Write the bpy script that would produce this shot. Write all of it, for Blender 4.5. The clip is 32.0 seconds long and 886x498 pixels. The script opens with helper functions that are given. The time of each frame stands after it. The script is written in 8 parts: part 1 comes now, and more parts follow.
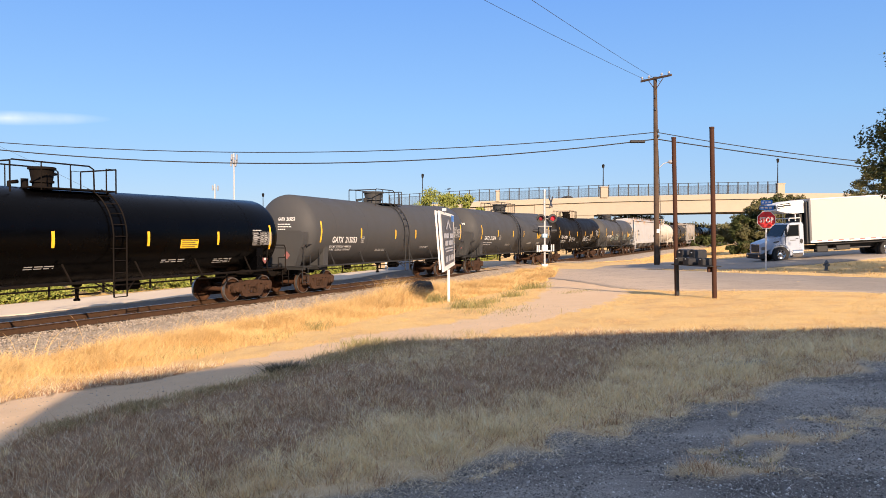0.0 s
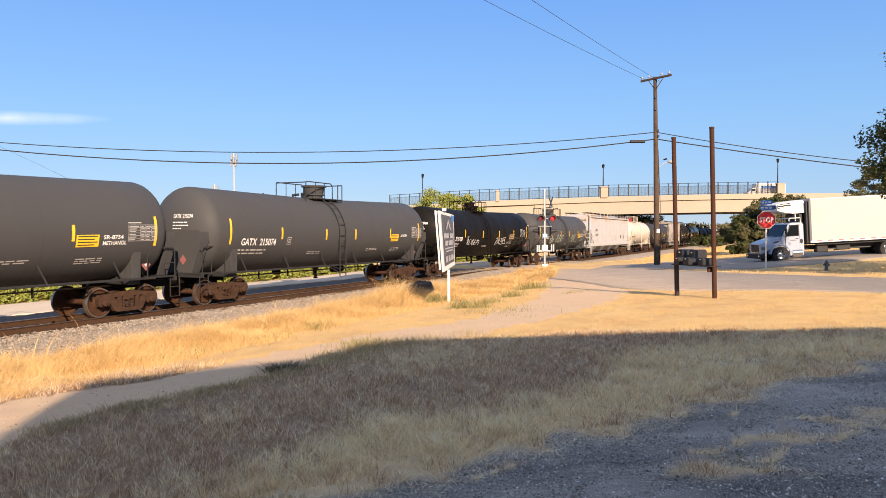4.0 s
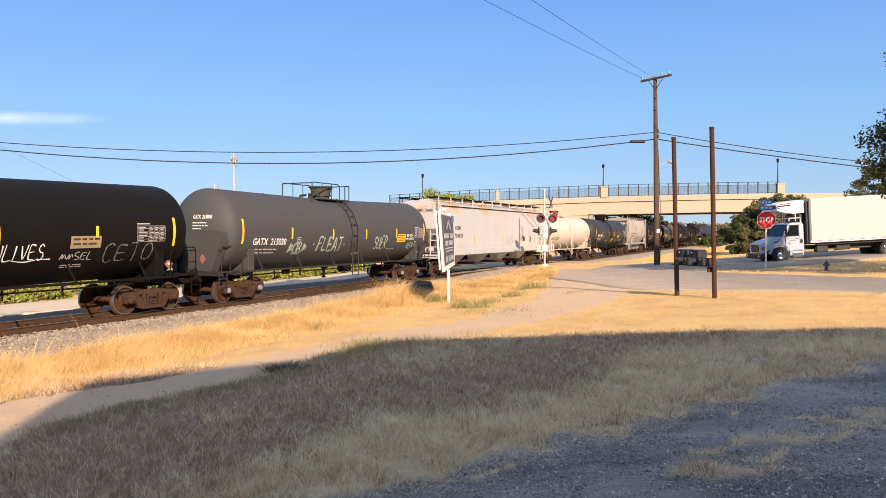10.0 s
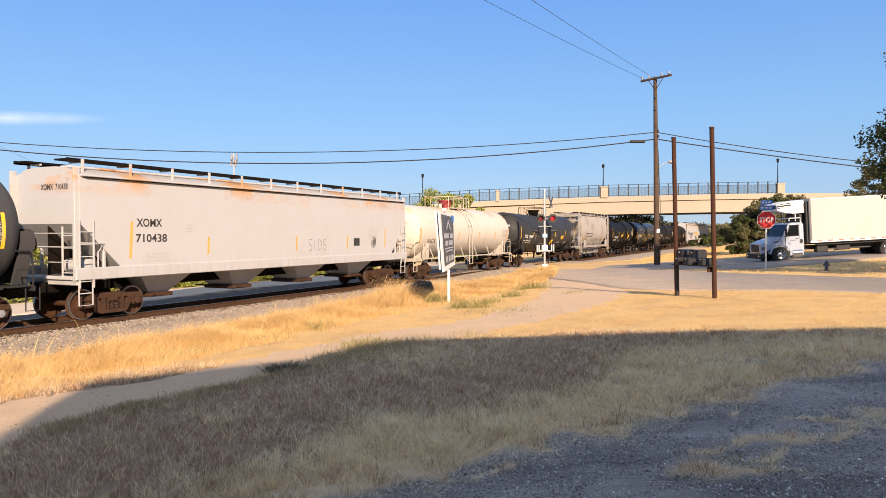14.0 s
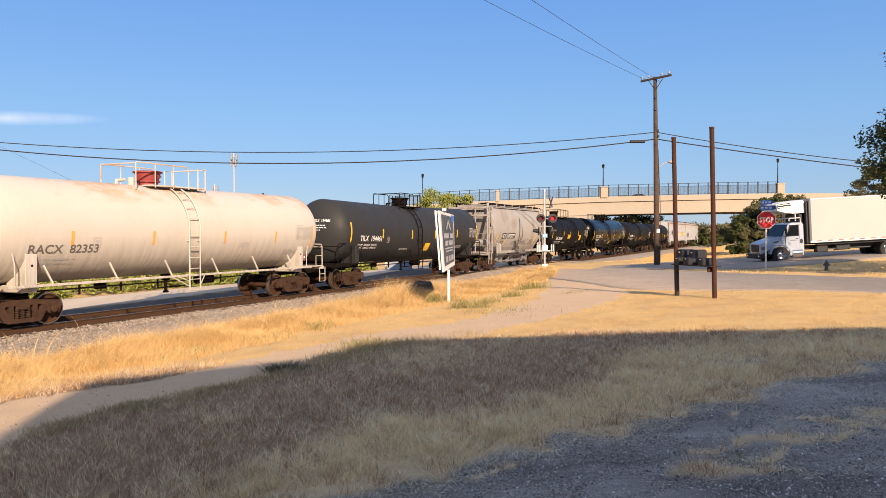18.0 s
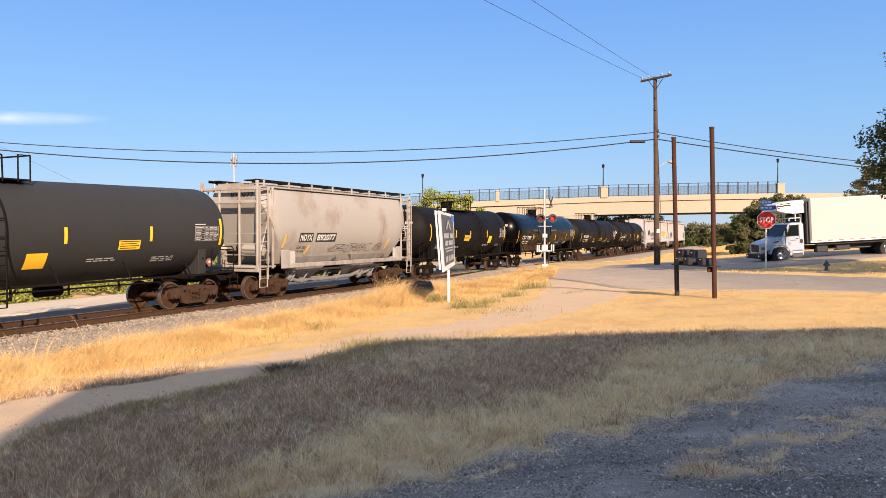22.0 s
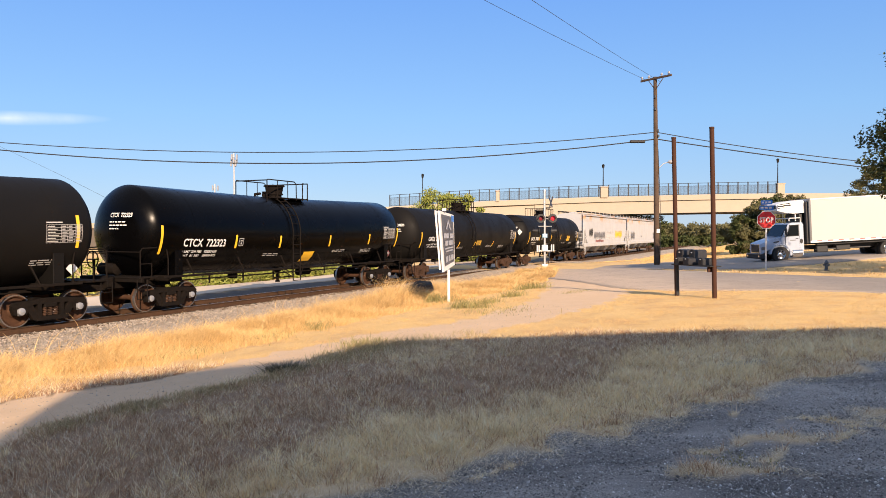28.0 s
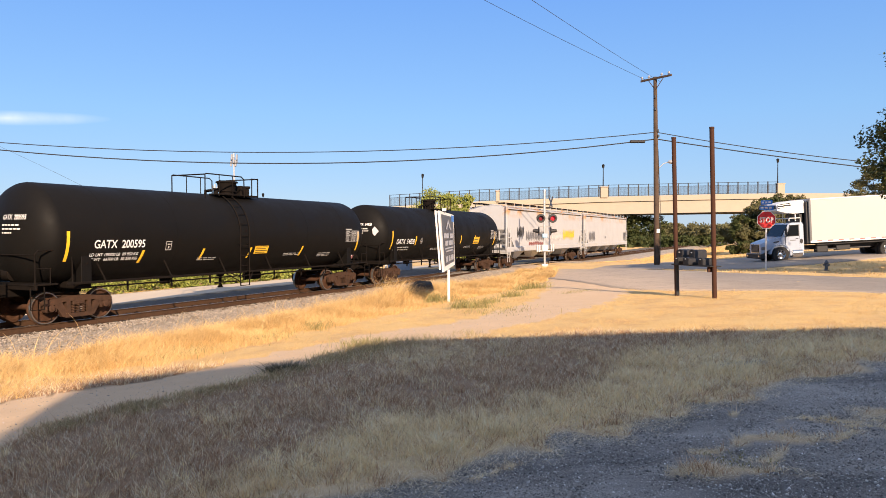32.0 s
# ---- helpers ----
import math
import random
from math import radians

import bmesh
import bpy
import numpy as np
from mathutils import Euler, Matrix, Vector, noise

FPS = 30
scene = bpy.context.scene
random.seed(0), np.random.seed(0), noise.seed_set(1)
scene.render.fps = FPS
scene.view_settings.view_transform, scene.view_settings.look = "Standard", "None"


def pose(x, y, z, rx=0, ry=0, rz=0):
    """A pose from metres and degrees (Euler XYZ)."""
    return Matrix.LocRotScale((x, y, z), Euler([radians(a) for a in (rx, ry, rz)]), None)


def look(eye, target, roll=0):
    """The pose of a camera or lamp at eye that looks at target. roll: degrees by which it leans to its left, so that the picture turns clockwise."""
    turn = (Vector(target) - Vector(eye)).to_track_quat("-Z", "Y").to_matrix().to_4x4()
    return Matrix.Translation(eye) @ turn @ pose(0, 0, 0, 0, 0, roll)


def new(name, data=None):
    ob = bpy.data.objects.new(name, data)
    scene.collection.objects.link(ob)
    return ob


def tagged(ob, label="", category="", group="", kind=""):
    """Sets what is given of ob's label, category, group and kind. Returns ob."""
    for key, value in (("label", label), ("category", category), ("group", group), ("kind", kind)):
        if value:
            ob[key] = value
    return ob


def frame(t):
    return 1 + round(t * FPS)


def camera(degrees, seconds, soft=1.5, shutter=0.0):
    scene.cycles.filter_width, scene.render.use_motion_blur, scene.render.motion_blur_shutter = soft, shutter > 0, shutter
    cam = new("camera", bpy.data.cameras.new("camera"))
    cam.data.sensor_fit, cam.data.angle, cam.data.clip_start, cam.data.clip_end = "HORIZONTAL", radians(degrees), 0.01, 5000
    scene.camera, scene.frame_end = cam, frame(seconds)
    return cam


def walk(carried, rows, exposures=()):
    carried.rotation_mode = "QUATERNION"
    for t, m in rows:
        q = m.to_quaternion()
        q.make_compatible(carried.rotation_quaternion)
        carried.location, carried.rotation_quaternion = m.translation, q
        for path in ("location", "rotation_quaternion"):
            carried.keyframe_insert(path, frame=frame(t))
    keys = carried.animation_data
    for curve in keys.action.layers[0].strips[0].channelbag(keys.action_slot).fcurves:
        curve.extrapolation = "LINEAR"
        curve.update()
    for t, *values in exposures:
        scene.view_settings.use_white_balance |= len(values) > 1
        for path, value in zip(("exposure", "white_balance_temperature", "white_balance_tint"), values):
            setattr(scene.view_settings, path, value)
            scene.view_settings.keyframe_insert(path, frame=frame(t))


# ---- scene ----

# ---- camera ----
EYE = 2.6                      # eye above the rail tops (z = 0)
cam = camera(63.9, 32.0, 0.58)
STILL = pose(0, 0, EYE, 88.74, 0, 0)
walk(cam, [(0, STILL), (32.0, STILL)], [(t, e, 6300, 18) for t, e in ((0, 0.85), (11, 0.84), (14, 0.79), (17, 0.67), (19, 0.67), (21, 0.82), (24, 0.83), (27, 0.84), (32.0, 0.85))])

# ---- light ----
SUN_EL, SUN_AZ = 25.0, 162.0   # elevation, bearing clockwise from +y
world = bpy.data.worlds.new("world")
scene.world = world
world.use_nodes = True
wn = world.node_tree
sky = wn.nodes.new("ShaderNodeTexSky")
sky.sky_type, sky.sun_disc = "NISHITA", False
sky.sun_elevation, sky.sun_rotation = radians(SUN_EL), radians(SUN_AZ)
sky.air_density, sky.dust_density, sky.ozone_density = 1.0, 0.12, 4.0
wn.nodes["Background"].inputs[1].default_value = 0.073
# a thin wisp of high cloud low over the horizon
wco = wn.nodes.new("ShaderNodeTexCoord").outputs["Generated"]
wmap = wn.nodes.new("ShaderNodeMapping")
wmap.inputs["Rotation"].default_value = (0, radians(-4), 0)
wmap.vector_type = "TEXTURE"
wmap.inputs["Location"].default_value = (-0.515, 0.0, 0.137)
wmap.inputs["Scale"].default_value = (0.10, 1000.0, 0.009)
wn.links.new(wco, wmap.inputs["Vector"])
wgr = wn.nodes.new("ShaderNodeTexGradient")
wgr.gradient_type = "SPHERICAL"
wn.links.new(wmap.outputs[0], wgr.inputs["Vector"])
wns = wn.nodes.new("ShaderNodeTexNoise")
wns.inputs["Scale"].default_value, wns.inputs["Detail"].default_value = 30.0, 5.0
wn.links.new(wco, wns.inputs["Vector"])
wmu = wn.nodes.new("ShaderNodeMath")
wmu.operation = "MULTIPLY"
wn.links.new(wgr.outputs["Fac"], wmu.inputs[0])
wn.links.new(wns.outputs["Fac"], wmu.inputs[1])
wmx = wn.nodes.new("ShaderNodeMix")
wmx.data_type = "RGBA"
wmx.inputs[7].default_value = (8.6, 9.1, 9.7, 1)
wn.links.new(wmu.outputs[0], wmx.inputs[0])
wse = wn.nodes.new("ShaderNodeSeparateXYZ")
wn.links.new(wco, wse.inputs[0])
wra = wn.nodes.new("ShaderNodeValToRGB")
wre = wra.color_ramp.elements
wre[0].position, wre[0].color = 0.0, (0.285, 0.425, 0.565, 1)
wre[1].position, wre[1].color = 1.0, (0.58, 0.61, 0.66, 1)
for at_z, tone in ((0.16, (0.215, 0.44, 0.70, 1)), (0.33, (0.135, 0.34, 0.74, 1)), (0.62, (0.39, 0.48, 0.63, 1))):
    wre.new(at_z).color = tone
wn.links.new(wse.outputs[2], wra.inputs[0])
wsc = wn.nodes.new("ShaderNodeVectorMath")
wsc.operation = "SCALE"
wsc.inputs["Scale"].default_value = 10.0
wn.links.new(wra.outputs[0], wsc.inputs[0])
# sky colours mixed into the clear sky, brightened overhead out of view as fill
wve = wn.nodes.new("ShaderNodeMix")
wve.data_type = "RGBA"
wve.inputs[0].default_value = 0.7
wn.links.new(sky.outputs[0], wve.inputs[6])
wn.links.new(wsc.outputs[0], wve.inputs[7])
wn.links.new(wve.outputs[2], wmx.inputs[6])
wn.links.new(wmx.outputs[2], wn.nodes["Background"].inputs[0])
sun = new("sun", bpy.data.lights.new("sun", "SUN"))
sun.data.energy, sun.data.angle, sun.data.color = 5.0, radians(0.5), (1.0, 0.775, 0.515)
TO_SUN = Vector((math.sin(radians(SUN_AZ)) * math.cos(radians(SUN_EL)), math.cos(radians(SUN_AZ)) * math.cos(radians(SUN_EL)), math.sin(radians(SUN_EL))))
sun.matrix_basis = look(TO_SUN * 100, (0, 0, 0))

# ---- the plan: a straight track and the ground beside it ----
PHI = radians(25.886)
SP, CP = math.sin(PHI), math.cos(PHI)
DC = 19.894                    # from the eye to the track's centre line, square to it


def track_pt(s, d=0.0, z=0.0):
    """s metres along the track, d metres from its centre line towards the camera."""
    q = DC - d
    return Vector((-q * CP + s * SP, q * SP + s * CP, z))


def track_sd(x, y):
    return x * SP + y * CP, DC - (y * SP - x * CP)


NEAR_D = [-60, -14, -9, -5, -3.4, -1.9, 1.9, 3.4, 4.6, 6.2, 8, 9.8, 12, 16.5, 20, 26, 60]
NEAR_Z = [-.7, -.7, -.7, -.7, -.6, -.2, -.2, -.6, -.52, -.25, .1, .3, .5, .75, .95, 1.08, 1.1]
CROSS_D = [-60, -10, -4, 4, 8, 12, 16.5, 20, 26, 60]
CROSS_Z = [-.5, -.3, -.06, -.06, .2, .5, .75, .95, 1.08, 1.1]


def ground_z(x, y):
    """Height of the ground, for numbers or arrays."""
    s, d = track_sd(x, y)
    w = np.clip(1 - (np.abs(s - 55) - 9) / 8, 0, 1)
    w = w * w * (3 - 2 * w)
    rise = np.clip((x - 19.0) / 12.0, 0, 1) * np.clip((y - 34) / 6.0, 0, 1) * np.clip((62 - y) / 8.0, 0, 1) * 0.52
    bank = 0.36 * np.clip((s - 19) / 10, 0, 1) * np.clip((-d - 3.2) / 3.0, 0, 1) * np.clip((d + 40) / 20, 0, 1) * (1 - w)
    return np.interp(d, NEAR_D, NEAR_Z) * (1 - w) + np.interp(d, CROSS_D, CROSS_Z) * w + rise + bank


def gz(x, y):
    return float(ground_z(np.array(float(x)), np.array(float(y))))


# ---- mesh helpers ----
class Build:
    """Collects the faces of one part."""

    def __init__(self):
        self.v, self.f = [], []

    def add(self, verts, faces):
        o = len(self.v)
        self.v.extend(tuple(p) for p in verts)
        self.f.extend([i + o for i in q] for q in faces)
        return self

    def box(self, c, size, b=0.0, m=None):
        hx, hy, hz = (a / 2 for a in size)
        b = min(b, 0.49 * min(size))
        vs, fs = [], []
        sg = [(i, j, k) for i in (-1, 1) for j in (-1, 1) for k in (-1, 1)]
        if b <= 0:
            vs = [Vector((i * hx, j * hy, k * hz)) for i, j, k in sg]
            fs = [(0, 1, 3, 2), (4, 6, 7, 5), (0, 4, 5, 1), (2, 3, 7, 6), (0, 2, 6, 4), (1, 5, 7, 3)]
        else:
            for i, j, k in sg:
                vs += [Vector((i * hx, j * (hy - b), k * (hz - b))), Vector((i * (hx - b), j * hy, k * (hz - b))), Vector((i * (hx - b), j * (hy - b), k * hz))]
            ix = {s: n * 3 for n, s in enumerate(sg)}
            for a in range(3):
                o1, o2 = [t for t in range(3) if t != a]
                for s in (-1, 1):
                    ring = []
                    for p, q in ((-1, -1), (1, -1), (1, 1), (-1, 1)):
                        key = [0, 0, 0]
                        key[a], key[o1], key[o2] = s, p, q
                        ring.append(ix[tuple(key)] + a)
                    fs.append(ring)
            for a in range(3):
                o1, o2 = [t for t in range(3) if t != a]
                for p in (-1, 1):
                    for q in (-1, 1):
                        k0, k1 = [0, 0, 0], [0, 0, 0]
                        k0[a], k0[o1], k0[o2] = -1, p, q
                        k1[a], k1[o1], k1[o2] = 1, p, q
                        fs.append([ix[tuple(k0)] + o1, ix[tuple(k1)] + o1, ix[tuple(k1)] + o2, ix[tuple(k0)] + o2])
            fs += [[n * 3, n * 3 + 1, n * 3 + 2] for n in range(8)]
        m = (Matrix.Translation(c) @ m) if m is not None else Matrix.Translation(c)
        return self.add([m @ p for p in vs], fs)

    def tube(self, pts, r, n=6, close=True):
        pts = [Vector(p) for p in pts]
        rs = r if isinstance(r, (list, tuple)) else [r] * len(pts)
        vs, fs = [], []
        ref = None
        for i, p in enumerate(pts):
            t = (pts[min(i + 1, len(pts) - 1)] - pts[max(i - 1, 0)]).normalized()
            if ref is None:
                ref = t.orthogonal().normalized()
            ref = (ref - t * ref.dot(t)).normalized()
            bi = t.cross(ref)
            for k in range(n):
                a = 2 * math.pi * k / n
                vs.append(p + (ref * math.cos(a) + bi * math.sin(a)) * rs[i])
        for i in range(len(pts) - 1):
            for k in range(n):
                fs.append([i * n + k, i * n + (k + 1) % n, (i + 1) * n + (k + 1) % n, (i + 1) * n + k])
        if close:
            fs += [list(range(n))[::-1], [(len(pts) - 1) * n + k for k in range(n)]]
        return self.add(vs, fs)

    def revolve(self, prof, n=24, axis="x", c=(0, 0, 0), caps=True):
        """prof: pairs of place along the axis and radius."""
        vs, fs = [], []
        for h, r in prof:
            for k in range(n):
                a = 2 * math.pi * k / n
                p = (h, r * math.cos(a), r * math.sin(a))
                p = p if axis == "x" else (p[2], p[0], p[1]) if axis == "y" else (p[1], p[2], p[0])
                vs.append(Vector(p) + Vector(c))
        for i in range(len(prof) - 1):
            for k in range(n):
                fs.append([i * n + k, i * n + (k + 1) % n, (i + 1) * n + (k + 1) % n, (i + 1) * n + k])
        if caps:
            fs += [list(range(n))[::-1], [(len(prof) - 1) * n + k for k in range(n)]]
        return self.add(vs, fs)

    def prism(self, poly, lo, hi, axis="y"):
        """A polygon of (a, b) drawn out along an axis: y: (x, z), x: (y, z), z: (x, y)."""
        def at(p, h):
            return (p[0], h, p[1]) if axis == "y" else (h, p[0], p[1]) if axis == "x" else (p[0], p[1], h)
        n = len(poly)
        vs = [at(p, lo) for p in poly] + [at(p, hi) for p in poly]
        fs = [list(range(n))[::-1], list(range(n, 2 * n))] + [[i, (i + 1) % n, n + (i + 1) % n, n + i] for i in range(n)]
        return self.add(vs, fs)

    def loft(self, rings):
        n = len(rings[0])
        fs = [[i * n + k, i * n + (k + 1) % n, (i + 1) * n + (k + 1) % n, (i + 1) * n + k] for i in range(len(rings) - 1) for k in range(n)]
        fs += [list(range(n))[::-1], [(len(rings) - 1) * n + k for k in range(n)]]
        return self.add([p for r in rings for p in r], fs)

    def mesh(self, name, sharp=35.0, fix=True):
        me = bpy.data.meshes.new(name)
        me.from_pydata(self.v, [], self.f)
        if fix:
            bm = bmesh.new()
            bm.from_mesh(me)
            bmesh.ops.recalc_face_normals(bm, faces=bm.faces)
            bm.to_mesh(me)
            bm.free()
        if sharp:
            me.shade_smooth()
            me.set_sharp_from_angle(angle=radians(sharp))
        return me


def link(name, me, mat, parent=None, label="", at=None):
    if not me.materials:
        me.materials.append(mat)
    ob = new(name, me)
    if me.materials[0] is not mat:
        ob.material_slots[0].link = "OBJECT"
        ob.material_slots[0].material = mat
    if parent is not None:
        ob.parent = parent
    if at is not None:
        ob.matrix_basis = at if isinstance(at, Matrix) else Matrix.Translation(at)
    if label:
        ob["label"] = label
    return ob


def part(name, bm, mat, parent=None, label="", at=None, sharp=35.0):
    return link(name, bm.mesh(name, sharp) if isinstance(bm, Build) else bm, mat, parent, label, at)


def thing(name, m, label, category, group="", kind=""):
    ob = new(name)
    ob.empty_display_size = 0.3
    ob.matrix_basis = m
    return tagged(ob, label, category, group, kind)


def sheet(name, verts, faces, mat, smooth=True):
    """A large mesh, fast."""
    me = bpy.data.meshes.new(name)
    verts, faces = np.asarray(verts, np.float32), np.asarray(faces, np.int32)
    n, k = faces.shape
    me.vertices.add(len(verts))
    me.vertices.foreach_set("co", verts.ravel())
    me.loops.add(n * k)
    me.loops.foreach_set("vertex_index", faces.ravel())
    me.polygons.add(n)
    me.polygons.foreach_set("loop_start", np.arange(0, n * k, k, dtype=np.int32))
    me.polygons.foreach_set("loop_total", np.full(n, k, np.int32))
    me.update(calc_edges=True)
    if smooth:
        me.shade_smooth()
    me.materials.append(mat)
    return new(name, me)


# ---- materials ----
def rgb(c):
    return (*c, 1.0)


class Mat:
    """A small node graph round one Principled shader."""

    def __init__(self, name, base=(0.5, 0.5, 0.5), rough=0.6, metal=0.0):
        self.m = bpy.data.materials.new(name)
        self.m.use_nodes = True
        self.t = self.m.node_tree
        self.b = self.t.nodes["Principled BSDF"]
        self.b.inputs["Base Color"].default_value = rgb(base)
        self.b.inputs["Roughness"].default_value = rough
        self.b.inputs["Metallic"].default_value = metal
        self.co = self.t.nodes.new("ShaderNodeTexCoord").outputs["Object"]

    def node(self, kind, **kw):
        n = self.t.nodes.new(kind)
        for key, value in kw.items():
            n.inputs[key].default_value = value
        return n

    def link(self, a, b):
        self.t.links.new(a, b)

    def noise(self, scale, detail=4.0, rough=0.6, stretch=None, co=None):
        src = co or self.co
        if stretch:
            mp = self.node("ShaderNodeMapping")
            mp.inputs["Scale"].default_value = stretch
            self.link(src, mp.inputs["Vector"])
            src = mp.outputs[0]
        n = self.node("ShaderNodeTexNoise", Scale=scale, Detail=detail, Roughness=rough)
        self.link(src, n.inputs["Vector"])
        return n.outputs["Fac"]

    def ramp(self, fac, stops):
        n = self.t.nodes.new("ShaderNodeValToRGB")
        e = n.color_ramp.elements
        while len(e) < len(stops):
            e.new(0.5)
        for el, (p, c) in zip(e, stops):
            el.position, el.color = p, rgb(c if isinstance(c, tuple) else (c, c, c))
        self.link(fac, n.inputs["Fac"])
        return n.outputs["Color"]

    def mix(self, fac, a, b, mode="MIX"):
        n = self.t.nodes.new("ShaderNodeMix")
        n.data_type, n.blend_type = "RGBA", mode
        for sock, val in ((n.inputs[0], fac), (n.inputs[6], a), (n.inputs[7], b)):
            if isinstance(val, (int, float)):
                sock.default_value = val
            elif isinstance(val, tuple):
                sock.default_value = rgb(val)
            else:
                self.link(val, sock)
        return n.outputs[2]

    def math(self, op, a, b=0.5):
        n = self.t.nodes.new("ShaderNodeMath")
        n.operation = op
        for sock, val in ((n.inputs[0], a), (n.inputs[1], b)):
            if isinstance(val, (int, float)):
                sock.default_value = val
            else:
                self.link(val, sock)
        return n.outputs[0]

    def color(self, c):
        self.link(c, self.b.inputs["Base Color"])
        return self

    def rough(self, r):
        self.link(r, self.b.inputs["Roughness"])
        return self

    def bump(self, h, strength=0.3, dist=0.02):
        n = self.node("ShaderNodeBump", Strength=strength, Distance=dist)
        self.link(h, n.inputs["Height"])
        self.link(n.outputs[0], self.b.inputs["Normal"])
        return self

    def attr(self, name):
        n = self.t.nodes.new("ShaderNodeAttribute")
        n.attribute_name = name
        return n.outputs["Fac"]

    def island(self):
        return self.t.nodes.new("ShaderNodeNewGeometry").outputs["Random Per Island"]

    def each(self):
        return self.t.nodes.new("ShaderNodeObjectInfo").outputs["Random"]


def painted(name, base, rough=0.45, dirt=(0.12, 0.09, 0.06), amount=0.35, streak=True, stain=(0.35, 0.75), scale=1.0, metal=0.0, rust=None, spec=0.35, grime=None):
    """Weathered paint: dust in broad patches, fine vertical streaks, uneven gloss."""
    k = Mat(name, base, rough, metal)
    broad = k.noise(0.7 * scale, 5)
    fine = k.noise(3.0 * scale, 6, 0.7, (3.5, 3.5, 0.35) if streak else None)
    f = k.math("MULTIPLY", k.ramp(broad, [(stain[0], 0.0), (stain[1], 1.0)]), k.ramp(fine, [(0.3, 0.15), (0.75, 1.0)]))
    c = k.mix(k.math("MULTIPLY", f, amount), base, dirt)
    if rust:
        lo, hi, far = rust
        sep = k.t.nodes.new("ShaderNodeSeparateXYZ")
        k.link(k.co, sep.inputs[0])
        band = k.math("MINIMUM", k.math("MAXIMUM", k.math("DIVIDE", k.math("SUBTRACT", sep.outputs[2], lo), hi - lo), 0.0), 1.0)
        spots = k.ramp(k.noise(0.55, 6, 0.65, (1.0, 1.0, 1.7)), [(0.49, 0.0), (0.60, 1.0)])
        core = k.ramp(k.noise(2.2, 5, 0.7), [(0.5, 0.0), (0.7, 1.0)])
        f2 = k.math("MINIMUM", k.math("MULTIPLY", band, spots), far)
        c = k.mix(f2, c, k.mix(core, (0.52, 0.27, 0.09), (0.22, 0.085, 0.03)))
    if grime:
        lo, hi, far = grime
        sep = k.t.nodes.new("ShaderNodeSeparateXYZ")
        k.link(k.co, sep.inputs[0])
        low = k.math("MINIMUM", k.math("MAXIMUM", k.math("DIVIDE", k.math("SUBTRACT", hi, sep.outputs[2]), hi - lo), 0.0), 1.0)
        drips = k.ramp(k.noise(1.0, 6, 0.75, (7.0, 1.0, 0.45)), [(0.42, 0.0), (0.66, 1.0)])
        c = k.mix(k.math("MULTIPLY", k.math("MULTIPLY", low, drips), far), c, tuple(q * 0.3 for q in dirt))
    k.color(k.mix(k.math("MULTIPLY", k.noise(40 * scale, 2), 0.12), c, tuple(min(1, a * 1.6 + 0.002) for a in base)))
    k.rough(k.ramp(broad, [(0.3, max(0.05, rough - 0.08)), (0.8, min(1, rough + 0.2))]))
    k.b.inputs["Specular IOR Level"].default_value = spec
    return k.bump(k.noise(14 * scale, 3), 0.06, 0.01).m


def plain(name, base, rough=0.6, metal=0.0, var=0.25, scale=6.0):
    k = Mat(name, base, rough, metal)
    dark = tuple(a * (1 - var) for a in base)
    lite = tuple(min(1, a * (1 + var)) for a in base)
    k.color(k.mix(k.noise(scale, 5), dark, lite))
    return k.bump(k.noise(scale * 6, 3), 0.1, 0.01).m


def rusty(name, base, rust, amount=0.6, rough=0.8, scale=4.0):
    k = Mat(name, base, rough)
    f = k.ramp(k.noise(scale, 6, 0.7), [(0.5 - amount / 2, 0.0), (0.95 - amount / 2, 1.0)])
    c = k.mix(f, base, rust)
    k.color(k.mix(k.math("MULTIPLY", k.noise(scale * 9, 4), 0.5), c, tuple(a * 0.4 for a in rust)))
    k.b.inputs["Specular IOR Level"].default_value = 0.08
    return k.bump(k.noise(scale * 8, 4), 0.35, 0.01).m


M_TANK_BLACK = painted("gloss black paint", (0.0009, 0.0009, 0.0011), 0.22, (0.004, 0.0037, 0.0034), 0.2, spec=0.085)
M_TANK_GREY = painted("grey tank paint", (0.056, 0.057, 0.059), 0.55, (0.074, 0.070, 0.064), 0.4, grime=(1.1, 2.2, 0.45), spec=0.15)
M_TANK_DARK = painted("charcoal tank paint", (0.0065, 0.006, 0.0056), 0.55, (0.013, 0.011, 0.009), 0.4, grime=(1.1, 2.2, 0.45), spec=0.10)
M_TANK_SLATE = painted("slate tank paint", (0.0305, 0.0312, 0.0325), 0.5, (0.043, 0.041, 0.038), 0.3, grime=(1.1, 2.2, 0.45), spec=0.15)
M_WHITE_CAR = painted("white wagon paint", (0.425, 0.43, 0.435), 0.5, (0.34, 0.31, 0.275), 0.40, rust=(3.72, 4.25, 0.9), grime=(1.2, 2.0, 0.25))
M_CREAM_CAR = painted("cream wagon paint", (0.53, 0.49, 0.425), 0.5, (0.40, 0.32, 0.22), 0.4, rust=(3.5, 4.2, 0.6), grime=(1.2, 2.6, 0.6))
M_TAUPE_CAR = painted("taupe wagon paint", (0.335, 0.315, 0.29), 0.6, (0.17, 0.10, 0.05), 0.85, stain=(0.50, 0.64), scale=0.8, grime=(1.2, 2.4, 0.45))
M_IRON = rusty("dark iron", (0.006, 0.0056, 0.0054), (0.015, 0.011, 0.0085), 0.5)
M_RUST = rusty("brown cast steel", (0.034, 0.024, 0.019), (0.092, 0.050, 0.031), 0.5)
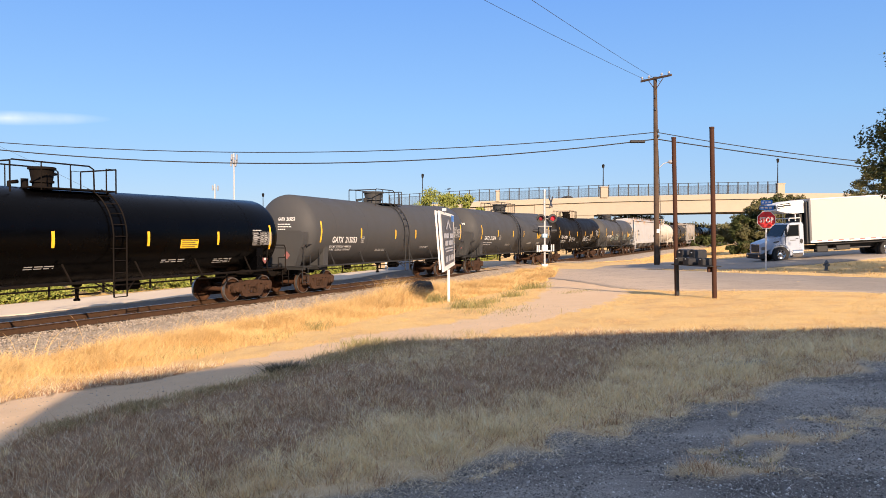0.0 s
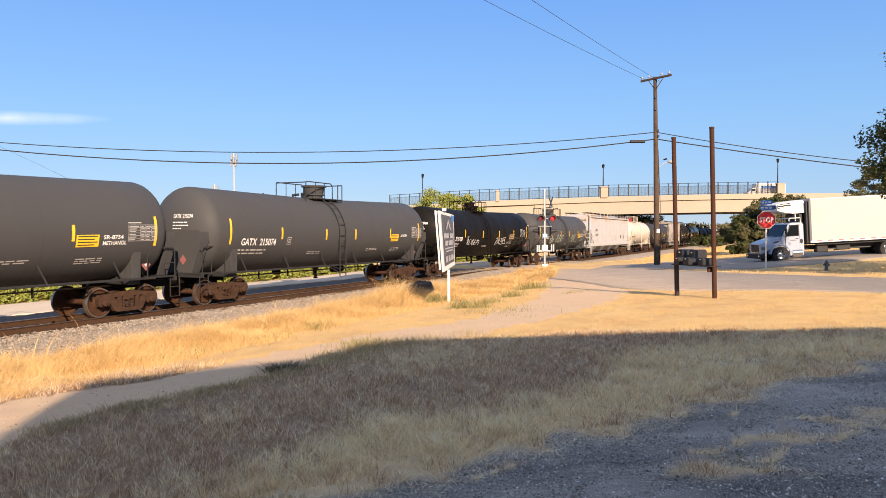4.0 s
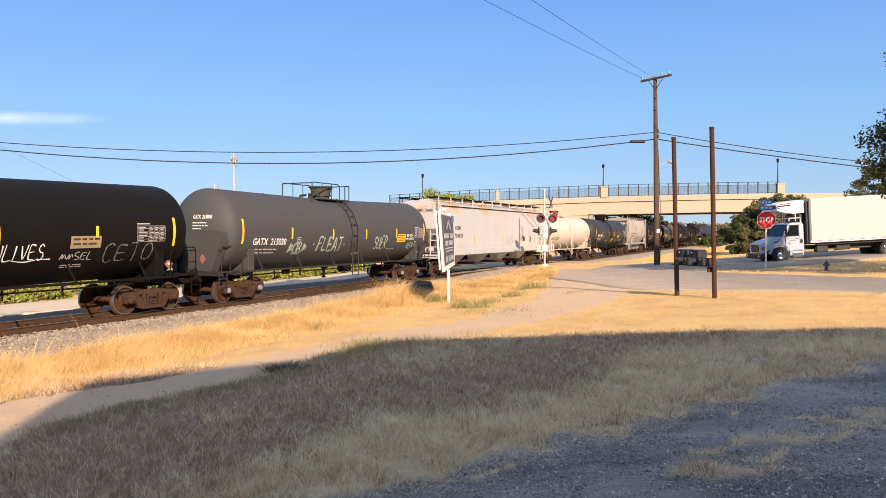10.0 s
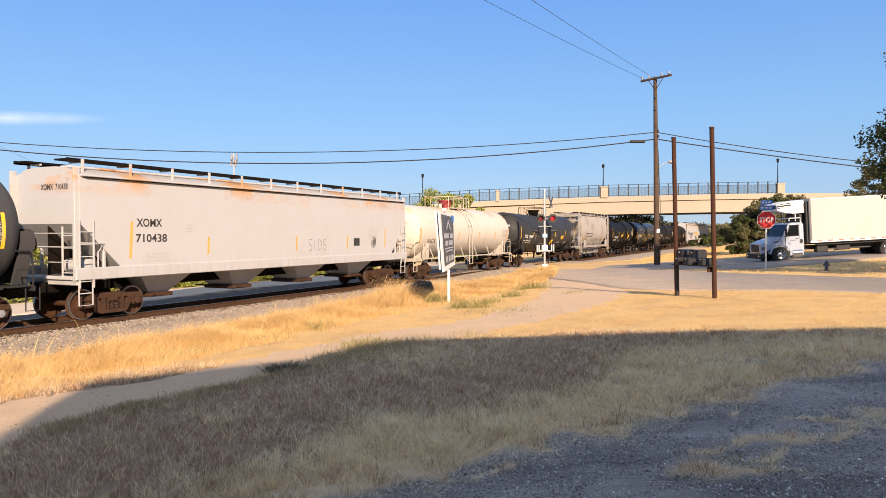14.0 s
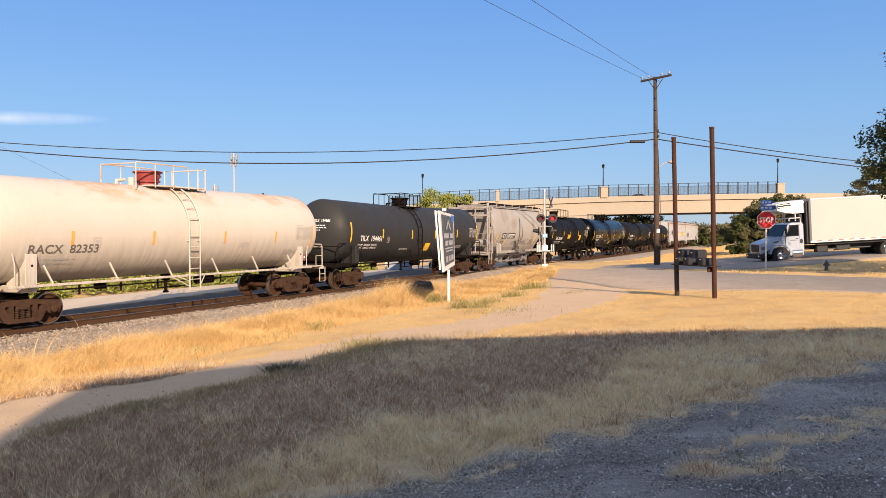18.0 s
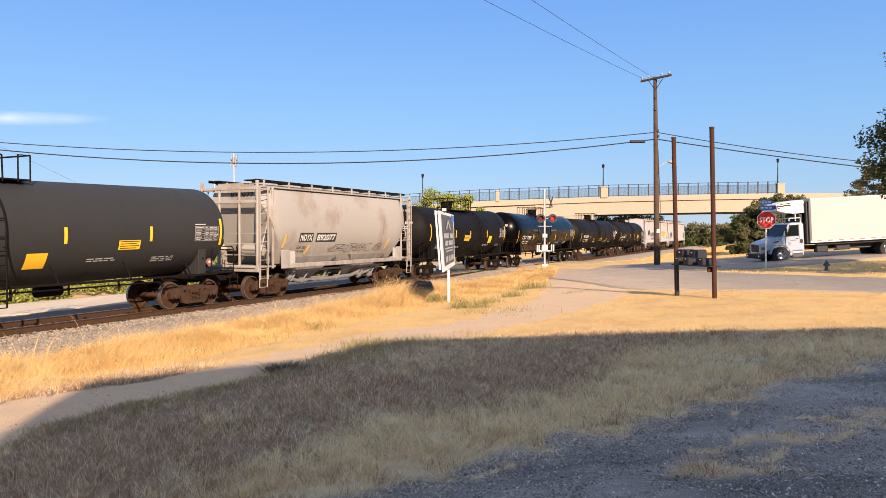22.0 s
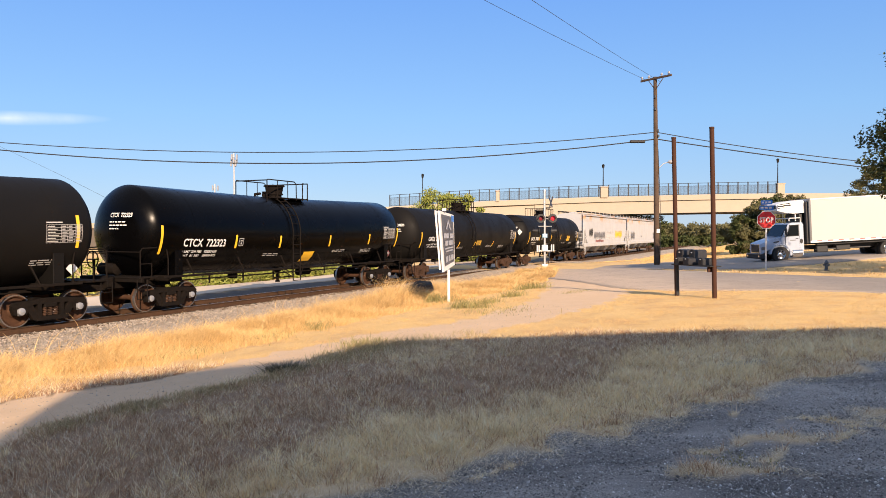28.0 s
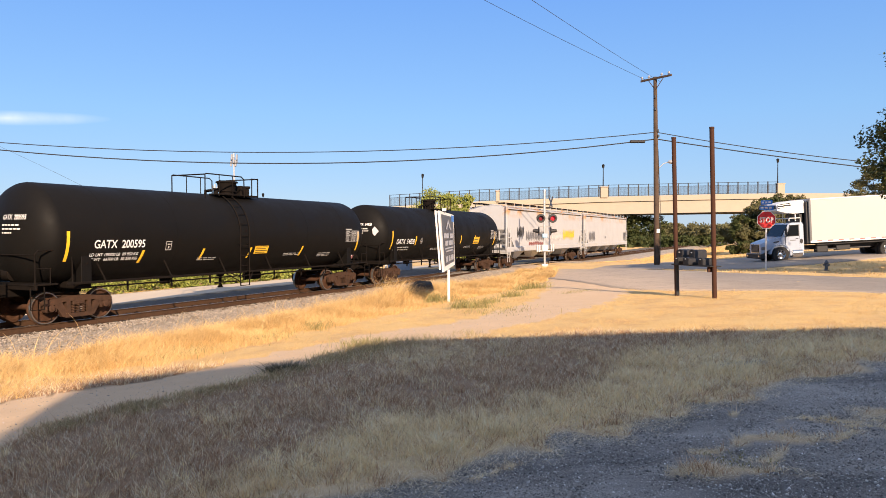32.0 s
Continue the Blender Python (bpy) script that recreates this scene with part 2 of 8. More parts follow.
M_WHEEL = rusty("wheel steel", (0.040, 0.023, 0.016), (0.095, 0.047, 0.026), 0.5, 0.7)
M_TREAD = plain("worn steel", (0.35, 0.33, 0.31), 0.35, 0.9, 0.15)
M_CAP = plain("grey bearing cap", (0.30, 0.31, 0.33), 0.5, 0.3)
M_YELLOW = plain("yellow reflector", (0.86, 0.50, 0.02), 0.45, 0, 0.08)
M_OCHRE = plain("faded orange reflector", (0.66, 0.36, 0.08), 0.55, 0, 0.15)
M_LETTER = plain("white stencil", (0.72, 0.72, 0.70), 0.6, 0, 0.12, 20)
M_LETTER_DK = plain("black stencil", (0.03, 0.03, 0.03), 0.6, 0, 0.2, 20)
M_LETTER_GR = plain("faded stencil", (0.42, 0.41, 0.39), 0.6, 0, 0.2, 20)
M_PLACARD = plain("faded red placard", (0.26, 0.10, 0.095), 0.55, 0, 0.35, 25)
M_RAILSIDE = rusty("rail side rust", (0.055, 0.034, 0.022), (0.095, 0.052, 0.030), 0.5)
M_RAILTOP = plain("polished rail head", (0.42, 0.38, 0.33), 0.32, 0.9, 0.2, 3)
M_TIE = rusty("weathered timber tie", (0.075, 0.052, 0.036), (0.12, 0.085, 0.06), 0.5, 0.9, 3)
M_CONCRETE = plain("cream concrete", (0.35, 0.305, 0.238), 0.85, 0, 0.08, 0.6)
# concrete darkened to carry the shade under the overpass
M_CONCRETE_DK = plain("shade-darkened concrete", (0.10, 0.085, 0.07), 0.9, 0, 0.15, 0.6)
M_FENCE = plain("black fence metal", (0.014, 0.015, 0.018), 0.5, 0.3)
M_POLE_WOOD = rusty("grey-brown pole timber", (0.15, 0.105, 0.075), (0.08, 0.055, 0.04), 0.5, 0.9, 2)
M_POLE_RUST = rusty("rust-brown steel", (0.052, 0.026, 0.019), (0.085, 0.041, 0.027), 0.5, 0.75, 2)
M_WIRE = plain("black cable", (0.012, 0.012, 0.013), 0.6)
M_ALU = plain("galvanised steel", (0.55, 0.55, 0.54), 0.45, 0.6, 0.12)
M_BLACK = plain("matt black metal", (0.015, 0.015, 0.016), 0.6)
M_WHITE = plain("white paint", (0.68, 0.67, 0.65), 0.5, 0, 0.06)
# cab white dimmed and tinted blue to hold the tree's shade
M_CABW = plain("shade-tinted white cab paint", (0.36, 0.405, 0.48), 0.25, 0, 0.08)
M_GLASS = plain("dark glass", (0.012, 0.014, 0.016), 0.06, 0, 0.0)
M_CABGLASS = plain("dark tinted glass", (0.008, 0.010, 0.012), 0.12, 0, 0.0)
M_CABGLASS.node_tree.nodes["Principled BSDF"].inputs["Specular IOR Level"].default_value = 0.12
M_CHROME = plain("chrome", (0.7, 0.7, 0.7), 0.15, 1.0, 0.05)
M_TYRE = plain("tyre rubber", (0.018, 0.018, 0.018), 0.85)
M_RED = plain("stop sign red", (0.50, 0.014, 0.016), 0.4, 0, 0.06)
M_BLUE = plain("blue sign", (0.02, 0.16, 0.52), 0.4, 0, 0.08)
M_BRICKRED = plain("red-brown housing", (0.27, 0.04, 0.035), 0.6)
M_ROCK = plain("dark rock", (0.035, 0.036, 0.034), 0.9, 0, 0.4, 3)
M_BAR = plain("pale print", (0.62, 0.60, 0.58), 0.5)
M_POSTER_INK = plain("pale poster print", (0.34, 0.35, 0.38), 0.5)
# blue-grey lift in the base colour stands for reflected sky
M_NAVY = plain("dark poster with sky-sheen tint", (0.060, 0.064, 0.082), 0.35)
# unseen building's walls, white to bounce light into the shade
M_STONE = plain("white light-bounce wall", (0.78, 0.75, 0.70), 0.9, 0, 0.1, 1.5)

# ---- ground ----
def inside(poly, x, y):
    """Which of the points lie in a polygon."""
    hit = np.zeros(np.shape(x), bool)
    for (x0, y0), (x1, y1) in zip(poly, poly[1:] + poly[:1]):
        if y0 != y1:
            hit ^= ((y0 > y) != (y1 > y)) & (x < (x1 - x0) * (y - y0) / (y1 - y0) + x0)
    return hit


def wobble(x, y, size, amp, k=0.0):
    return amp * (np.sin(x / size * 2.1 + 1.3 + k) * np.cos(y / size * 1.7 + k) + 0.6 * np.sin(x / size * 5.3 + y / size * 4.1 + k) + 0.4 * np.sin(y / size * 9.7 - x / size * 7.9 + 2 * k))


GRAVEL_X = [-12, -3, -0.87, -0.26, 0.07, 0.2, 0.43, 0.92, 1.0, 1.59, 1.64, 2.1, 2.27, 2.62, 2.97, 3.42, 3.94, 4.68, 5.12, 5.73, 9.0, 14.0]
GRAVEL_Y = [0.0, 4.2, 4.85, 5.04, 5.09, 5.39, 5.57, 5.73, 6.1, 6.09, 6.34, 6.47, 6.75, 7.04, 7.2, 7.55, 8.0, 8.29, 8.81, 9.16, 11.0, 12.5]
PATH = [(-30, -6), (-9, 5.6), (-6.31, 8.73), (-5.58, 9.51), (-5.01, 9.88), (-4.39, 10.28), (-4.05, 10.47), (-3.53, 11.51), (-2.85, 12.59), (-2.07, 14.12), (-0.95, 15.5), (0.25, 16.1), (0.78, 17.2), (1.79, 19.32), (2.67, 21.5), (3.66, 25.37), (5.04, 33.13), (5.9, 45.0),
        (6.4, 32.0), (6.3, 24.0), (5.93, 22.81), (4.78, 20.25), (4.0, 18.88), (2.92, 16.95), (1.39, 14.8), (0.02, 12.95), (-0.95, 13.15), (-1.81, 12.2), (-2.13, 10.48), (-2.64, 9.88), (-3.12, 8.98), (-3.65, 8.54), (-4.04, 7.97), (-4.23, 6.92), (-5.5, 5.6), (-18, -6)]
# building's shadow edge; ground and grass colours switch from gold to brown here
SHADE_EDGE_X = [-6, -2.0, -0.6, 1.7, 3.2, 4.6, 5.8, 7.3, 12]
SHADE_EDGE_Y = [11.0, 11.6, 13.1, 13.0, 12.9, 12.45, 11.85, 11.65, 11.0]
PALE_X = [-3.0, -1.8, -1.5, -1.1, -0.4, 1.17, 1.7, 2.1, 2.4, 2.89, 3.93, 6.82, 9.0]
PALE_Y = [4.0, 4.9, 5.7, 6.5, 7.2, 7.5, 8.0, 8.6, 9.83, 10.48, 11.03, 11.1, 11.1]


def zones(x, y):
    """Weights of gravel, bare dirt and ballast at places on the ground."""
    xw, yw = x + wobble(x, y, 1.1, 0.16), y + wobble(x, y, 0.9, 0.16, 2.0)
    grav = np.clip((np.interp(xw, GRAVEL_X, GRAVEL_Y) - yw) / 0.25 + 0.5, 0, 1)
    patch = sum(np.clip(1.6 - np.hypot((xw - px) / rx, (yw - py) / ry) * 1.2, 0, 1) for px, py, rx, ry in
                ((2.02, 5.0, 0.34, 0.16), (2.10, 5.7, 0.22, 0.10), (2.66, 5.66, 0.24, 0.13), (2.38, 5.36, 0.3, 0.07), (3.36, 6.2, 0.4, 0.08), (3.6, 5.92, 0.32, 0.10), (3.15, 5.55, 0.3, 0.07), (4.0, 6.4, 0.5, 0.14), (0.36, 5.15, 0.16, 0.04), (2.7, 6.54, 0.08, 0.04)))
    grav = grav * (1 - np.clip(patch, 0, 1))
    bare = np.clip(1.5 - np.hypot((xw - 3.9) / 0.55, (yw - 9.1) / 0.33) * 1.2, 0, 1)
    grav = np.maximum(grav, 0.6 * bare)
    dirt = inside(PATH, xw, yw).astype(float)
    s, d = track_sd(x, y)
    ball = np.clip((3.9 + 0.5 * np.sin(s * 0.9) - np.abs(d)) / 0.7, 0, 1) * np.clip((np.abs(s - 55) - 6) / 2.0, 0, 1)
    return grav, dirt, ball


def pale_zone(x, y):
    """Where the mown grass is bleached: a broad belt along the gravel."""
    belt = np.clip((np.interp(x, PALE_X, PALE_Y) + wobble(x, y, 0.8, 0.28) + wobble(x, y, 0.3, 0.2, 1.7) - y) / 1.1 + 0.5, 0, 1)
    spot = np.clip(wobble(x, y, 1.4, 0.75, 0.8) - 0.75, 0, 1)
    spot = np.maximum(spot, 0.7 * np.exp(-((x + 0.4) / 1.6) ** 2 - ((y - 11.6) / 1.3) ** 2))
    return np.clip(np.maximum(belt * (1 - 0.6 * np.clip(wobble(x, y, 1.0, 0.8, 3.1) - 0.35, 0, 1)), spot * 0.6), 0, 1)


def make_ground():
    k = Mat("ground", rough=0.95)
    mid, fine = k.noise(1.6, 6, 0.65), k.noise(28, 4, 0.7)
    straw = k.mix(mid, (0.67, 0.43, 0.145), (0.87, 0.61, 0.24))
    straw = k.mix(k.ramp(k.noise(0.9, 5, 0.7), [(0.45, 0.0), (0.7, 0.7)]), straw, (0.52, 0.28, 0.11))
    # darker brown painted on the ground inside the building's shadow
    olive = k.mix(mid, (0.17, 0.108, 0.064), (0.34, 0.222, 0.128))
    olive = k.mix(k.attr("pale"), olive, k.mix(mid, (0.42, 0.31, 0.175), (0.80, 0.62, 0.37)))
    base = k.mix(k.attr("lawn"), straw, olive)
    base = k.mix(k.math("MULTIPLY", fine, 0.5), base, (0.36, 0.26, 0.16))
    dirt = k.mix(mid, (0.62, 0.425, 0.25), (0.77, 0.555, 0.345))
    dirt = k.mix(k.math("MULTIPLY", fine, 0.4), dirt, (0.33, 0.25, 0.17))
    speck = k.noise(110, 4, 0.85)
    rut = k.noise(0.9, 5, 0.65, (0.45, 1.6, 1.0))
    grav = k.mix(k.ramp(rut, [(0.38, 0.0), (0.62, 1.0)]), (0.165, 0.152, 0.14), (0.40, 0.368, 0.325))
    grav = k.mix(k.ramp(speck, [(0.36, 0.8), (0.5, 0.0)]), grav, (0.032, 0.030, 0.029))
    grav = k.mix(k.ramp(speck, [(0.62, 0.0), (0.72, 1.0)]), grav, (0.55, 0.53, 0.50))
    ball = k.mix(k.ramp(k.noise(22, 5, 0.8), [(0.35, 0.0), (0.65, 1.0)]), (0.18, 0.15, 0.12), (0.42, 0.36, 0.29))
    c = k.mix(k.attr("dirt"), base, dirt)
    c = k.mix(k.attr("gravel"), c, grav)
    c = k.mix(k.attr("ballast"), c, ball)
    # train's shade beyond the rails, darkened into the ground colour
    c = k.mix(k.attr("train_shade"), c, k.mix(mid, (0.045, 0.042, 0.040), (0.12, 0.108, 0.095)))
    k.color(c)
    k.bump(k.math("ADD", k.noise(30, 5, 0.8), k.math("MULTIPLY", k.noise(4, 4), 2.0)), 0.7, 0.03)
    az = np.radians(np.concatenate([np.arange(-180, -42, 6.0), np.arange(-42, 42, 0.22), np.arange(42, 180, 6.0)]))
    rr = np.concatenate([[0.002, 0.6], np.geomspace(1.5, 1800, 300)])
    a, r = np.meshgrid(az, rr)
    x, y = r * np.sin(a) + 0.04, r * np.cos(a) - 0.3
    z = ground_z(x, y)
    grav, dirt, ball = zones(x, y)
    rough = wobble(x, y, 0.8, 0.012) + wobble(x, y, 0.23, 0.006, 1.0)
    z = z + np.where(r < 60, rough * (1 - 0.7 * grav) * (1 - 0.5 * dirt), 0)
    n, m = x.shape
    i = np.arange(n - 1)[:, None] * m
    j = np.arange(m)[None, :]
    j2 = (j + 1) % m
    faces = np.stack([i + j, i + j2, i + m + j2, i + m + j], -1).reshape(-1, 4)
    verts = np.stack([x, y, z], -1).reshape(-1, 3)
    ob = sheet("ground", verts, faces, k.m)
    # mask of the darker tone follows the building's shadow edge
    lawn = np.clip((np.interp(x, SHADE_EDGE_X, SHADE_EDGE_Y) + 0.1 - y + wobble(x, y, 0.9, 0.12)) / 0.5, 0, 1) * (x > -30)
    st, dt = track_sd(x, y)
    # painted shade strip from the far rail out to the train's shadow edge
    train_shade = np.clip((-1.2 - dt) / 0.5, 0, 1) * np.clip((dt + np.interp(st, [18, 26], [9.0, 6.6]) + 0.25 * np.sin(st * 0.8)) / 0.5, 0, 1) * np.clip((np.abs(st - 55) - 6) / 2.0, 0, 1)
    for key, arr in (("train_shade", train_shade), ("gravel", grav), ("dirt", dirt), ("ballast", ball), ("lawn", lawn), ("pale", pale_zone(x, y))):
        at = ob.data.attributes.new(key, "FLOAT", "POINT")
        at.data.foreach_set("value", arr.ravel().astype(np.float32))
    tagged(ob, "dry golden grass ground with dirt track and dark gravel", "ground", kind="structure")


make_ground()


def ribbon(name, left, right, mat, lift, label, n=60, m=10):
    def along(pts):
        p = np.array(pts, float)
        t = np.concatenate([[0], np.cumsum(np.hypot(*np.diff(p, axis=0).T))])
        u = np.linspace(0, t[-1], n)
        q = np.stack([np.interp(u, t, p[:, 0]), np.interp(u, t, p[:, 1])], -1)
        for _ in range(2):
            q[1:-1] = (q[:-2] + 2 * q[1:-1] + q[2:]) / 4
        return q
    a, b = along(left), along(right)
    w = np.concatenate([[0, 0.006], np.linspace(0.06, 0.94, m - 4), [0.994, 1]])[None, :, None]
    p = a[:, None] * (1 - w) + b[:, None] * w
    z = ground_z(p[..., 0], p[..., 1]) + lift
    s, d = track_sd(p[..., 0], p[..., 1])
    z = np.where(np.abs(d) < 1.6, np.maximum(z, -0.012), z)
    z[:, 0] -= 0.12
    z[:, -1] -= 0.12
    verts = np.concatenate([p, z[..., None]], -1).reshape(-1, 3)
    i = np.arange(n - 1)[:, None] * m + np.arange(m - 1)[None, :]
    faces = np.stack([i, i + 1, i + m + 1, i + m], -1).reshape(-1, 4)
    return tagged(sheet(name, verts, faces, mat), label, "road", kind="structure")


def asphalt(name, a, b, scale=0.5, dust=False):
    k = Mat(name, rough=0.9)
    c = k.mix(k.ramp(k.noise(scale, 5, 0.6, (1.0, 0.35, 1.0)), [(0.3, 0.0), (0.7, 1.0)]), a, b)
    c = k.mix(k.math("MULTIPLY", k.noise(35, 4, 0.7), 0.35), c, tuple(q * 0.5 for q in a))
    if dust:
        sep = k.t.nodes.new("ShaderNodeSeparateXYZ")
        k.link(k.co, sep.inputs[0])
        near = k.math("DIVIDE", k.math("SUBTRACT", 15.0, k.math("ADD", sep.outputs[0], k.math("MULTIPLY", k.noise(0.25, 4), 5.0))), 6.0)
        near = k.math("MINIMUM", k.math("MAXIMUM", near, 0.0), 0.85)
        c = k.mix(near, c, k.mix(k.noise(1.2, 5, 0.65), (0.44, 0.33, 0.225), (0.60, 0.46, 0.32)))
        cracks = k.ramp(k.noise(0.6, 5, 0.75, (0.5, 2.5, 1.0)), [(0.485, 0.0), (0.5, 0.6), (0.515, 0.0)])
        c = k.mix(cracks, c, (0.12, 0.10, 0.085))
    return k.color(c).bump(k.noise(60, 3), 0.3, 0.01).m


M_ASPHALT = asphalt("worn asphalt with blown sand", (0.27, 0.23, 0.19), (0.38, 0.325, 0.265), dust=True)
M_PALE = asphalt("pale concrete lane", (0.52, 0.43, 0.33), (0.68, 0.58, 0.45), 0.25)
ROAD_A = [(-4, 75), (2.5, 58), (5.6, 46), (5.9, 30), (6.3, 23.6), (7.8, 22.3), (10, 20.3), (11.8, 18.9), (20, 12)]
ROAD_B = [(3, 80), (7.5, 60), (8.8, 50), (10.8, 42), (12.6, 35), (12.9, 31.2), (13.6, 27.4), (15.6, 24.6), (26, 17)]
SIDE_A = [(9.5, 46), (12.6, 38), (14.9, 34), (18.8, 36.6), (24.5, 39.3), (45, 46)]
SIDE_B = [(12, 52), (15.1, 50.5), (17.5, 51.5), (23.5, 48.5), (29.7, 48.5), (46, 55)]
ribbon("road", ROAD_A, ROAD_B, M_ASPHALT, 0.03, "worn sunlit asphalt road leading to the crossing")
ribbon("side_road", SIDE_A, SIDE_B, M_ASPHALT, 0.037, "asphalt side road under the truck")
# inner edge set near the train's shadow edge; pale as the lit part
ribbon("far_lane", [track_pt(s, d).xy for s, d in ((-30, -8.5), (18, -8.2), (26, -6.2), (44, -5.6), (60, -5.2))], [track_pt(s, d).xy for s, d in ((-30, -12.7), (19, -12.7), (25, -10.4), (30, -9.0), (60, -8.8))], M_PALE, 0.03, "pale concrete lane behind the tracks")


# ---- track ----
def make_track():
    base = thing("railway_track", Matrix.Translation(track_pt(0)) @ pose(0, 0, 0, 0, 0, 90 - math.degrees(PHI)), "straight railway track, rusty rails on timber ties", "railway track", kind="structure")
    for y in (-0.7525, 0.7525):
        prof = [(-0.075, -0.172), (0.075, -0.172), (0.07, -0.155), (0.012, -0.135), (0.012, -0.045), (0.036, -0.03), (0.036, -0.006), (0.028, -0.001), (-0.028, -0.001), (-0.036, -0.006), (-0.036, -0.03), (-0.012, -0.045), (-0.012, -0.135), (-0.07, -0.155)]
        r = part("rail", Build().prism([(y + a, b) for a, b in prof], -60, 420, "x"), M_RAILSIDE, base, "rusty rail")
        part("rail_head", Build().prism([(y - 0.03, -0.002), (y + 0.03, -0.002), (y + 0.026, 0.0), (y - 0.026, 0.0)], -60, 420, "x"), M_RAILTOP, r, "polished running surface")
    tie = Build().box((0, 0, -0.27), (0.23, 2.6, 0.18), 0.02).mesh("tie")
    rng = random.Random(4)
    for i in range(300):
        s = 2 + i * 0.51
        if abs(s - 55) < 5:
            continue
        link("tie", tie, M_TIE, base, at=Matrix.Translation((s + rng.uniform(-.03, .03), rng.uniform(-.05, .05), rng.uniform(-.012, .004))) @ pose(0, 0, 0, 0, 0, rng.uniform(-1.5, 1.5)))


make_track()


# ---- the train ----
def wheel_meshes():
    w = Build().revolve([(-0.065, 0.10), (-0.065, 0.16), (-0.02, 0.20), (-0.015, 0.36), (-0.065, 0.40), (-0.068, 0.455), (0.03, 0.457), (0.045, 0.485), (0.07, 0.485), (0.07, 0.40), (0.02, 0.36), (0.02, 0.20), (0.08, 0.15), (0.08, 0.10)], 32, "y").mesh("wheel")
    t = Build().revolve([(-0.069, 0.425), (-0.069, 0.4565), (0.028, 0.4582)], 32, "y", caps=False).mesh("tread")
    a = Build().revolve([(-1.05, 0.075), (-0.9, 0.085), (-0.7, 0.10), (0, 0.085), (0.7, 0.10), (0.9, 0.085), (1.05, 0.075)], 12, "y").mesh("axle")
    return w, t, a


WHEEL, TREAD, AXLE = wheel_meshes()


def frame_meshes():
    f = Build()
    top = [(-1.12, 0.62), (-1.05, 0.70), (-0.55, 0.74), (-0.3, 0.78), (0.3, 0.78), (0.55, 0.74), (1.05, 0.70), (1.12, 0.62), (1.1, 0.52), (0.75, 0.55), (0.5, 0.62), (-0.5, 0.62), (-0.75, 0.55), (-1.1, 0.52)]
    f.prism(top, -0.08, 0.08)
    f.prism([(-0.75, 0.55), (-0.55, 0.62), (-0.36, 0.30), (-0.42, 0.16), (-0.52, 0.18)], -0.07, 0.07)
    f.prism([(0.75, 0.55), (0.55, 0.62), (0.36, 0.30), (0.42, 0.16), (0.52, 0.18)], -0.07, 0.07)
    f.prism([(-0.44, 0.15), (0.44, 0.15), (0.40, 0.27), (-0.40, 0.27)], -0.09, 0.09)
    f.prism([(-0.40, 0.25), (-0.28, 0.25), (-0.28, 0.64), (-0.40, 0.64)], -0.085, 0.085)
    f.prism([(0.40, 0.25), (0.28, 0.25), (0.28, 0.64), (0.40, 0.64)], -0.085, 0.085)
    for x in (-0.89, 0.89):
        f.prism([(x - 0.24, 0.56), (x - 0.17, 0.36), (x - 0.11, 0.34), (x - 0.12, 0.56)], -0.08, 0.08)
        f.prism([(x + 0.24, 0.56), (x + 0.17, 0.36), (x + 0.11, 0.34), (x + 0.12, 0.56)], -0.08, 0.08)
    side = f.mesh("side_frame", 25)
    sp = Build()
    for x in (-0.17, 0.0, 0.17):
        sp.tube([(x + 0.07 * math.cos(a), 0.07 * math.sin(a), 0.27 + 0.24 * a / (2 * math.pi * 5)) for a in np.linspace(0, 2 * math.pi * 5, 41)], 0.016, 5)
    spring = sp.mesh("spring_set")
    bo = Build().box((0, 0, 0.57), (0.40, 2.15, 0.14), 0.03).box((0, 0, 0.66), (0.34, 0.9, 0.16), 0.03).mesh("bolster")
    bb = Build().box((0.52, 0, 0.42), (0.10, 1.7, 0.10), 0.02).box((-0.52, 0, 0.42), (0.10, 1.7, 0.10), 0.02).mesh("brake_beam")
    cap = Build().revolve([(-0.14, 0.08), (-0.13, 0.10), (-0.04, 0.105), (-0.02, 0.125), (0.10, 0.125), (0.10, 0.08)], 16, "y").mesh("bearing_cap")
    return side, spring, bo, bb, cap


SIDE_FRAME, SPRINGS, BOLSTER, BRAKE_BEAM, CAP = frame_meshes()
WHEELSETS = []


def bogie(car, x, steel, caps):
    b = link("bogie", BOLSTER, steel, car, "cast steel bogie", (x, 0, 0))
    for y in (-0.98, 0.98):
        link("side_frame", SIDE_FRAME, steel, b, at=(0, y, 0))
        link("spring_set", SPRINGS, M_RUST, b, at=(0, y, 0))
        for ax in (-0.89, 0.89):
            link("bearing_cap", CAP, caps, b, at=Matrix.Translation((ax, y, 0.4572)) @ (pose(0, 0, 0, 0, 0, 0) if y < 0 else pose(0, 0, 0, 0, 0, 180)))
    # darker than the side castings, so the recess behind them looks shaded
    link("brake_beam", BRAKE_BEAM, M_IRON, b)
    for ax in (-0.89, 0.89):
        w = link("wheelset", AXLE, M_WHEEL, car, "rusty wheelset", (x + ax, 0, 0.4572))
        for y, turn in ((-0.7525, 0), (0.7525, 180)):
            link("wheel", WHEEL, M_WHEEL, w, at=Matrix.Translation((0, y, 0)) @ pose(0, 0, 0, 0, 0, turn))
            link("tread", TREAD, M_TREAD, w, "polished wheel tread", at=Matrix.Translation((0, y, 0)) @ pose(0, 0, 0, 0, 0, turn))
        WHEELSETS.append((w, x + ax))


TEXTS = {}


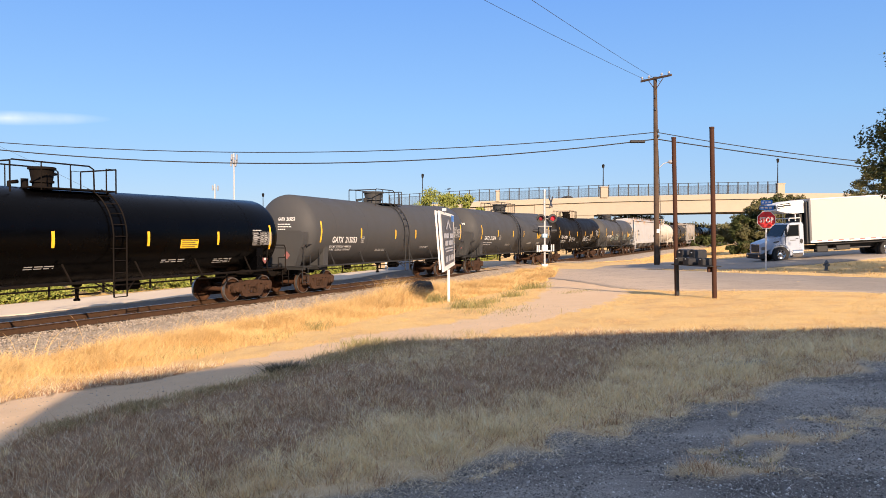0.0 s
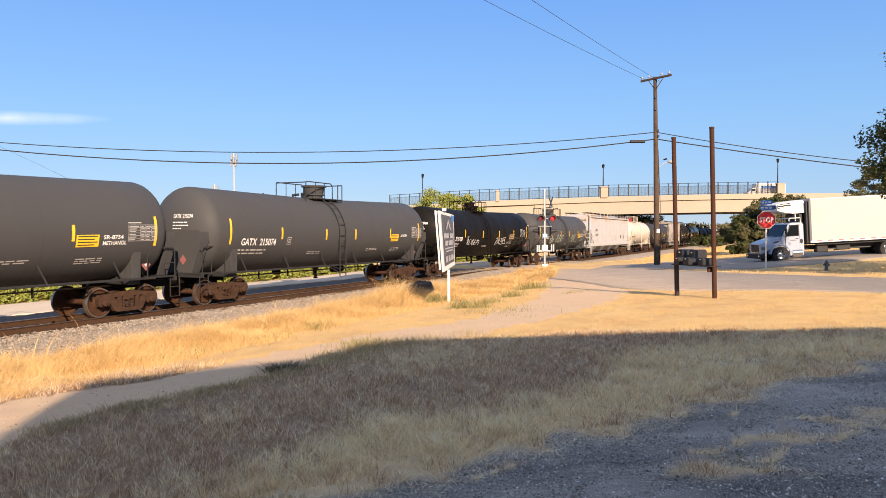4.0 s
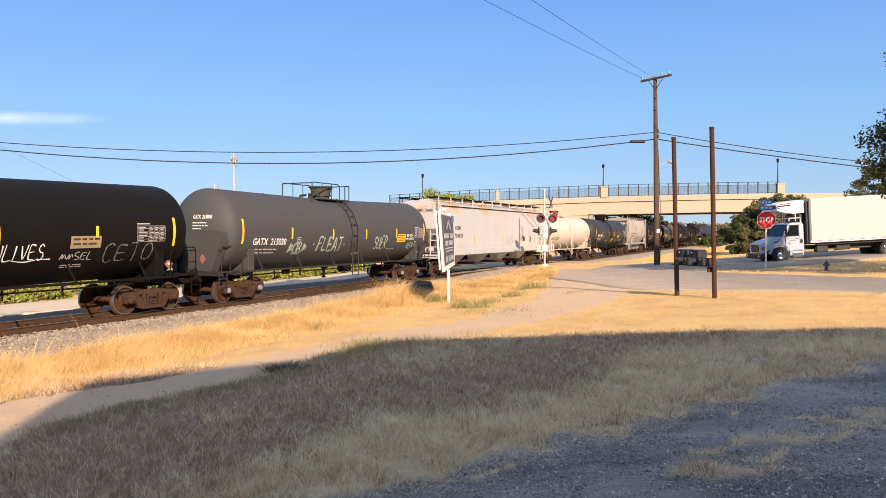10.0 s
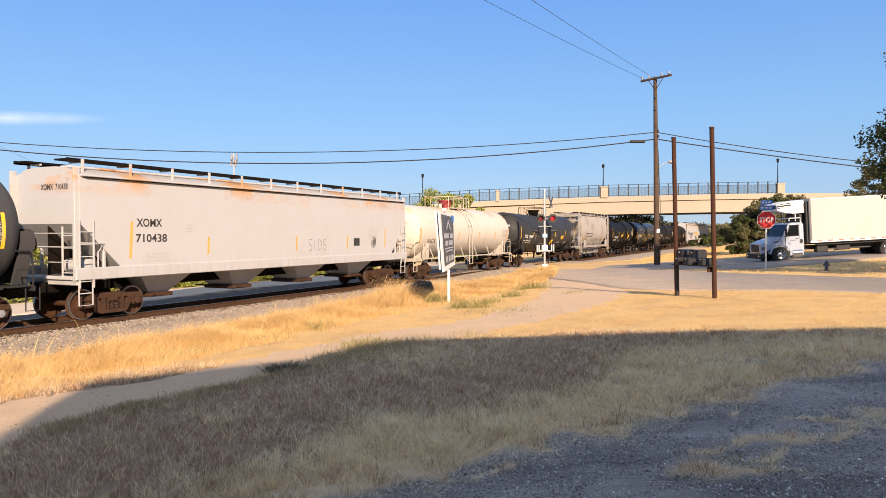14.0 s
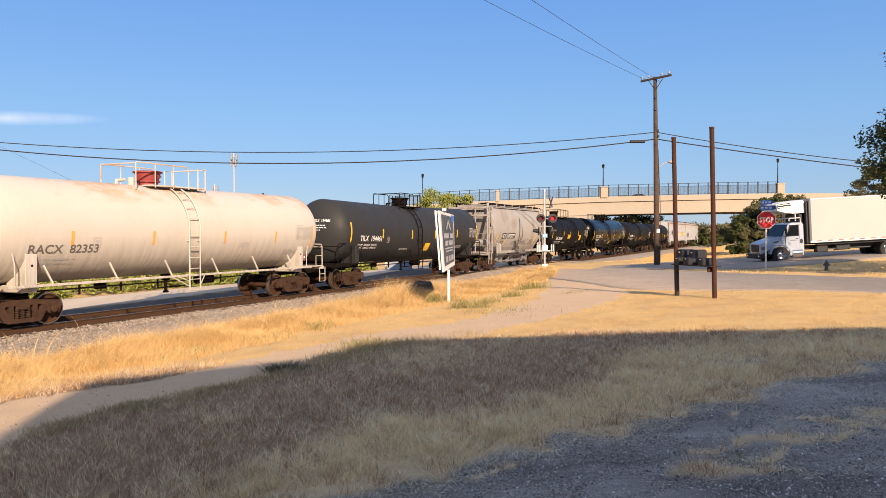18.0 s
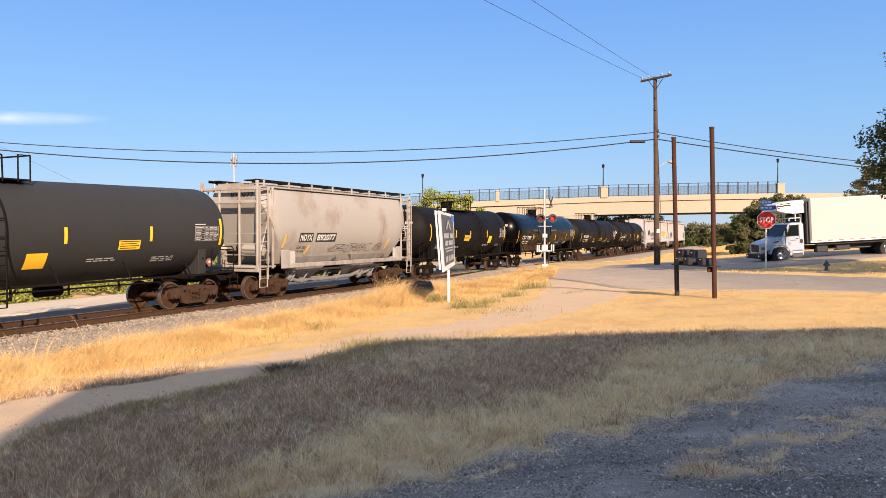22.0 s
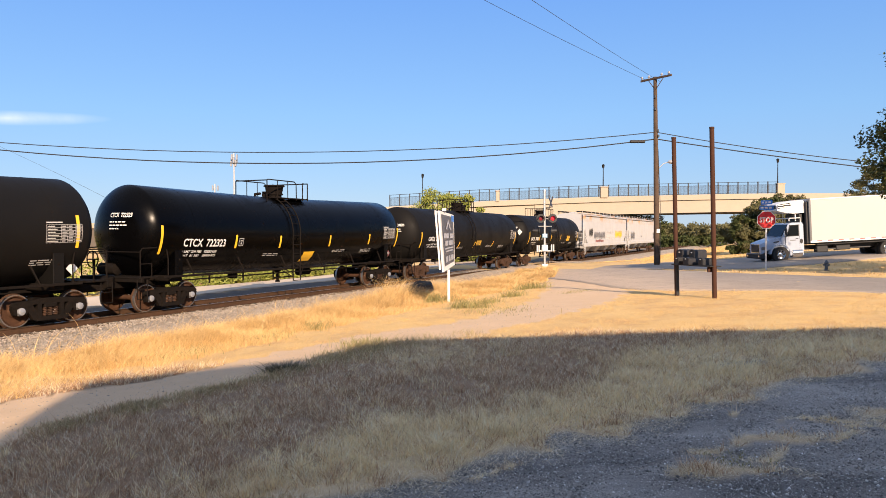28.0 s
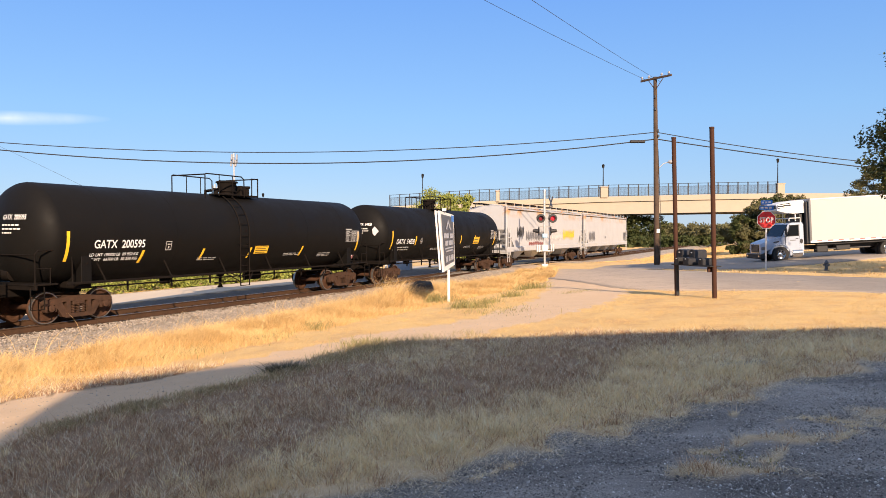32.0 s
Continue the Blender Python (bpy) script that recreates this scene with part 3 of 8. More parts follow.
def text_mesh(words, size):
    """Flat lettering as points and faces, from the left end, middle height at 0."""
    if (words, size) not in TEXTS:
        cu = bpy.data.curves.new("lettering", "FONT")
        cu.body, cu.size, cu.resolution_u, cu.fill_mode = words, size, 3, "FRONT"
        cu.dimensions = "2D"
        cu.offset = size * 0.018
        ob = bpy.data.objects.new("lettering", cu)
        me = bpy.data.meshes.new_from_object(ob)
        vs = [(v.co.x, v.co.y - size * 0.35) for v in me.vertices]
        fs = [list(p.vertices) for p in me.polygons]
        w = max((a for a, _ in vs), default=1.0)
        bpy.data.objects.remove(ob)
        bpy.data.meshes.remove(me)
        bpy.data.curves.remove(cu)
        TEXTS[(words, size)] = (vs, fs, w)
    return TEXTS[(words, size)]


class Shell:
    """The side of a wagon as a surface: place along it and height above its middle line."""

    def __init__(self, r, zc, fall, half, dish=2.0):
        self.r, self.zc, self.fall, self.half, self.dish = r, zc, fall, half, dish

    def head(self, q):
        """How far the tank end stands out at q metres from its axis."""
        return 0.75 * max(0.0, 1 - (q / self.r) ** 2) ** (1 / self.dish)

    def mid(self, x):
        return self.zc - self.fall * max(0.0, 1 - abs(x) / self.half)

    def at(self, x, h, lift=0.006):
        a = h / self.r
        return (x, -(self.r + lift) * math.cos(a), self.mid(x) + (self.r + lift) * math.sin(a))


class Wall:
    """A flat wagon side."""

    def __init__(self, y, zc):
        self.y, self.zc = y, zc

    def at(self, x, h, lift=0.006):
        return (x, -self.y(self.zc + h) - lift, self.zc + h)


def on_shell(surf, pts, faces, lift=0.006):
    b = Build()
    b.add([surf.at(x, h, lift) for x, h in pts], faces)
    return b


def patch(surf, x0, x1, h0, h1, lift=0.006, slant=0.0, n=6):
    pts, fs = [], []
    for i in range(n + 1):
        h = h0 + (h1 - h0) * i / n
        o = slant * (h - h0)
        pts += [(x0 + o, h), (x1 + o, h)]
        if i:
            fs.append([2 * i - 2, 2 * i - 1, 2 * i + 1, 2 * i])
    return on_shell(surf, pts, fs, lift)


def lettering(car, surf, words, x, h, size, mat, label, width=None):
    vs, fs, w = text_mesh(words, size)
    k = (width / w) if width else 1.0
    return link("lettering", on_shell(surf, [(x + a * k, h + b) for a, b in vs], fs, 0.008).mesh("lettering", 0, False), mat, car, label)


def bars(car, surf, x, h, w, rows, mat, size=0.05, gap=0.09, name="small_print", seed=1):
    """Lines of print too small to read."""
    rng = random.Random(seed)
    b = Build()
    for i in range(rows):
        xx = x
        while xx < x + w - 0.05:
            l = min(rng.uniform(0.12, 0.34), x + w - xx)
            q = patch(surf, xx, xx + l, h - i * gap - size, h - i * gap, 0.008, 0, 1)
            b.add(q.v, q.f)
            xx += l + rng.uniform(0.03, 0.09)
    return link(name, b.mesh(name, 0, False), mat, car)


def data_table(car, surf, x, h, w, t, ink=None):
    """A ruled table of small print in white lines on the tank's own paint."""
    rng = random.Random(int(x * 10))
    b, rows, cols = Build(), 6, (0.0, 0.40, 0.58, 0.79, 1.0)
    for i in range(rows + 1):
        q = patch(surf, x, x + w, h - t * i / rows - 0.005, h - t * i / rows + 0.005, 0.008, 0, 1)
        b.add(q.v, q.f)
    for c in cols:
        q = patch(surf, x + w * c - 0.005, x + w * c + 0.005, h - t, h, 0.009, 0, 6)
        b.add(q.v, q.f)
    p = link("data_panel", b.mesh("data_panel", 0, False), ink or M_LETTER_GR, car, "ruled white data table")
    b = Build()
    for i in range(rows):
        for c0, c1 in zip(cols, cols[1:]):
            ww = w * (c1 - c0) * rng.uniform(0.5, 0.85)
            q = patch(surf, x + w * c0 + 0.03, x + w * c0 + 0.02 + ww, h - (i + 0.68) * t / rows, h - (i + 0.36) * t / rows, 0.010, 0, 1)
            b.add(q.v, q.f)
    q = patch(surf, x, x + w * 0.45, h + 0.05, h + 0.085, 0.010, 0, 1)
    b.add(q.v, q.f)
    link("print", b.mesh("print", 0, False), ink or M_LETTER_GR, p)


def loop(cx, cy, rx, ry, a0, a1, n=9):
    return [(cx + rx * math.cos(a), cy + ry * math.sin(a)) for a in np.linspace(a0, a1, n)]


STROKES = {
    "A": ([(0, 0), (0.42, 1.0), (0.8, 0)], [(0.12, 0.36), (0.72, 0.36)]), "B": ([(0, 0), (0, 1)], loop(0.05, 0.75, 0.5, 0.25, 1.5, -1.5) + loop(0.05, 0.25, 0.62, 0.25, 1.4, -1.6)),
    "C": (loop(0.45, 0.5, 0.42, 0.5, 0.9, 5.4, 12),), "D": ([(0, 0), (0, 1)], loop(0.0, 0.5, 0.72, 0.5, 1.55, -1.55, 11)), "E": ([(0.7, 1), (0.05, 0.95), (0, 0.05), (0.75, 0)], [(0.02, 0.5), (0.6, 0.54)]),
    "F": ([(0, -0.05), (0.08, 0.98), (0.75, 1.04)], [(0.04, 0.52), (0.6, 0.58)]), "H": ([(0, 0), (0.06, 1)], [(0.68, 0), (0.72, 1)], [(0.03, 0.5), (0.7, 0.52)]), "I": ([(0.2, 0), (0.24, 1)],),
    "L": ([(0.05, 1.05), (0, 0.05), (0.72, 0)],), "N": ([(0, 0), (0.05, 1), (0.65, 0.02), (0.72, 1.05)],), "O": (loop(0.4, 0.5, 0.4, 0.48, 1.8, 8.0, 14),),
    "R": ([(0, 0), (0.03, 1)], loop(0.05, 0.74, 0.55, 0.27, 1.5, -1.5) + [(0.78, 0)]), "S": (loop(0.4, 0.75, 0.34, 0.25, 0.7, 4.5, 8) + loop(0.4, 0.25, 0.36, 0.26, 1.4, -2.4, 8),),
    "T": ([(-0.05, 1), (0.85, 1.04)], [(0.4, 1), (0.36, 0)]), "U": ([(0, 1), (0.02, 0.25), (0.35, 0.0), (0.66, 0.25), (0.7, 1)],), "V": ([(0, 1), (0.36, 0), (0.8, 1.05)],), "Z": ([(0.0, 0.98), (0.8, 1.0), (0.0, 0.03), (0.85, 0.0)],),
    "-": ([(0.1, 0.5), (0.3, 0.5)],), "~": ([(-4.6, -0.1), (-2.6, -0.26), (-0.8, -0.12), (0.9, -0.2)],), "?": ([(0, 0.1), (0.2, 0.9), (0.35, 0.2), (0.55, 0.8), (0.85, 0.3)],), " ": (), "&": ([(0.0, 0.25), (0.12, 0.72), (0.34, 0.62), (0.10, 0.12), (0.46, 0.04), (0.62, 0.5), (0.98, 0.95), (0.42, 0.98), (0.30, 0.92), (0.62, 0.62), (0.78, 0.12), (1.05, 0.2)], [(0.5, 0.5), (0.95, 0.45), (1.05, 0.3)])}


def ribbon_of(b, surf, pts, r, lift, i=0):
    """One sprayed stroke: a smooth line of uneven width laid on the wagon's side."""
    q = [pts[0]] + pts + [pts[-1]]
    line = []
    for k in range(1, len(q) - 2):
        for u in np.linspace(0, 1, 6)[:-1]:
            line.append(0.5 * (2 * q[k] + (q[k + 1] - q[k - 1]) * u + (2 * q[k - 1] - 5 * q[k] + 4 * q[k + 1] - q[k + 2]) * u ** 2 + (3 * q[k] - q[k - 1] - 3 * q[k + 1] + q[k + 2]) * u ** 3))
    line.append(pts[-1])
    vs, m = [], len(line)
    for k, p in enumerate(line):
        e = line[min(k + 1, m - 1)] - line[max(k - 1, 0)]
        nrm = Vector((-e.y, e.x)).normalized() * r * (0.85 + 0.35 * math.sin(k * 0.7 + i))
        vs += [surf.at(p.x + nrm.x, p.y + nrm.y, lift), surf.at(p.x - nrm.x, p.y - nrm.y, lift)]
    b.add(vs, [[2 * k, 2 * k + 1, 2 * k + 3, 2 * k + 2] for k in range(m - 1)])


def scrawl(car, surf, x, h, w, t, words, mat, label, r=0.02, seed=3, halo=None):
    """Spray-can letters, a soft wider pass beneath them where there is a halo."""
    rng = random.Random(seed)
    if isinstance(words, int):
        words = "?" * words
    n = len(words)
    b, soft = Build(), Build()
    i = 0
    for c, letter in enumerate(words):
        x0, lean, big = x + w * c / n, rng.uniform(0.02, 0.2), rng.uniform(0.85, 1.12)
        for form in STROKES[letter]:
            pts = [Vector((x0 + w / n * (0.95 * u + lean * v), h + t * big * (v - 0.5) + rng.uniform(-0.02, 0.02))) for u, v in form]
            ribbon_of(b, surf, pts, r, 0.0105 + 0.0003 * i, i)
            if halo:
                ribbon_of(soft, surf, pts, r * 2.6, 0.0055 + 0.0001 * i, i)
            i += 1
    g = link("graffiti", b.mesh("graffiti", 0, False), mat, car, label)
    if halo:
        link("overspray", soft.mesh("overspray", 0, False), halo, g, "thin overspray")
    return g


def diamond(car, x, y, z, size, mat, m=None):
    b = Build().prism([(x - size, z), (x, z - size), (x + size, z), (x, z + size)], y - 0.006, y + 0.006)
    p = part("placard", b, mat, car, "diamond hazard placard")
    part("placard_mark", Build().prism([(x - size * .4, z), (x, z - size * .3), (x + size * .4, z), (x, z + size * .3)], y - 0.011, y - 0.0065), M_BAR, p)


CARS = []


def tank_car(length, s_mid, paint, trim, marks, label, opt):
    """A tank wagon: x along the train, rail tops at z = 0, the camera's side at -y."""
    car = thing("tank_car", Matrix.Translation(track_pt(s_mid)) @ pose(0, 0, 0, 0, 0, 90 - math.degrees(PHI)), label, "tank wagon", "wagons of the train")
    CARS.append((car, s_mid))
    R = opt.get("r", 1.535)
    half = length / 2 - opt.get("gap", 0.60)
    zc = opt.get("zc", 2.70)
    sh = Shell(R, zc, opt.get("fall", 0.12), half - 0.75, opt.get("dish", 1.8))
    rings = []
    N = 56
    xs = []
    for a in np.linspace(0, math.pi / 2, 10):
        xs.append((-half + 0.75 - sh.head(R * math.sin(a)), R * max(0.02, math.sin(a))))
    cyl = np.linspace(-half + 0.75, half - 0.75, 13)[1:-1]
    xs += [(float(q), R) for q in cyl]
    xs += [(-a, r) for a, r in xs[:10][::-1]]
    for x, r in xs:
        c = sh.mid(x)
        rings.append([(x, r * math.cos(2 * math.pi * k / N), c + r * math.sin(2 * math.pi * k / N)) for k in range(N)])
    tank = part("tank", Build().loft(rings), paint, car, opt.get("tank_label", ""))
    for x in (-half * 0.74, -half * 0.42, half * 0.03, half * 0.42, half * 0.74):
        c = sh.mid(x)
        part("weld_seam", Build().tube([(x, (R - 0.004) * math.cos(a), c + (R - 0.004) * math.sin(a)) for a in np.linspace(-1.2, math.pi + 1.2, 40)], 0.012, 4, False), paint, tank)
    # underframe
    e = length / 2
    for sgn in (-1, 1):
        xb = sgn * (e - 2.2)
        part("stub_sill", Build().box((sgn * (e - 1.6), 0, 0.98), (2.6, 0.5, 0.36), 0.02).box((sgn * (e - 0.22), 0, 0.86), (0.5, 0.22, 0.24), 0.04), M_IRON, car)
        for y0 in (-1, 1):
            sad = Build()
            pts = [(y0 * 0.55, 1.16)] + [(y0 * (R + 0.012) * math.sin(t), zc - (R + 0.012) * math.cos(t)) for t in np.linspace(0.36, 1.12, 8)] + [(y0 * 1.36, 1.16)]
            web = part("saddle", sad.prism(pts, xb - 0.14, xb + 0.14, "x"), paint, car, "bolster saddle")
            part("flange", Build().box((xb, y0 * 1.385, 1.60), (0.34, 0.03, 0.88), 0.01), paint, web)
            part("jack_hole", Build().revolve([(-0.01, 0.035), (0.01, 0.035)], 10, "y", (xb + 0.02, y0 * 1.402, 1.72)), M_IRON, web)
        part("bolster_beam", Build().box((xb, 0, 1.08), (0.5, 2.6, 0.2), 0.03), trim, car)
        part("end_platform", Build().box((sgn * (e - 0.95), 0, 1.17), (0.75, 2.75, 0.05), 0.01).box((sgn * (e - 0.62), 0, 1.10), (0.06, 2.9, 0.14), 0.01), trim, car, "end walkway")
        for y0 in (-1.38, 1.38):
            rail = Build()
            xo, xi = sgn * (e - 0.62), sgn * (e - 1.75)
            rail.tube([(xo, y0, 1.15), (xo, y0, 2.02), (xo - sgn * 0.08, y0, 2.12), (xi + sgn * 0.25, y0, 2.14), (xi + sgn * 0.06, y0, 2.05), (xi, y0, 1.75), (xi, y0, 1.2)], 0.022)
            rail.tube([(xo - sgn * 0.45, y0, 1.15), (xo - sgn * 0.45, y0, 1.62), (xo, y0, 1.62)], 0.018)
            part("end_handrail", rail, trim, car)
        part("end_handrail", Build().tube([(sgn * (e - 0.62), -1.38, 2.0), (sgn * (e - 0.62), 1.38, 2.0)], 0.018), trim, car)
        for y0 in (-1.42, 1.42):
            st = Build()
            xo = sgn * (e - 0.66)
            st.tube([(xo - 0.2, y0, 1.12), (xo - 0.2, y0, 0.5), (xo + 0.2, y0, 0.5), (xo + 0.2, y0, 1.12)], 0.02)
            st.tube([(xo - 0.2, y0, 0.82), (xo + 0.2, y0, 0.82)], 0.016)
            part("sill_step", st, trim, car)
        if sgn < 0:
            part("brake_wheel", Build().tube([(-e + 0.45, 0.62 + 0.27 * math.cos(a), 1.75 + 0.27 * math.sin(a)) for a in np.linspace(0, 2 * math.pi, 21)], 0.02).box((-e + 0.47, 0.62, 1.75), (0.03, 0.5, 0.04)).box((-e + 0.47, 0.62, 1.75), (0.03, 0.04, 0.5)).box((-e + 0.5, 0.62, 1.45), (0.06, 0.06, 0.6)), M_IRON, car, "hand brake wheel")
            part("air_reservoir", Build().revolve([(-0.42, 0.05), (-0.38, 0.2), (0.38, 0.2), (0.42, 0.05)], 14, "y", (-e + 1.0, 0.5, 1.42)), M_IRON, car)
    # side rail with its slanted stays
    for y0 in (-1.46, 1.46):
        part("side_rail", Build().box((0, y0, 1.16), (length - 3.0, 0.05, 0.075), 0.01), trim, car)
        for x in np.linspace(-half + 2.2, half - 2.2, 6):
            part("rail_stay", Build().tube([(x - 0.22, y0 * 0.93, 1.72), (x, y0, 1.18)], 0.03, 5), trim, car)
    part("drain_valve", Build().revolve([(0.50, 0.10), (0.56, 0.10), (0.58, 0.06), (0.92, 0.06), (0.95, 0.14), (1.2, 0.2)], 14, "z"), M_IRON, car)
    part("valve_rod", Build().tube([(-0.6, -0.3, 0.72), (0.6, -0.3, 0.72)], 0.03), M_IRON, car)
    part("brake_rod", Build().tube([(-half + 1.5, -0.35, 0.92), (half - 1.5, -0.35, 0.92)], 0.028), M_IRON, car)
    part("train_pipe", Build().tube([(-half + 2.5, 0.5, 1.0), (half - 2.5, 0.5, 1.0)], 0.04), M_IRON, car)
    part("brake_valve", Build().box((-2.4, 0.35, 0.92), (0.36, 0.26, 0.26), 0.04), M_IRON, car)
    part("brake_cylinder", Build().revolve([(-0.5, 0.1), (-0.45, 0.17), (0.35, 0.17), (0.4, 0.05), (0.7, 0.03)], 12, "x", (2.1, 0.2, 0.86)), M_IRON, car)
    for x in np.linspace(-half + 3.2, half - 3.2, 7):
        part("hanger", Build().box((float(x), -1.2, 0.98), (0.05, 0.05, 0.34), 0.005), M_IRON, car)
    # ladder
    lx = opt.get("ladder", 0.1)
    zt = sh.mid(lx)
    lad = Build()
    yl = R + 0.075
    for x in (lx - 0.24, lx + 0.24):
        lad.tube([(x, -yl, 0.66), (x, -yl, zt - 0.2)] + [(x, -(R + 0.09) * math.cos(a), zt + (R + 0.09) * math.sin(a)) for a in np.linspace(0.05, 1.3, 9)], 0.026, 5)
    for z in np.arange(0.66, zt + 0.1, 0.37):
        lad.tube([(lx - 0.24, -yl, z), (lx + 0.24, -yl, z)], 0.016, 5)
    for a in np.linspace(0.25, 1.2, 5):
        p = (-(R + 0.09) * math.cos(a), zt + (R + 0.09) * math.sin(a))
        lad.tube([(lx - 0.24, *p), (lx + 0.24, *p)], 0.016, 5)
    part("ladder", lad, trim, car, "side ladder")
    for o, z in ((-0.95, 0.80), (-0.75, 0.98), (0.62, 0.82)):
        part("ladder_brace", Build().tube([(lx + o, -1.46, 1.18), (lx + (0.24 if o > 0 else -0.24), -yl, z)], 0.02, 5), trim, car)
    for x in (lx - 0.24, lx + 0.24):
        for z in (1.18, zt - 0.35):
            part("ladder_clip", Build().tube([(x, -yl, z), (x, -1.44 if z < 1.3 else -R * 0.97, z)], 0.016, 5), trim, car)
    # top platform, cage and dome
    px0, px1 = opt.get("platform", (-1.6, 1.25))
    zp = zc - opt.get("fall", 0.12) + R
    for y0 in (-0.62, 0.62):
        part("top_walkway", Build().box(((px0 + px1) / 2 + 0.3, y0, zp - 0.03), (px1 - px0 - 0.6, 0.42, 0.05), 0.01), trim, car)
    H = 0.66
    for y0 in (-0.82, 0.82):
        cage = Build()
        cage.tube([(px0, y0, zp - 0.2), (px0, y0, zp + H), (px0 + 0.05, y0, zp + H + 0.03), (px1 - 0.95, y0, zp + H + 0.03), (px1 - 0.8, y0, zp + H - 0.06), (px1 - 0.78, y0, zp - 0.1)], 0.024)
        cage.tube([(px1 - 0.35, y0, zp - 0.1), (px1 - 0.35, y0, zp + H), (px1, y0, zp + H), (px1, y0, zp - 0.1)], 0.024)
        for q in (0.35, 0.7):
            cage.tube([(px0 + (px1 - px0 - 0.8) * q, y0, zp - 0.1), (px0 + (px1 - px0 - 0.8) * q, y0, zp + H + 0.02)], 0.018)
        part("top_handrail", cage, trim, car, "safety cage")
    for x in (px0, px1):
        part("top_handrail", Build().tube([(x, -0.82, zp + H), (x, 0.82, zp + H)], 0.024), trim, car)
    dx = opt.get("dome", -0.1)
    dr, dh = opt.get("dome_size", (0.42, 0.55))
    dome = part("dome", Build().revolve([(zp - 0.15, dr * 0.72), (zp + dh * 0.22, dr * 0.74), (zp + dh * 0.25, dr * 0.9), (zp + dh * 0.34, dr * 0.9), (zp + dh * 0.36, dr * 0.8), (zp + dh * 0.86, dr * 0.92), (zp + dh * 0.88, dr * 1.06), (zp + dh * 0.97, dr * 1.06), (zp + dh, dr * 0.98), (zp + dh, 0.02)], 22, "z", (dx, 0, 0)), opt.get("dome_mat", trim), car, "valve dome")
    part("dome_hinge", Build().box((dx + dr, 0, zp + dh * 0.7), (0.14, 0.2, 0.08), 0.02), trim, dome)
    part("vent_valve", Build().tube([(dx - dr * 1.5, 0.0, zp - 0.1), (dx - dr * 1.5, 0.0, zp + 0.25)], 0.1, 10), trim, car)
    part("elbow_pipe", Build().tube([(dx - dr * 2.6, 0.1, zp - 0.1), (dx - dr * 2.6, 0.1, zp + 0.12), (dx - dr * 1.9, 0.1, zp + 0.16)], 0.06, 8), trim, car)
    if opt.get("second"):
        part("valve_box", Build().box((dx + 0.75, 0, zp + 0.2), (0.34, 0.4, 0.42), 0.05), trim, car, "boxy valve cover")
        part("vent_valve", Build().revolve([(zp - 0.1, 0.09), (zp + 0.3, 0.09), (zp + 0.34, 0.14), (zp + 0.42, 0.14)], 12, "z", (dx + 1.15, 0, 0)), trim, car)
    steel, caps = opt.get("steel", M_RUST), opt.get("caps", M_RUST)
    bogie(car, -e + 2.2, steel, caps)
    bogie(car, e - 2.2, steel, caps)
    if opt.get("shield"):
        for sgn in (-1, 1):
            xs0 = sgn * (half + 0.03)
            hs = part("head_shield", Build().prism([(-0.95, 1.2), (0.95, 1.2), (1.40, 2.35), (1.36, 2.66), (1.2, 2.72), (-1.2, 2.72), (-1.36, 2.66), (-1.40, 2.35)], xs0 - 0.014, xs0 + 0.014, "x"), paint, car, "steel shield over the lower tank end")
            for y0 in (-1, 1):
                part("shield_bracket", Build().prism([(y0 * 0.95, 1.2), (y0 * 1.40, 2.35), (y0 * 1.385, 2.66), (y0 * 1.30, 2.66), (y0 * 1.31, 2.36), (y0 * 0.86, 1.2)], min(xs0 - sgn * 0.02, xs0 - sgn * 0.36), max(xs0 - sgn * 0.02, xs0 - sgn * 0.36), "x"), paint, hs)
            part("placard", Build().prism([(-0.70, 1.66), (-0.54, 1.48), (-0.38, 1.66), (-0.54, 1.84)], xs0 - 0.022 if sgn < 0 else xs0 + 0.015, xs0 - 0.015 if sgn < 0 else xs0 + 0.022, "x"), M_PLACARD, hs, "faded diamond placard")
    # marks on the near side
    lo, hi = opt.get("band", (-0.30, 0.17))
    mat = opt.get("stripe", M_YELLOW)
    ends = opt.get("ends", (-7.33, 7.33))
    for x in opt.get("stripes", (-4.4, -1.47, 1.47, 4.4)):
        part("reflector", patch(sh, x - 0.05, x + 0.05, lo, hi, 0.006, opt.get("slant", 0.0)), mat, car)
    for x in ends:
        part("reflector", patch(sh, x - 0.05, x + 0.05, *opt.get("end_band", (lo - 0.22, hi + 0.26))), mat, car)
    ink = opt.get("ink", M_LETTER)
    tx = opt.get("text_x", -6.75)
    if marks:
        lettering(car, sh, marks, tx, opt.get("text_h", -0.42), opt.get("text_size", 0.38), ink, "stencilled reporting mark", opt.get("text_w", 2.0))
        if opt.get("load"):
            for i, line in enumerate(opt["load"]):
                lettering(car, sh, line, tx - 0.1, opt.get("text_h", -0.42) - 0.33 - 0.16 * i, 0.14, ink, "small stencilled weights", 1.75 if len(line) > 14 else 0.9)
        else:
            bars(car, sh, tx - 0.1, opt.get("text_h", -0.42) - 0.30, 1.6, 2, opt.get("small", M_LETTER_GR), 0.06, 0.15, seed=int(s_mid))
        vs, fs, w = text_mesh(marks, 0.26)
        k, b = 0.8 / w, Build()
        for a, c in vs:
            y, dz = -0.02 - a * k, 0.5 + c * 0.75
            b.v.append((-half + 0.75 - sh.head(math.hypot(y, dz)) - 0.012, y, zc + dz))
        b.f = list(fs)
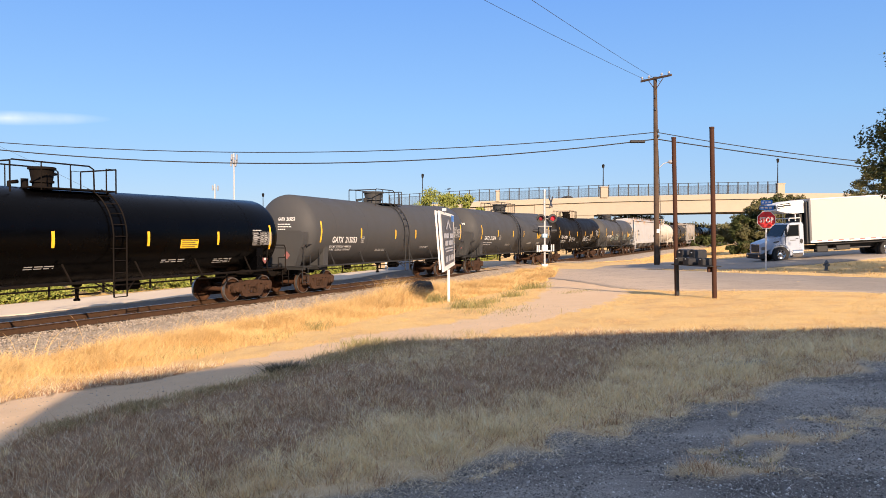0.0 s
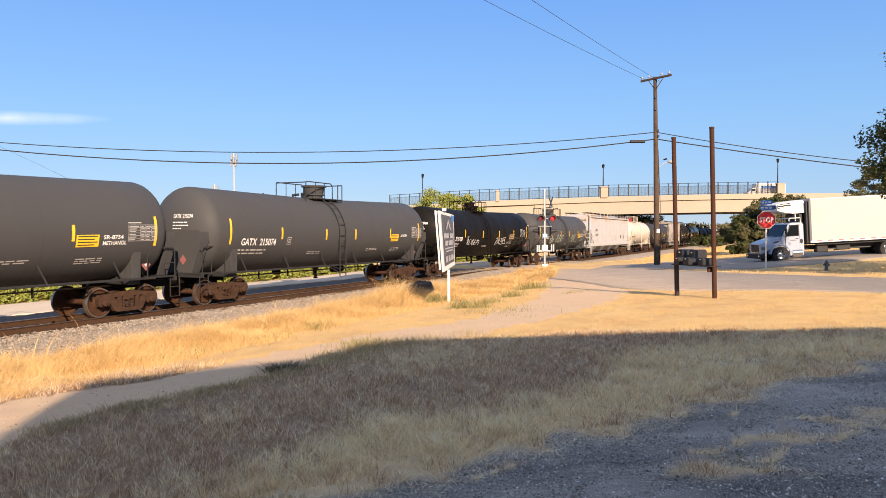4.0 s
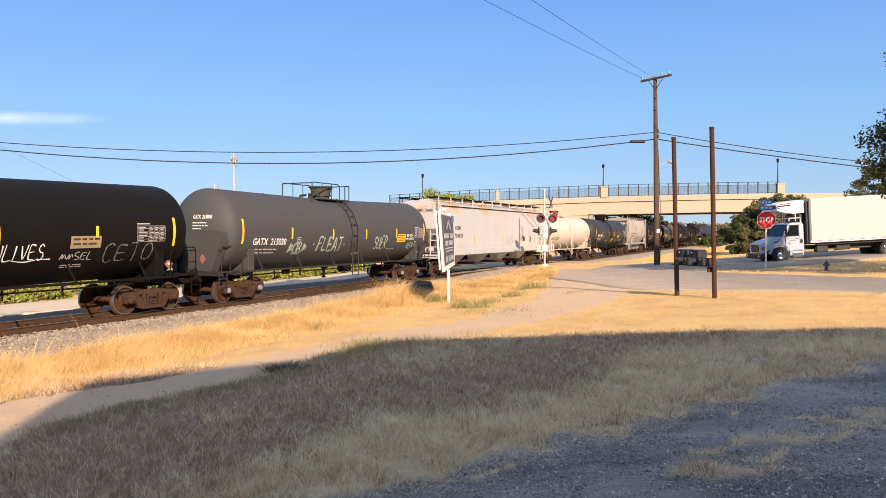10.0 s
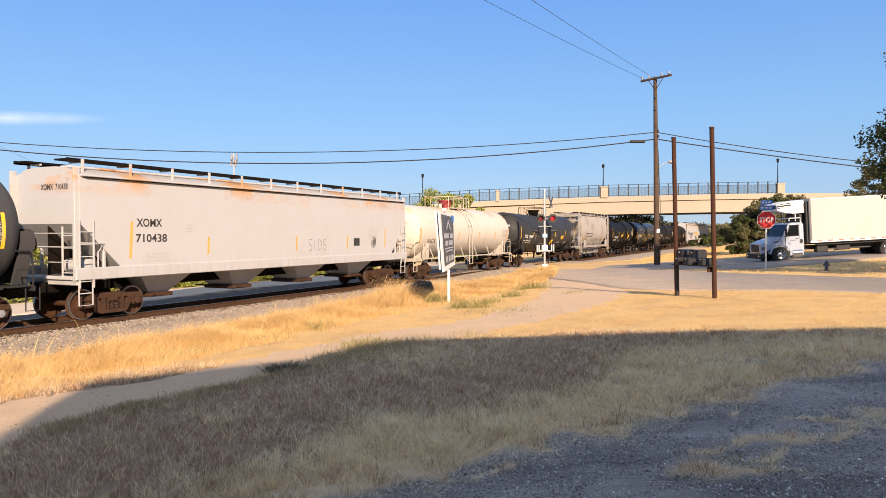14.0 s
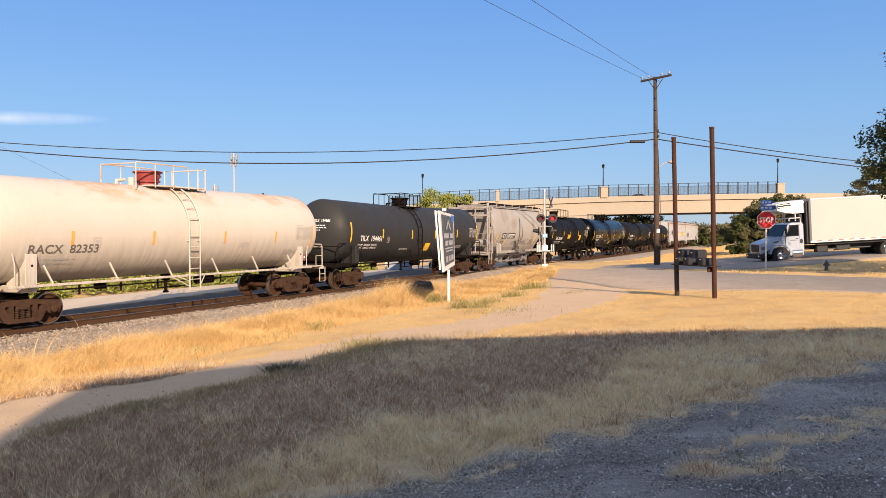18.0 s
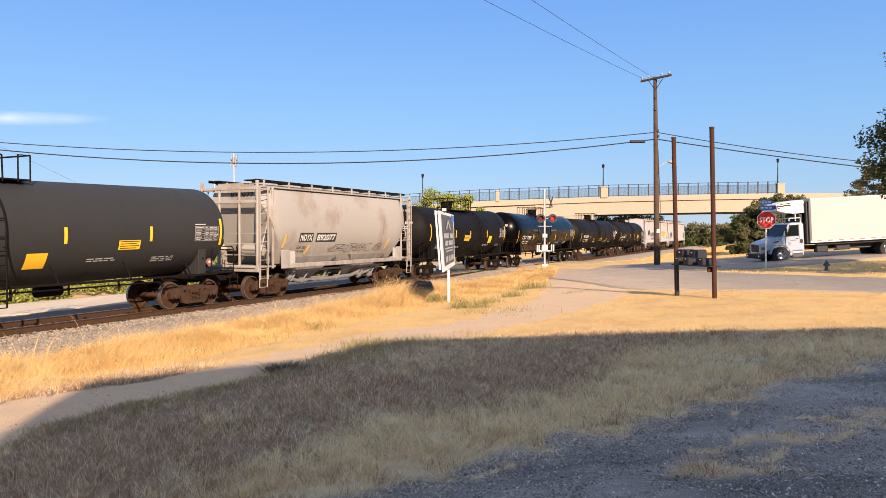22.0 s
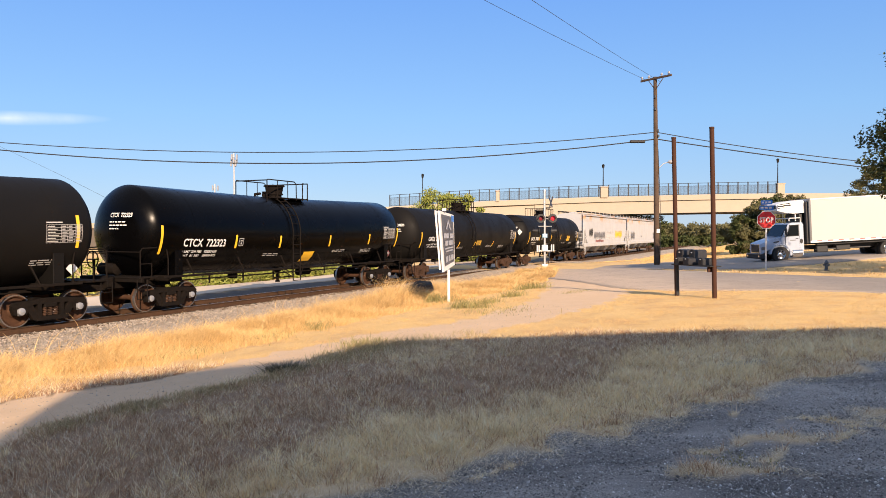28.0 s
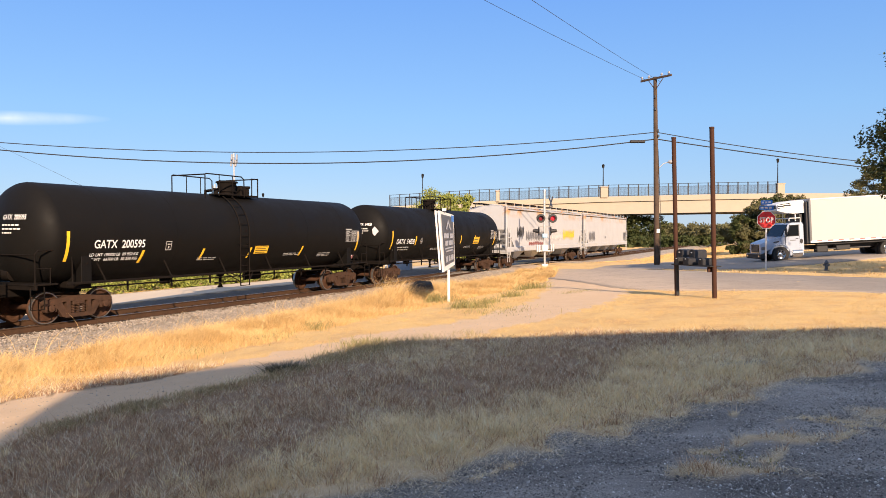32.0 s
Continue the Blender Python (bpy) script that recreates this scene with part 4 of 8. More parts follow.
        for i, wide in enumerate((0.62, 0.66, 0.40)):
            yy = -0.02
            while yy > -0.02 - wide:
                o, step = len(b.v), 0.05 + 0.07 * abs(math.sin(i * 5 + yy * 40))
                for q, dz in ((yy, 0.295 - 0.11 * i), (yy - step, 0.295 - 0.11 * i), (yy - step, 0.255 - 0.11 * i), (yy, 0.255 - 0.11 * i)):
                    b.v.append((-half + 0.75 - sh.head(math.hypot(q, dz)) - 0.016, q, zc + dz))
                b.f.append([o, o + 1, o + 2, o + 3])
                yy -= step + 0.03
        link("end_lettering", b.mesh("end_lettering", 0, False), ink, car, "small reporting mark on the tank end")
    data_table(car, sh, half - opt.get("table", 2.05), 0.16, 1.1, 0.50)
    for x, h, w, n in opt.get("print", ((-2.5, -0.85, 0.9, 2), (2.2, -0.8, 1.0, 2), (4.6, -0.85, 0.9, 3))):
        bars(car, sh, x, h, w, n, opt.get("small", M_LETTER_GR), 0.035, 0.075, seed=int(x * 10 + s_mid))
    for x, h, w, t in opt.get("labels", ()):
        p = part("warning_label", patch(sh, x, x + w, h - t, h), M_YELLOW, car, "yellow warning label")
        b = Build()
        for i in range(4):
            q = patch(sh, x + 0.05, x + w - 0.05 - 0.1 * (i % 2), h - t * (i + 0.75) / 4.3, h - t * (i + 0.38) / 4.3, 0.011, 0, 1)
            b.add(q.v, q.f)
        link("print", b.mesh("print", 0, False), M_LETTER_DK, p)
    for x, h, w, t in opt.get("panels", ()):
        part("yellow_panel", patch(sh, x, x + w, h - t, h), M_YELLOW, car, "plain yellow panel")
    for x, h, w, t in opt.get("panels_faded", ()):
        fp = part("notice_panel", patch(sh, x, x + w, h - t, h), M_FADED_PANEL, car, "faded tan notice panel")
        bars(fp, sh, x + 0.08, h - 0.06, w - 0.15, 2, M_LETTER_DK, 0.06, 0.14, "print", 9)
    bx = opt.get("badge", -4.05)
    b = Build()
    for q in ((bx, bx + 0.24, -0.52, -0.50), (bx, bx + 0.24, -0.24, -0.22), (bx, bx + 0.02, -0.52, -0.22), (bx + 0.22, bx + 0.24, -0.52, -0.22), (bx + 0.06, bx + 0.18, -0.34, -0.30), (bx + 0.09, bx + 0.15, -0.46, -0.38)):
        z = patch(sh, *q, 0.008, 0, 1)
        b.add(z.v, z.f)
    link("inspection_badge", b.mesh("inspection_badge", 0, False), M_LETTER_GR, car)
    for q in opt.get("graffiti", ()):
        scrawl(car, sh, *q)
    for x, h, words, size, w in opt.get("words", ()):
        lettering(car, sh, words, x, h, size, ink, "stencilled word", w)
    if opt.get("head_diamond"):
        y, dz = opt["head_diamond"]
        xx = -half + 0.75 - sh.head(math.hypot(y, dz))
        part("placard", Build().prism([(y - 0.24, zc + dz), (y, zc + dz - 0.24), (y + 0.24, zc + dz), (y, zc + dz + 0.24)], xx - 0.05, xx - 0.03, "x"), M_WHITE, car, "white diamond placard")
    diamond(car, e - 1.62, -1.16, 1.58, 0.19, opt.get("placard", M_PLACARD))
    return car


def hopper_car(length, s_mid, paint, trim, label, opt):
    """A covered hopper wagon."""
    car = thing("hopper_car", Matrix.Translation(track_pt(s_mid)) @ pose(0, 0, 0, 0, 0, 90 - math.degrees(PHI)), label, "hopper wagon", "wagons of the train")
    CARS.append((car, s_mid))
    e = length / 2
    bl = e - opt.get("inset", 0.75)
    z0, z1, zr = opt.get("z", (1.55, 4.30, 4.58))
    knee, run = opt.get("knee", (2.88, 1.4))
    wmax, bulge = opt.get("w", (1.50, 0.0))

    def width(z):
        u = (z - z0) / (z1 - z0)
        tuck = opt.get("tuck", 0.0) * max(0.0, 0.42 - u) / 0.42
        return wmax - tuck - bulge * abs(2 * u - 0.95) ** 2.6 if u < 1 else wmax - bulge * 1.1

    rings = []
    xs = [-bl, -bl + 0.02, -bl + run * 0.33, -bl + run * 0.66, -bl + run] + [float(q) for q in np.linspace(-bl + run, bl - run, 9)[1:-1]] + [bl - run, bl - run * 0.66, bl - run * 0.33, bl - 0.02, bl]
    rnd = opt.get("round", 0.0)
    for x in xs:
        t = min(1.0, (bl - abs(x)) / run)
        zb = knee + (z0 - knee) * t
        pinch = rnd * max(0.0, 1 - (bl - abs(x)) / 0.8) ** 2
        side = [(width(z) - pinch, z) for z in np.linspace(zb, z1, 9)]
        roof = [(wmax * 0.62, zr - 0.05), (wmax * 0.3, zr)]
        ring = [(x, -w, z) for w, z in side + roof] + [(x, w, z) for w, z in (side + roof)[::-1]]
        rings.append(ring)
    part("body", Build().loft(rings), paint, car, sharp=28)
    wall = Wall(width, (z0 + z1) / 2)
    part("eave_rail", Build().box((0, -width(z1) - 0.045, z1 - 0.02), (2 * bl, 0.10, 0.05), 0.01).box((0, width(z1) + 0.045, z1 - 0.02), (2 * bl, 0.10, 0.05), 0.01), paint, car)
    # dark strip drawn in for the shadow line along the eave seam
    for y0 in (-1, 1):
        part("eave_seam", Build().box((0, y0 * (width(z1) + 0.04), z1 - 0.065), (2 * bl - 0.3, 0.085, 0.018), 0.004), M_IRON, car, "dark strip drawn for the shaded seam under the eave")
    zs = opt.get("sill", (1.24, 1.60))
    for y0 in (-1, 1):
        part("side_sill", Build().box((0, y0 * (wmax + 0.02), (zs[0] + zs[1]) / 2), (2 * (e - opt.get("sill_end", 0.55)), 0.10, zs[1] - zs[0]), 0.02), paint, car)
    part("centre_sill", Build().box((0, 0, 1.0), (length - 0.7, 0.45, 0.34), 0.02).box((e - 0.2, 0, 0.86), (0.46, 0.22, 0.24), 0.04).box((-e + 0.2, 0, 0.86), (0.46, 0.22, 0.24), 0.04), M_IRON, car)
    n = opt.get("bays", 4)
    span = 2 * (bl - run - 0.2)
    for i in range(n):
        cx = -span / 2 + span * (i + 0.5) / n
        w = span / n * 0.38
        ch = part("hopper_chute", Build().loft([[(cx - w, -1.32, 1.62), (cx + w, -1.32, 1.62), (cx + w, 1.32, 1.62), (cx - w, 1.32, 1.62)], [(cx - 0.42, -0.62, 0.62), (cx + 0.42, -0.62, 0.62), (cx + 0.42, 0.62, 0.62), (cx - 0.42, 0.62, 0.62)]]), opt.get("chute", paint), car)
        part("outlet_gate", Build().box((cx, 0, 0.54), (1.05, 1.5, 0.14), 0.02).tube([(cx - 0.35, -1.35, 0.56), (cx - 0.35, 1.35, 0.56)], 0.03), M_RUST, ch, "rusty outlet gate")
    # roof walkway on brackets, with hatches beneath it
    rw = Build()
    zw = zr + opt.get("walk", 0.17)
    for y0 in (-1.12, -0.98, -0.84, -0.70, 0.70, 0.84, 0.98, 1.12):
        rw.box((0, y0, zw), (2 * bl + 0.4, 0.11, 0.05), 0.005)
    for y0 in (-1.19, 1.19):
        rw.box((0, y0, zw - 0.01), (2 * bl + 0.4, 0.03, 0.11), 0.005)
    part("roof_walkway", rw, opt.get("walk_mat", M_IRON), car, "dark slatted roof walkway")
    for x in np.linspace(-bl + 0.3, bl - 0.3, opt.get("brackets", 12)):
        for y0 in (-1, 1):
            part("walkway_bracket", Build().box((float(x), y0 * 1.225, (z1 + zw) / 2 + 0.0), (0.09, 0.05, zw - z1 + 0.06), 0.008).box((float(x), y0 * 0.9, zw - 0.05), (0.06, 0.5, 0.05)), paint, car)
    part("hatch", Build().box((0, 0, zr + 0.05), (2 * bl - 1.2, 0.5, 0.1), 0.04), paint, car, "long roof hatch")
    for sgn in (-1, 1):
        # end frame: posts, ladder, platform
        xe = sgn * (e - 0.68)
        part("end_platform", Build().box((sgn * (e - 1.2), 0, 1.28), (1.3, 2.7, 0.06), 0.01).box((xe, 0, 1.22), (0.12, 3.0, 0.26), 0.02), trim, car)
        tall = opt.get("open")
        ht, hm = (z1 - 1.2, (1.2 + z1) / 2)
        for y0 in (-1.42, 1.42):
            part("corner_post", Build().box((xe, y0, hm + 0.1), (0.13 if tall else 0.20, 0.10, ht + 0.2), 0.015), trim, car)
            part("inner_post", Build().box((sgn * (e - 0.68 - opt.get("bay", 0.9)), y0, hm if tall else 2.0), (0.09, 0.08, ht if tall else 1.6), 0.012), trim, car)
            if tall:
                part("end_post", Build().box((xe, y0 * 0.36, hm), (0.08, 0.08, ht), 0.012), trim, car)
                part("top_beam", Build().box((sgn * (e - 1.0), y0, z1 - 0.1), (0.8, 0.09, 0.12), 0.01), trim, car)
                part("brace", Build().tube([(xe, y0, 1.4), (sgn * (e - 1.55), y0, z1 - 0.6)], 0.035, 5), trim, car)
            yl = y0 * 1.09
            la = Build()
            for x in (xe, xe - sgn * 0.46):
                la.box((x, yl, 2.6 if tall else 2.0), (0.05, 0.04, 3.6 if tall else 2.0), 0.006)
            for z in np.arange(1.2, z1 if tall else 2.95, 0.36):
                la.tube([(xe, yl, z), (xe - sgn * 0.46, yl, z)], 0.016, 5)
            part("ladder", la, trim, car)
            if not tall:
                el = Build()
                for z in np.arange(1.45, 2.75, 0.36):
                    el.tube([(xe - sgn * -0.05, y0, z), (xe - sgn * -0.05, y0 * 0.62, z)], 0.018, 5)
                el.box((xe - sgn * -0.05, y0 * 0.62, 2.05), (0.05, 0.05, 1.5), 0.008)
                part("end_ladder", el, trim, car)
                part("grab_rail", Build().tube([(sgn * (bl - 0.55), y0 * 1.08, 1.62), (sgn * (bl - 0.55), y0 * 1.08, 2.05), (sgn * (bl - 0.75), y0 * 1.08, 2.3), (xe, y0 * 1.08, 2.32)], 0.025, 6), trim, car)
            yl = y0 * 1.06
            part("sill_step", Build().tube([(xe, yl, 1.25), (xe, yl, 0.5), (xe - sgn * 0.45, yl, 0.5), (xe - sgn * 0.45, yl, 1.25)], 0.024).tube([(xe, yl, 0.85), (xe - sgn * 0.45, yl, 0.85)], 0.018), trim, car)
            part("end_strut", Build().tube([(sgn * (bl - run + 0.2), y0 * 0.56, 1.7), (sgn * (bl - 0.35), y0 * 0.56, knee + 0.1)], 0.05), M_IRON, car)
        if tall:
            for z in (z1 - 0.1, z1 - 0.62):
                part("cross_beam", Build().box((xe, 0, z), (0.1, 2.9, 0.11), 0.01), trim, car)
        for z in (1.75, 2.2, 2.6):
            part("end_rail", Build().tube([(xe, -1.42, z), (xe, 1.42, z)], 0.018, 5), trim, car)
        # iron-dark instead of wagon paint, to blacken the shaded end void
        if not tall:
            part("shear_plate", Build().prism([(sgn * (bl - 0.06), knee), (sgn * (bl - run - 0.1), z0), (sgn * (bl - 0.06), z0 - 0.2)], -0.03, 0.03), M_IRON, car, "plate under the slope sheet, dark for the shaded void")
        part("brake_box", Build().box((sgn * (e - 1.5), 0.5, 1.65), (0.5, 0.4, 0.5), 0.05), M_IRON, car)
        if sgn < 0:
            part("air_reservoir", Build().revolve([(-0.5, 0.05), (-0.45, 0.22), (0.45, 0.22), (0.5, 0.05)], 14, "y", (-e + 1.3, -0.7, 1.95 if tall else 1.62)), trim, car)
            part("brake_wheel", Build().tube([(xe - 0.1, 0.5 + 0.27 * math.cos(a), 2.3 + 0.27 * math.sin(a)) for a in np.linspace(0, 2 * math.pi, 21)], 0.02), M_IRON, car, "hand brake wheel")
            if opt.get("end_text"):
                vs, fs, w = text_mesh(opt["end_text"], 0.24)
                link("end_lettering", Build().add([(-bl - 0.012, 0.22 - a * 1.2 / w, z1 - 0.32 + c) for a, c in vs], fs).mesh("end_lettering", 0, False), M_LETTER_DK, car, "small reporting mark on the end")
    steel, caps = opt.get("steel", M_RUST), opt.get("caps", M_RUST)
    bogie(car, -e + opt.get("bogie", 2.2), steel, caps)
    bogie(car, e - opt.get("bogie", 2.2), steel, caps)
    if opt.get("open"):
        for y0 in (-1.05, 1.05):
            part("discharge_pipe", Build().tube([(-3.9, y0, 0.98), (-3.7, y0, 0.72), (-3.2, y0, 0.58), (-1.0, y0, 0.56), (0.9, y0, 0.60), (1.5, y0, 0.72), (1.9, y0, 1.02)], 0.085, 10), M_PIPE, car, "grey discharge pipe")
            part("discharge_pipe", Build().tube([(1.2, y0, 0.66), (1.7, y0, 0.62), (2.4, y0, 0.74), (3.1, y0, 1.0)], 0.075, 10), M_PIPE, car, "grey discharge pipe")
            part("gate_rod", Build().tube([(-3.6, y0 * 0.9, 0.95), (3.4, y0 * 0.9, 1.02)], 0.04), M_PIPE, car)
            part("lower_sill", Build().box((0.2, y0 * 1.1, 1.02), (7.2, 0.06, 0.09), 0.01), M_PIPE, car)
        for x in (-3.75, -2.9, -1.5, -0.3, 1.6, 2.6):
            part("pipe_coupling", Build().revolve([(-0.09, 0.09), (-0.08, 0.13), (0.08, 0.13), (0.09, 0.09)], 12, "x", (x, -1.05, 0.58 if abs(x) < 3.3 else 0.76)), M_PIPE, car)
            part("gate_lever", Build().tube([(x, -1.12, 0.58), (x + 0.42, -1.12, 0.98)], 0.04), M_PIPE, car)
        for sgn in (-1, 1):
            part("bolster_plate", Build().box((sgn * (e - 2.15), -wmax - 0.03, 1.55), (0.55, 0.06, 0.75), 0.02).box((sgn * (e - 2.15), wmax + 0.03, 1.55), (0.55, 0.06, 0.75), 0.02), paint, car, "jacking plate over the bogie")
            part("paint_patch", Build().box((sgn * (e - 2.62), -wmax - 0.015, 1.62), (0.30, 0.02, 0.5), 0.005), M_PATCH, car, "pale paint patch")
    for x, h, words, size, w, mat in opt.get("text", ()):
        lettering(car, wall, words, x, h, size, mat, "stencilled reporting mark", w)
    for x, h, w, t in opt.get("plates", ()):
        part("number_panel", patch(wall, x, x + w, h - t, h, 0.004), M_LETTER_DK, car, "black panel behind the mark")
    for x, h, w, k in opt.get("print", ()):
        bars(car, wall, x, h, w, k, M_LETTER_GR, 0.045, 0.11, seed=int(x * 7 + 50))
    for x, lo, hi, sl in opt.get("stripes", ()):
        part("reflector", patch(wall, x - 0.05, x + 0.05, lo, hi, 0.005, sl), opt.get("stripe", M_OCHRE), car)
    for q in opt.get("graffiti", ()):
        scrawl(car, wall, *q)
    return car


M_PATCH = plain("pale touch-up paint", (0.44, 0.42, 0.40), 0.6, 0, 0.15)
M_PIPE = plain("dull galvanised pipe", (0.20, 0.195, 0.19), 0.6, 0.2, 0.3)
M_MINT = plain("pale green spray", (0.36, 0.44, 0.37), 0.6, 0, 0.35, 9)
M_MINT_SOFT = plain("green overspray", (0.095, 0.11, 0.098), 0.7, 0, 0.35, 9)
M_LETTER_FAINT = plain("faint grey spray", (0.15, 0.15, 0.145), 0.7, 0, 0.4, 9)
M_FADED_PANEL = plain("faded tan panel", (0.30, 0.22, 0.11), 0.6, 0, 0.3, 12)
M_FADED = plain("faded dark stencil", (0.13, 0.115, 0.10), 0.7, 0, 0.3, 20)
M_INK = plain("thin dark spray", (0.085, 0.08, 0.078), 0.6)
M_GREYINK = plain("grey spray", (0.16, 0.16, 0.17), 0.6)


# the wagons, from the front of the train to its end: joints along the track at t = 0
J = [5.8, 23.97, 41.83, 60.17, 78.25, 96.0, 116.75, 133.0, 150.85, 164.45, 179.6, 197.75, 216.0, 233.8, 255.7, 277.6]


def mid(i):
    return J[i + 1] - J[i], (J[i] + J[i + 1]) / 2


tank_car(*mid(0), M_TANK_BLACK, M_IRON, "", "glossy black tank wagon with yellow reflectors", dict(r=1.45, zc=2.49, ladder=0.35, dome=-1.1, dome_size=(0.36, 0.62), platform=(-2.6, 0.8), stripes=(-1.8, 1.5, 4.6), fall=0.0, ends=(7.46,),
         labels=((2.85, -0.1, 0.8, 0.3),)))
tank_car(*mid(1), M_TANK_GREY, M_TANK_SLATE, "GATX  215053", "grey tank wagon with white reporting mark", dict(shield=True, r=1.60, zc=2.72, labels=((4.5, -0.12, 0.75, 0.36),), words=((5.4, -0.2, "SR-8754", 0.17, 0.7), (5.38, -0.38, "METHANOL", 0.17, 0.85)), stripes=(-4.1, -0.8, 1.4, 4.4), text_x=-6.45, text_h=-0.38, load=("LD LMT  219700 LB  98800 KG", "LT WT  74300 LB  33700 KG"), dome_size=(0.55, 0.62), dome=-0.4, dome_mat=M_TANK_GREY, ladder=0.3, platform=(-1.5, 1.2)))
tank_car(*mid(2), M_TANK_GREY, M_TANK_SLATE, "GATX  215074", "grey tank wagon with yellow warning label", dict(shield=True, r=1.60, zc=2.72, stripes=(-4.4, -1.35, 1.0, 4.24), dome_size=(0.55, 0.62), dome=-0.1, dome_mat=M_TANK_GREY, ladder=-0.2, platform=(-1.8, 1.0),
         labels=((4.35, -0.12, 0.75, 0.36),), words=((5.3, -0.2, "SR-8754", 0.17, 0.7),)))
tank_car(*mid(3), M_TANK_DARK, M_IRON, "TILX  315708", "dark brown-black tank wagon with white graffiti", dict(dome_size=(0.36, 0.6), dome=-0.3, second=True, ladder=-0.6, platform=(-1.8, 0.7), caps=M_RUST, table=2.6, load=("LD LMT  196100 LB  88950 KG", "LT WT   66900 LB  30350 KG"), print=((-1.2, -0.85, 0.8, 2), (3.4, -1.0, 0.7, 2)),
         graffiti=((-3.9, -0.62, 1.95, 0.36, "READERS", M_LETTER, "white spray-can graffiti", 0.018, 5), (0.95, -0.55, 2.1, 0.40, "ZENLIVES~", M_LETTER, "white spray-can graffiti", 0.018, 6), (3.3, -0.72, 1.1, 0.26, "??SEL", M_LETTER_GR, "faded spray-can graffiti", 0.014, 7), (4.7, -0.68, 1.9, 0.58, "CETO", M_LETTER_FAINT, "faded spray-can graffiti", 0.02, 8)), panels_faded=((3.55, -0.12, 1.0, 0.36),)))
tank_car(*mid(4), M_TANK_GREY, M_TANK_SLATE, "GATX  215030", "grey tank wagon with pale green graffiti", dict(shield=True, r=1.60, zc=2.72, dome_size=(0.55, 0.62), dome=-0.2, dome_mat=M_TANK_GREY, ladder=0.2, platform=(-2.0, 0.95), stripes=(-4.4, -1.47, 1.3, 4.24), caps=M_CAP, print=((0.4, -0.98, 0.6, 2), (3.5, -0.86, 0.8, 1)),
         labels=((4.35, -0.12, 0.9, 0.42),), words=((5.35, -0.2, "SR-8754", 0.17, 0.7), (5.33, -0.38, "METHANOL", 0.17, 0.85)),
         graffiti=((2.15, -0.52, 1.25, 0.62, "SUER", M_MINT, "pale green graffiti tag", 0.026, 51, M_MINT_SOFT), (5.55, -0.78, 1.0, 0.38, "HEAT", M_MINT, "pale green graffiti tag", 0.018, 52, M_MINT_SOFT), (-4.5, -0.7, 1.2, 0.5, "?OB?", M_MINT, "pale green graffiti tag", 0.026, 53, M_MINT_SOFT), (-2.95, -0.52, 2.7, 0.62, "-FLEAT-", M_MINT, "pale green graffiti tag", 0.030, 54, M_MINT_SOFT))))
hopper_car(*mid(5), M_WHITE_CAR, M_WHITE_CAR, "long white covered hopper wagon with rust stains", dict(end_text="XOMX  710438",
           stripes=((-7.9, -1.1, 0.05, 0.06), (-4.6, -1.05, -0.45, 0.06), (0.4, -1.05, -0.45, 0.06), (4.2, -1.05, -0.45, 0.06), (7.6, -1.0, -0.1, 0.06)),
           text=((-7.65, 0.02, "XOMX", 0.36, 1.0, M_LETTER_DK), (-7.7, -0.47, "710438", 0.36, 1.25, M_LETTER_DK)),
           print=((-7.3, -0.95, 1.0, 4), (-5.6, 0.0, 0.35, 3), (6.0, -0.1, 0.8, 5), (-7.9, -1.45, 0.8, 1), (8.0, -1.35, 1.0, 2)), plates=((4.75, -0.55, 0.5, 0.36),),
           graffiti=((6.3, -0.76, 0.52, 0.50, "O", M_INK, "dark spiral scribble", 0.02, 61), (6.4, -0.76, 0.34, 0.32, "O", M_INK, "dark spiral scribble", 0.03, 62), (6.48, -0.76, 0.16, 0.15, "O", M_INK, "dark spiral scribble", 0.03, 63), (1.2, -0.82, 1.4, 0.5, "SIDS", M_GREYINK, "thin grey graffiti", 0.012, 64))))
tank_car(*mid(6), M_CREAM_CAR, M_CREAM_CAR, "RACX  82353", "cream tank wagon with rust-stained top", dict(fall=0.0, stripe=M_OCHRE, dome_mat=M_BRICKRED, dome_size=(0.46, 0.5), dome=-0.75, ladder=-0.2, platform=(-1.95, 1.1), ends=(-6.95, 6.6), band=(-0.47, -0.03), stripes=(-4.75, -1.85, 1.37, 4.2), text_x=-6.05, text_h=-0.55, text_size=0.36, text_w=2.2, small=M_LETTER_GR, ink=M_FADED, print=((2.2, -0.45, 0.5, 3), (4.9, -0.8, 0.8, 3))))
tank_car(*mid(7), M_TANK_SLATE, M_IRON, "TILX  194461", "slate grey tank wagon with yellow panel", dict(dish=1.5, load=("LD LMT  202600 LB  91900 KG", "LT WT   60400 LB  30400 KG"), stripes=(-4.5, -1.4, 1.4, 4.4), ends=(-7.4, 7.5), text_x=-6.6, text_h=-0.32, platform=(-1.6, 0.85), ladder=-0.6, dome=-0.1, dome_size=(0.5, 0.5), panels=((0.3, -0.55, 0.62, 0.5),), labels=((3.2, -0.25, 0.8, 0.3),)))
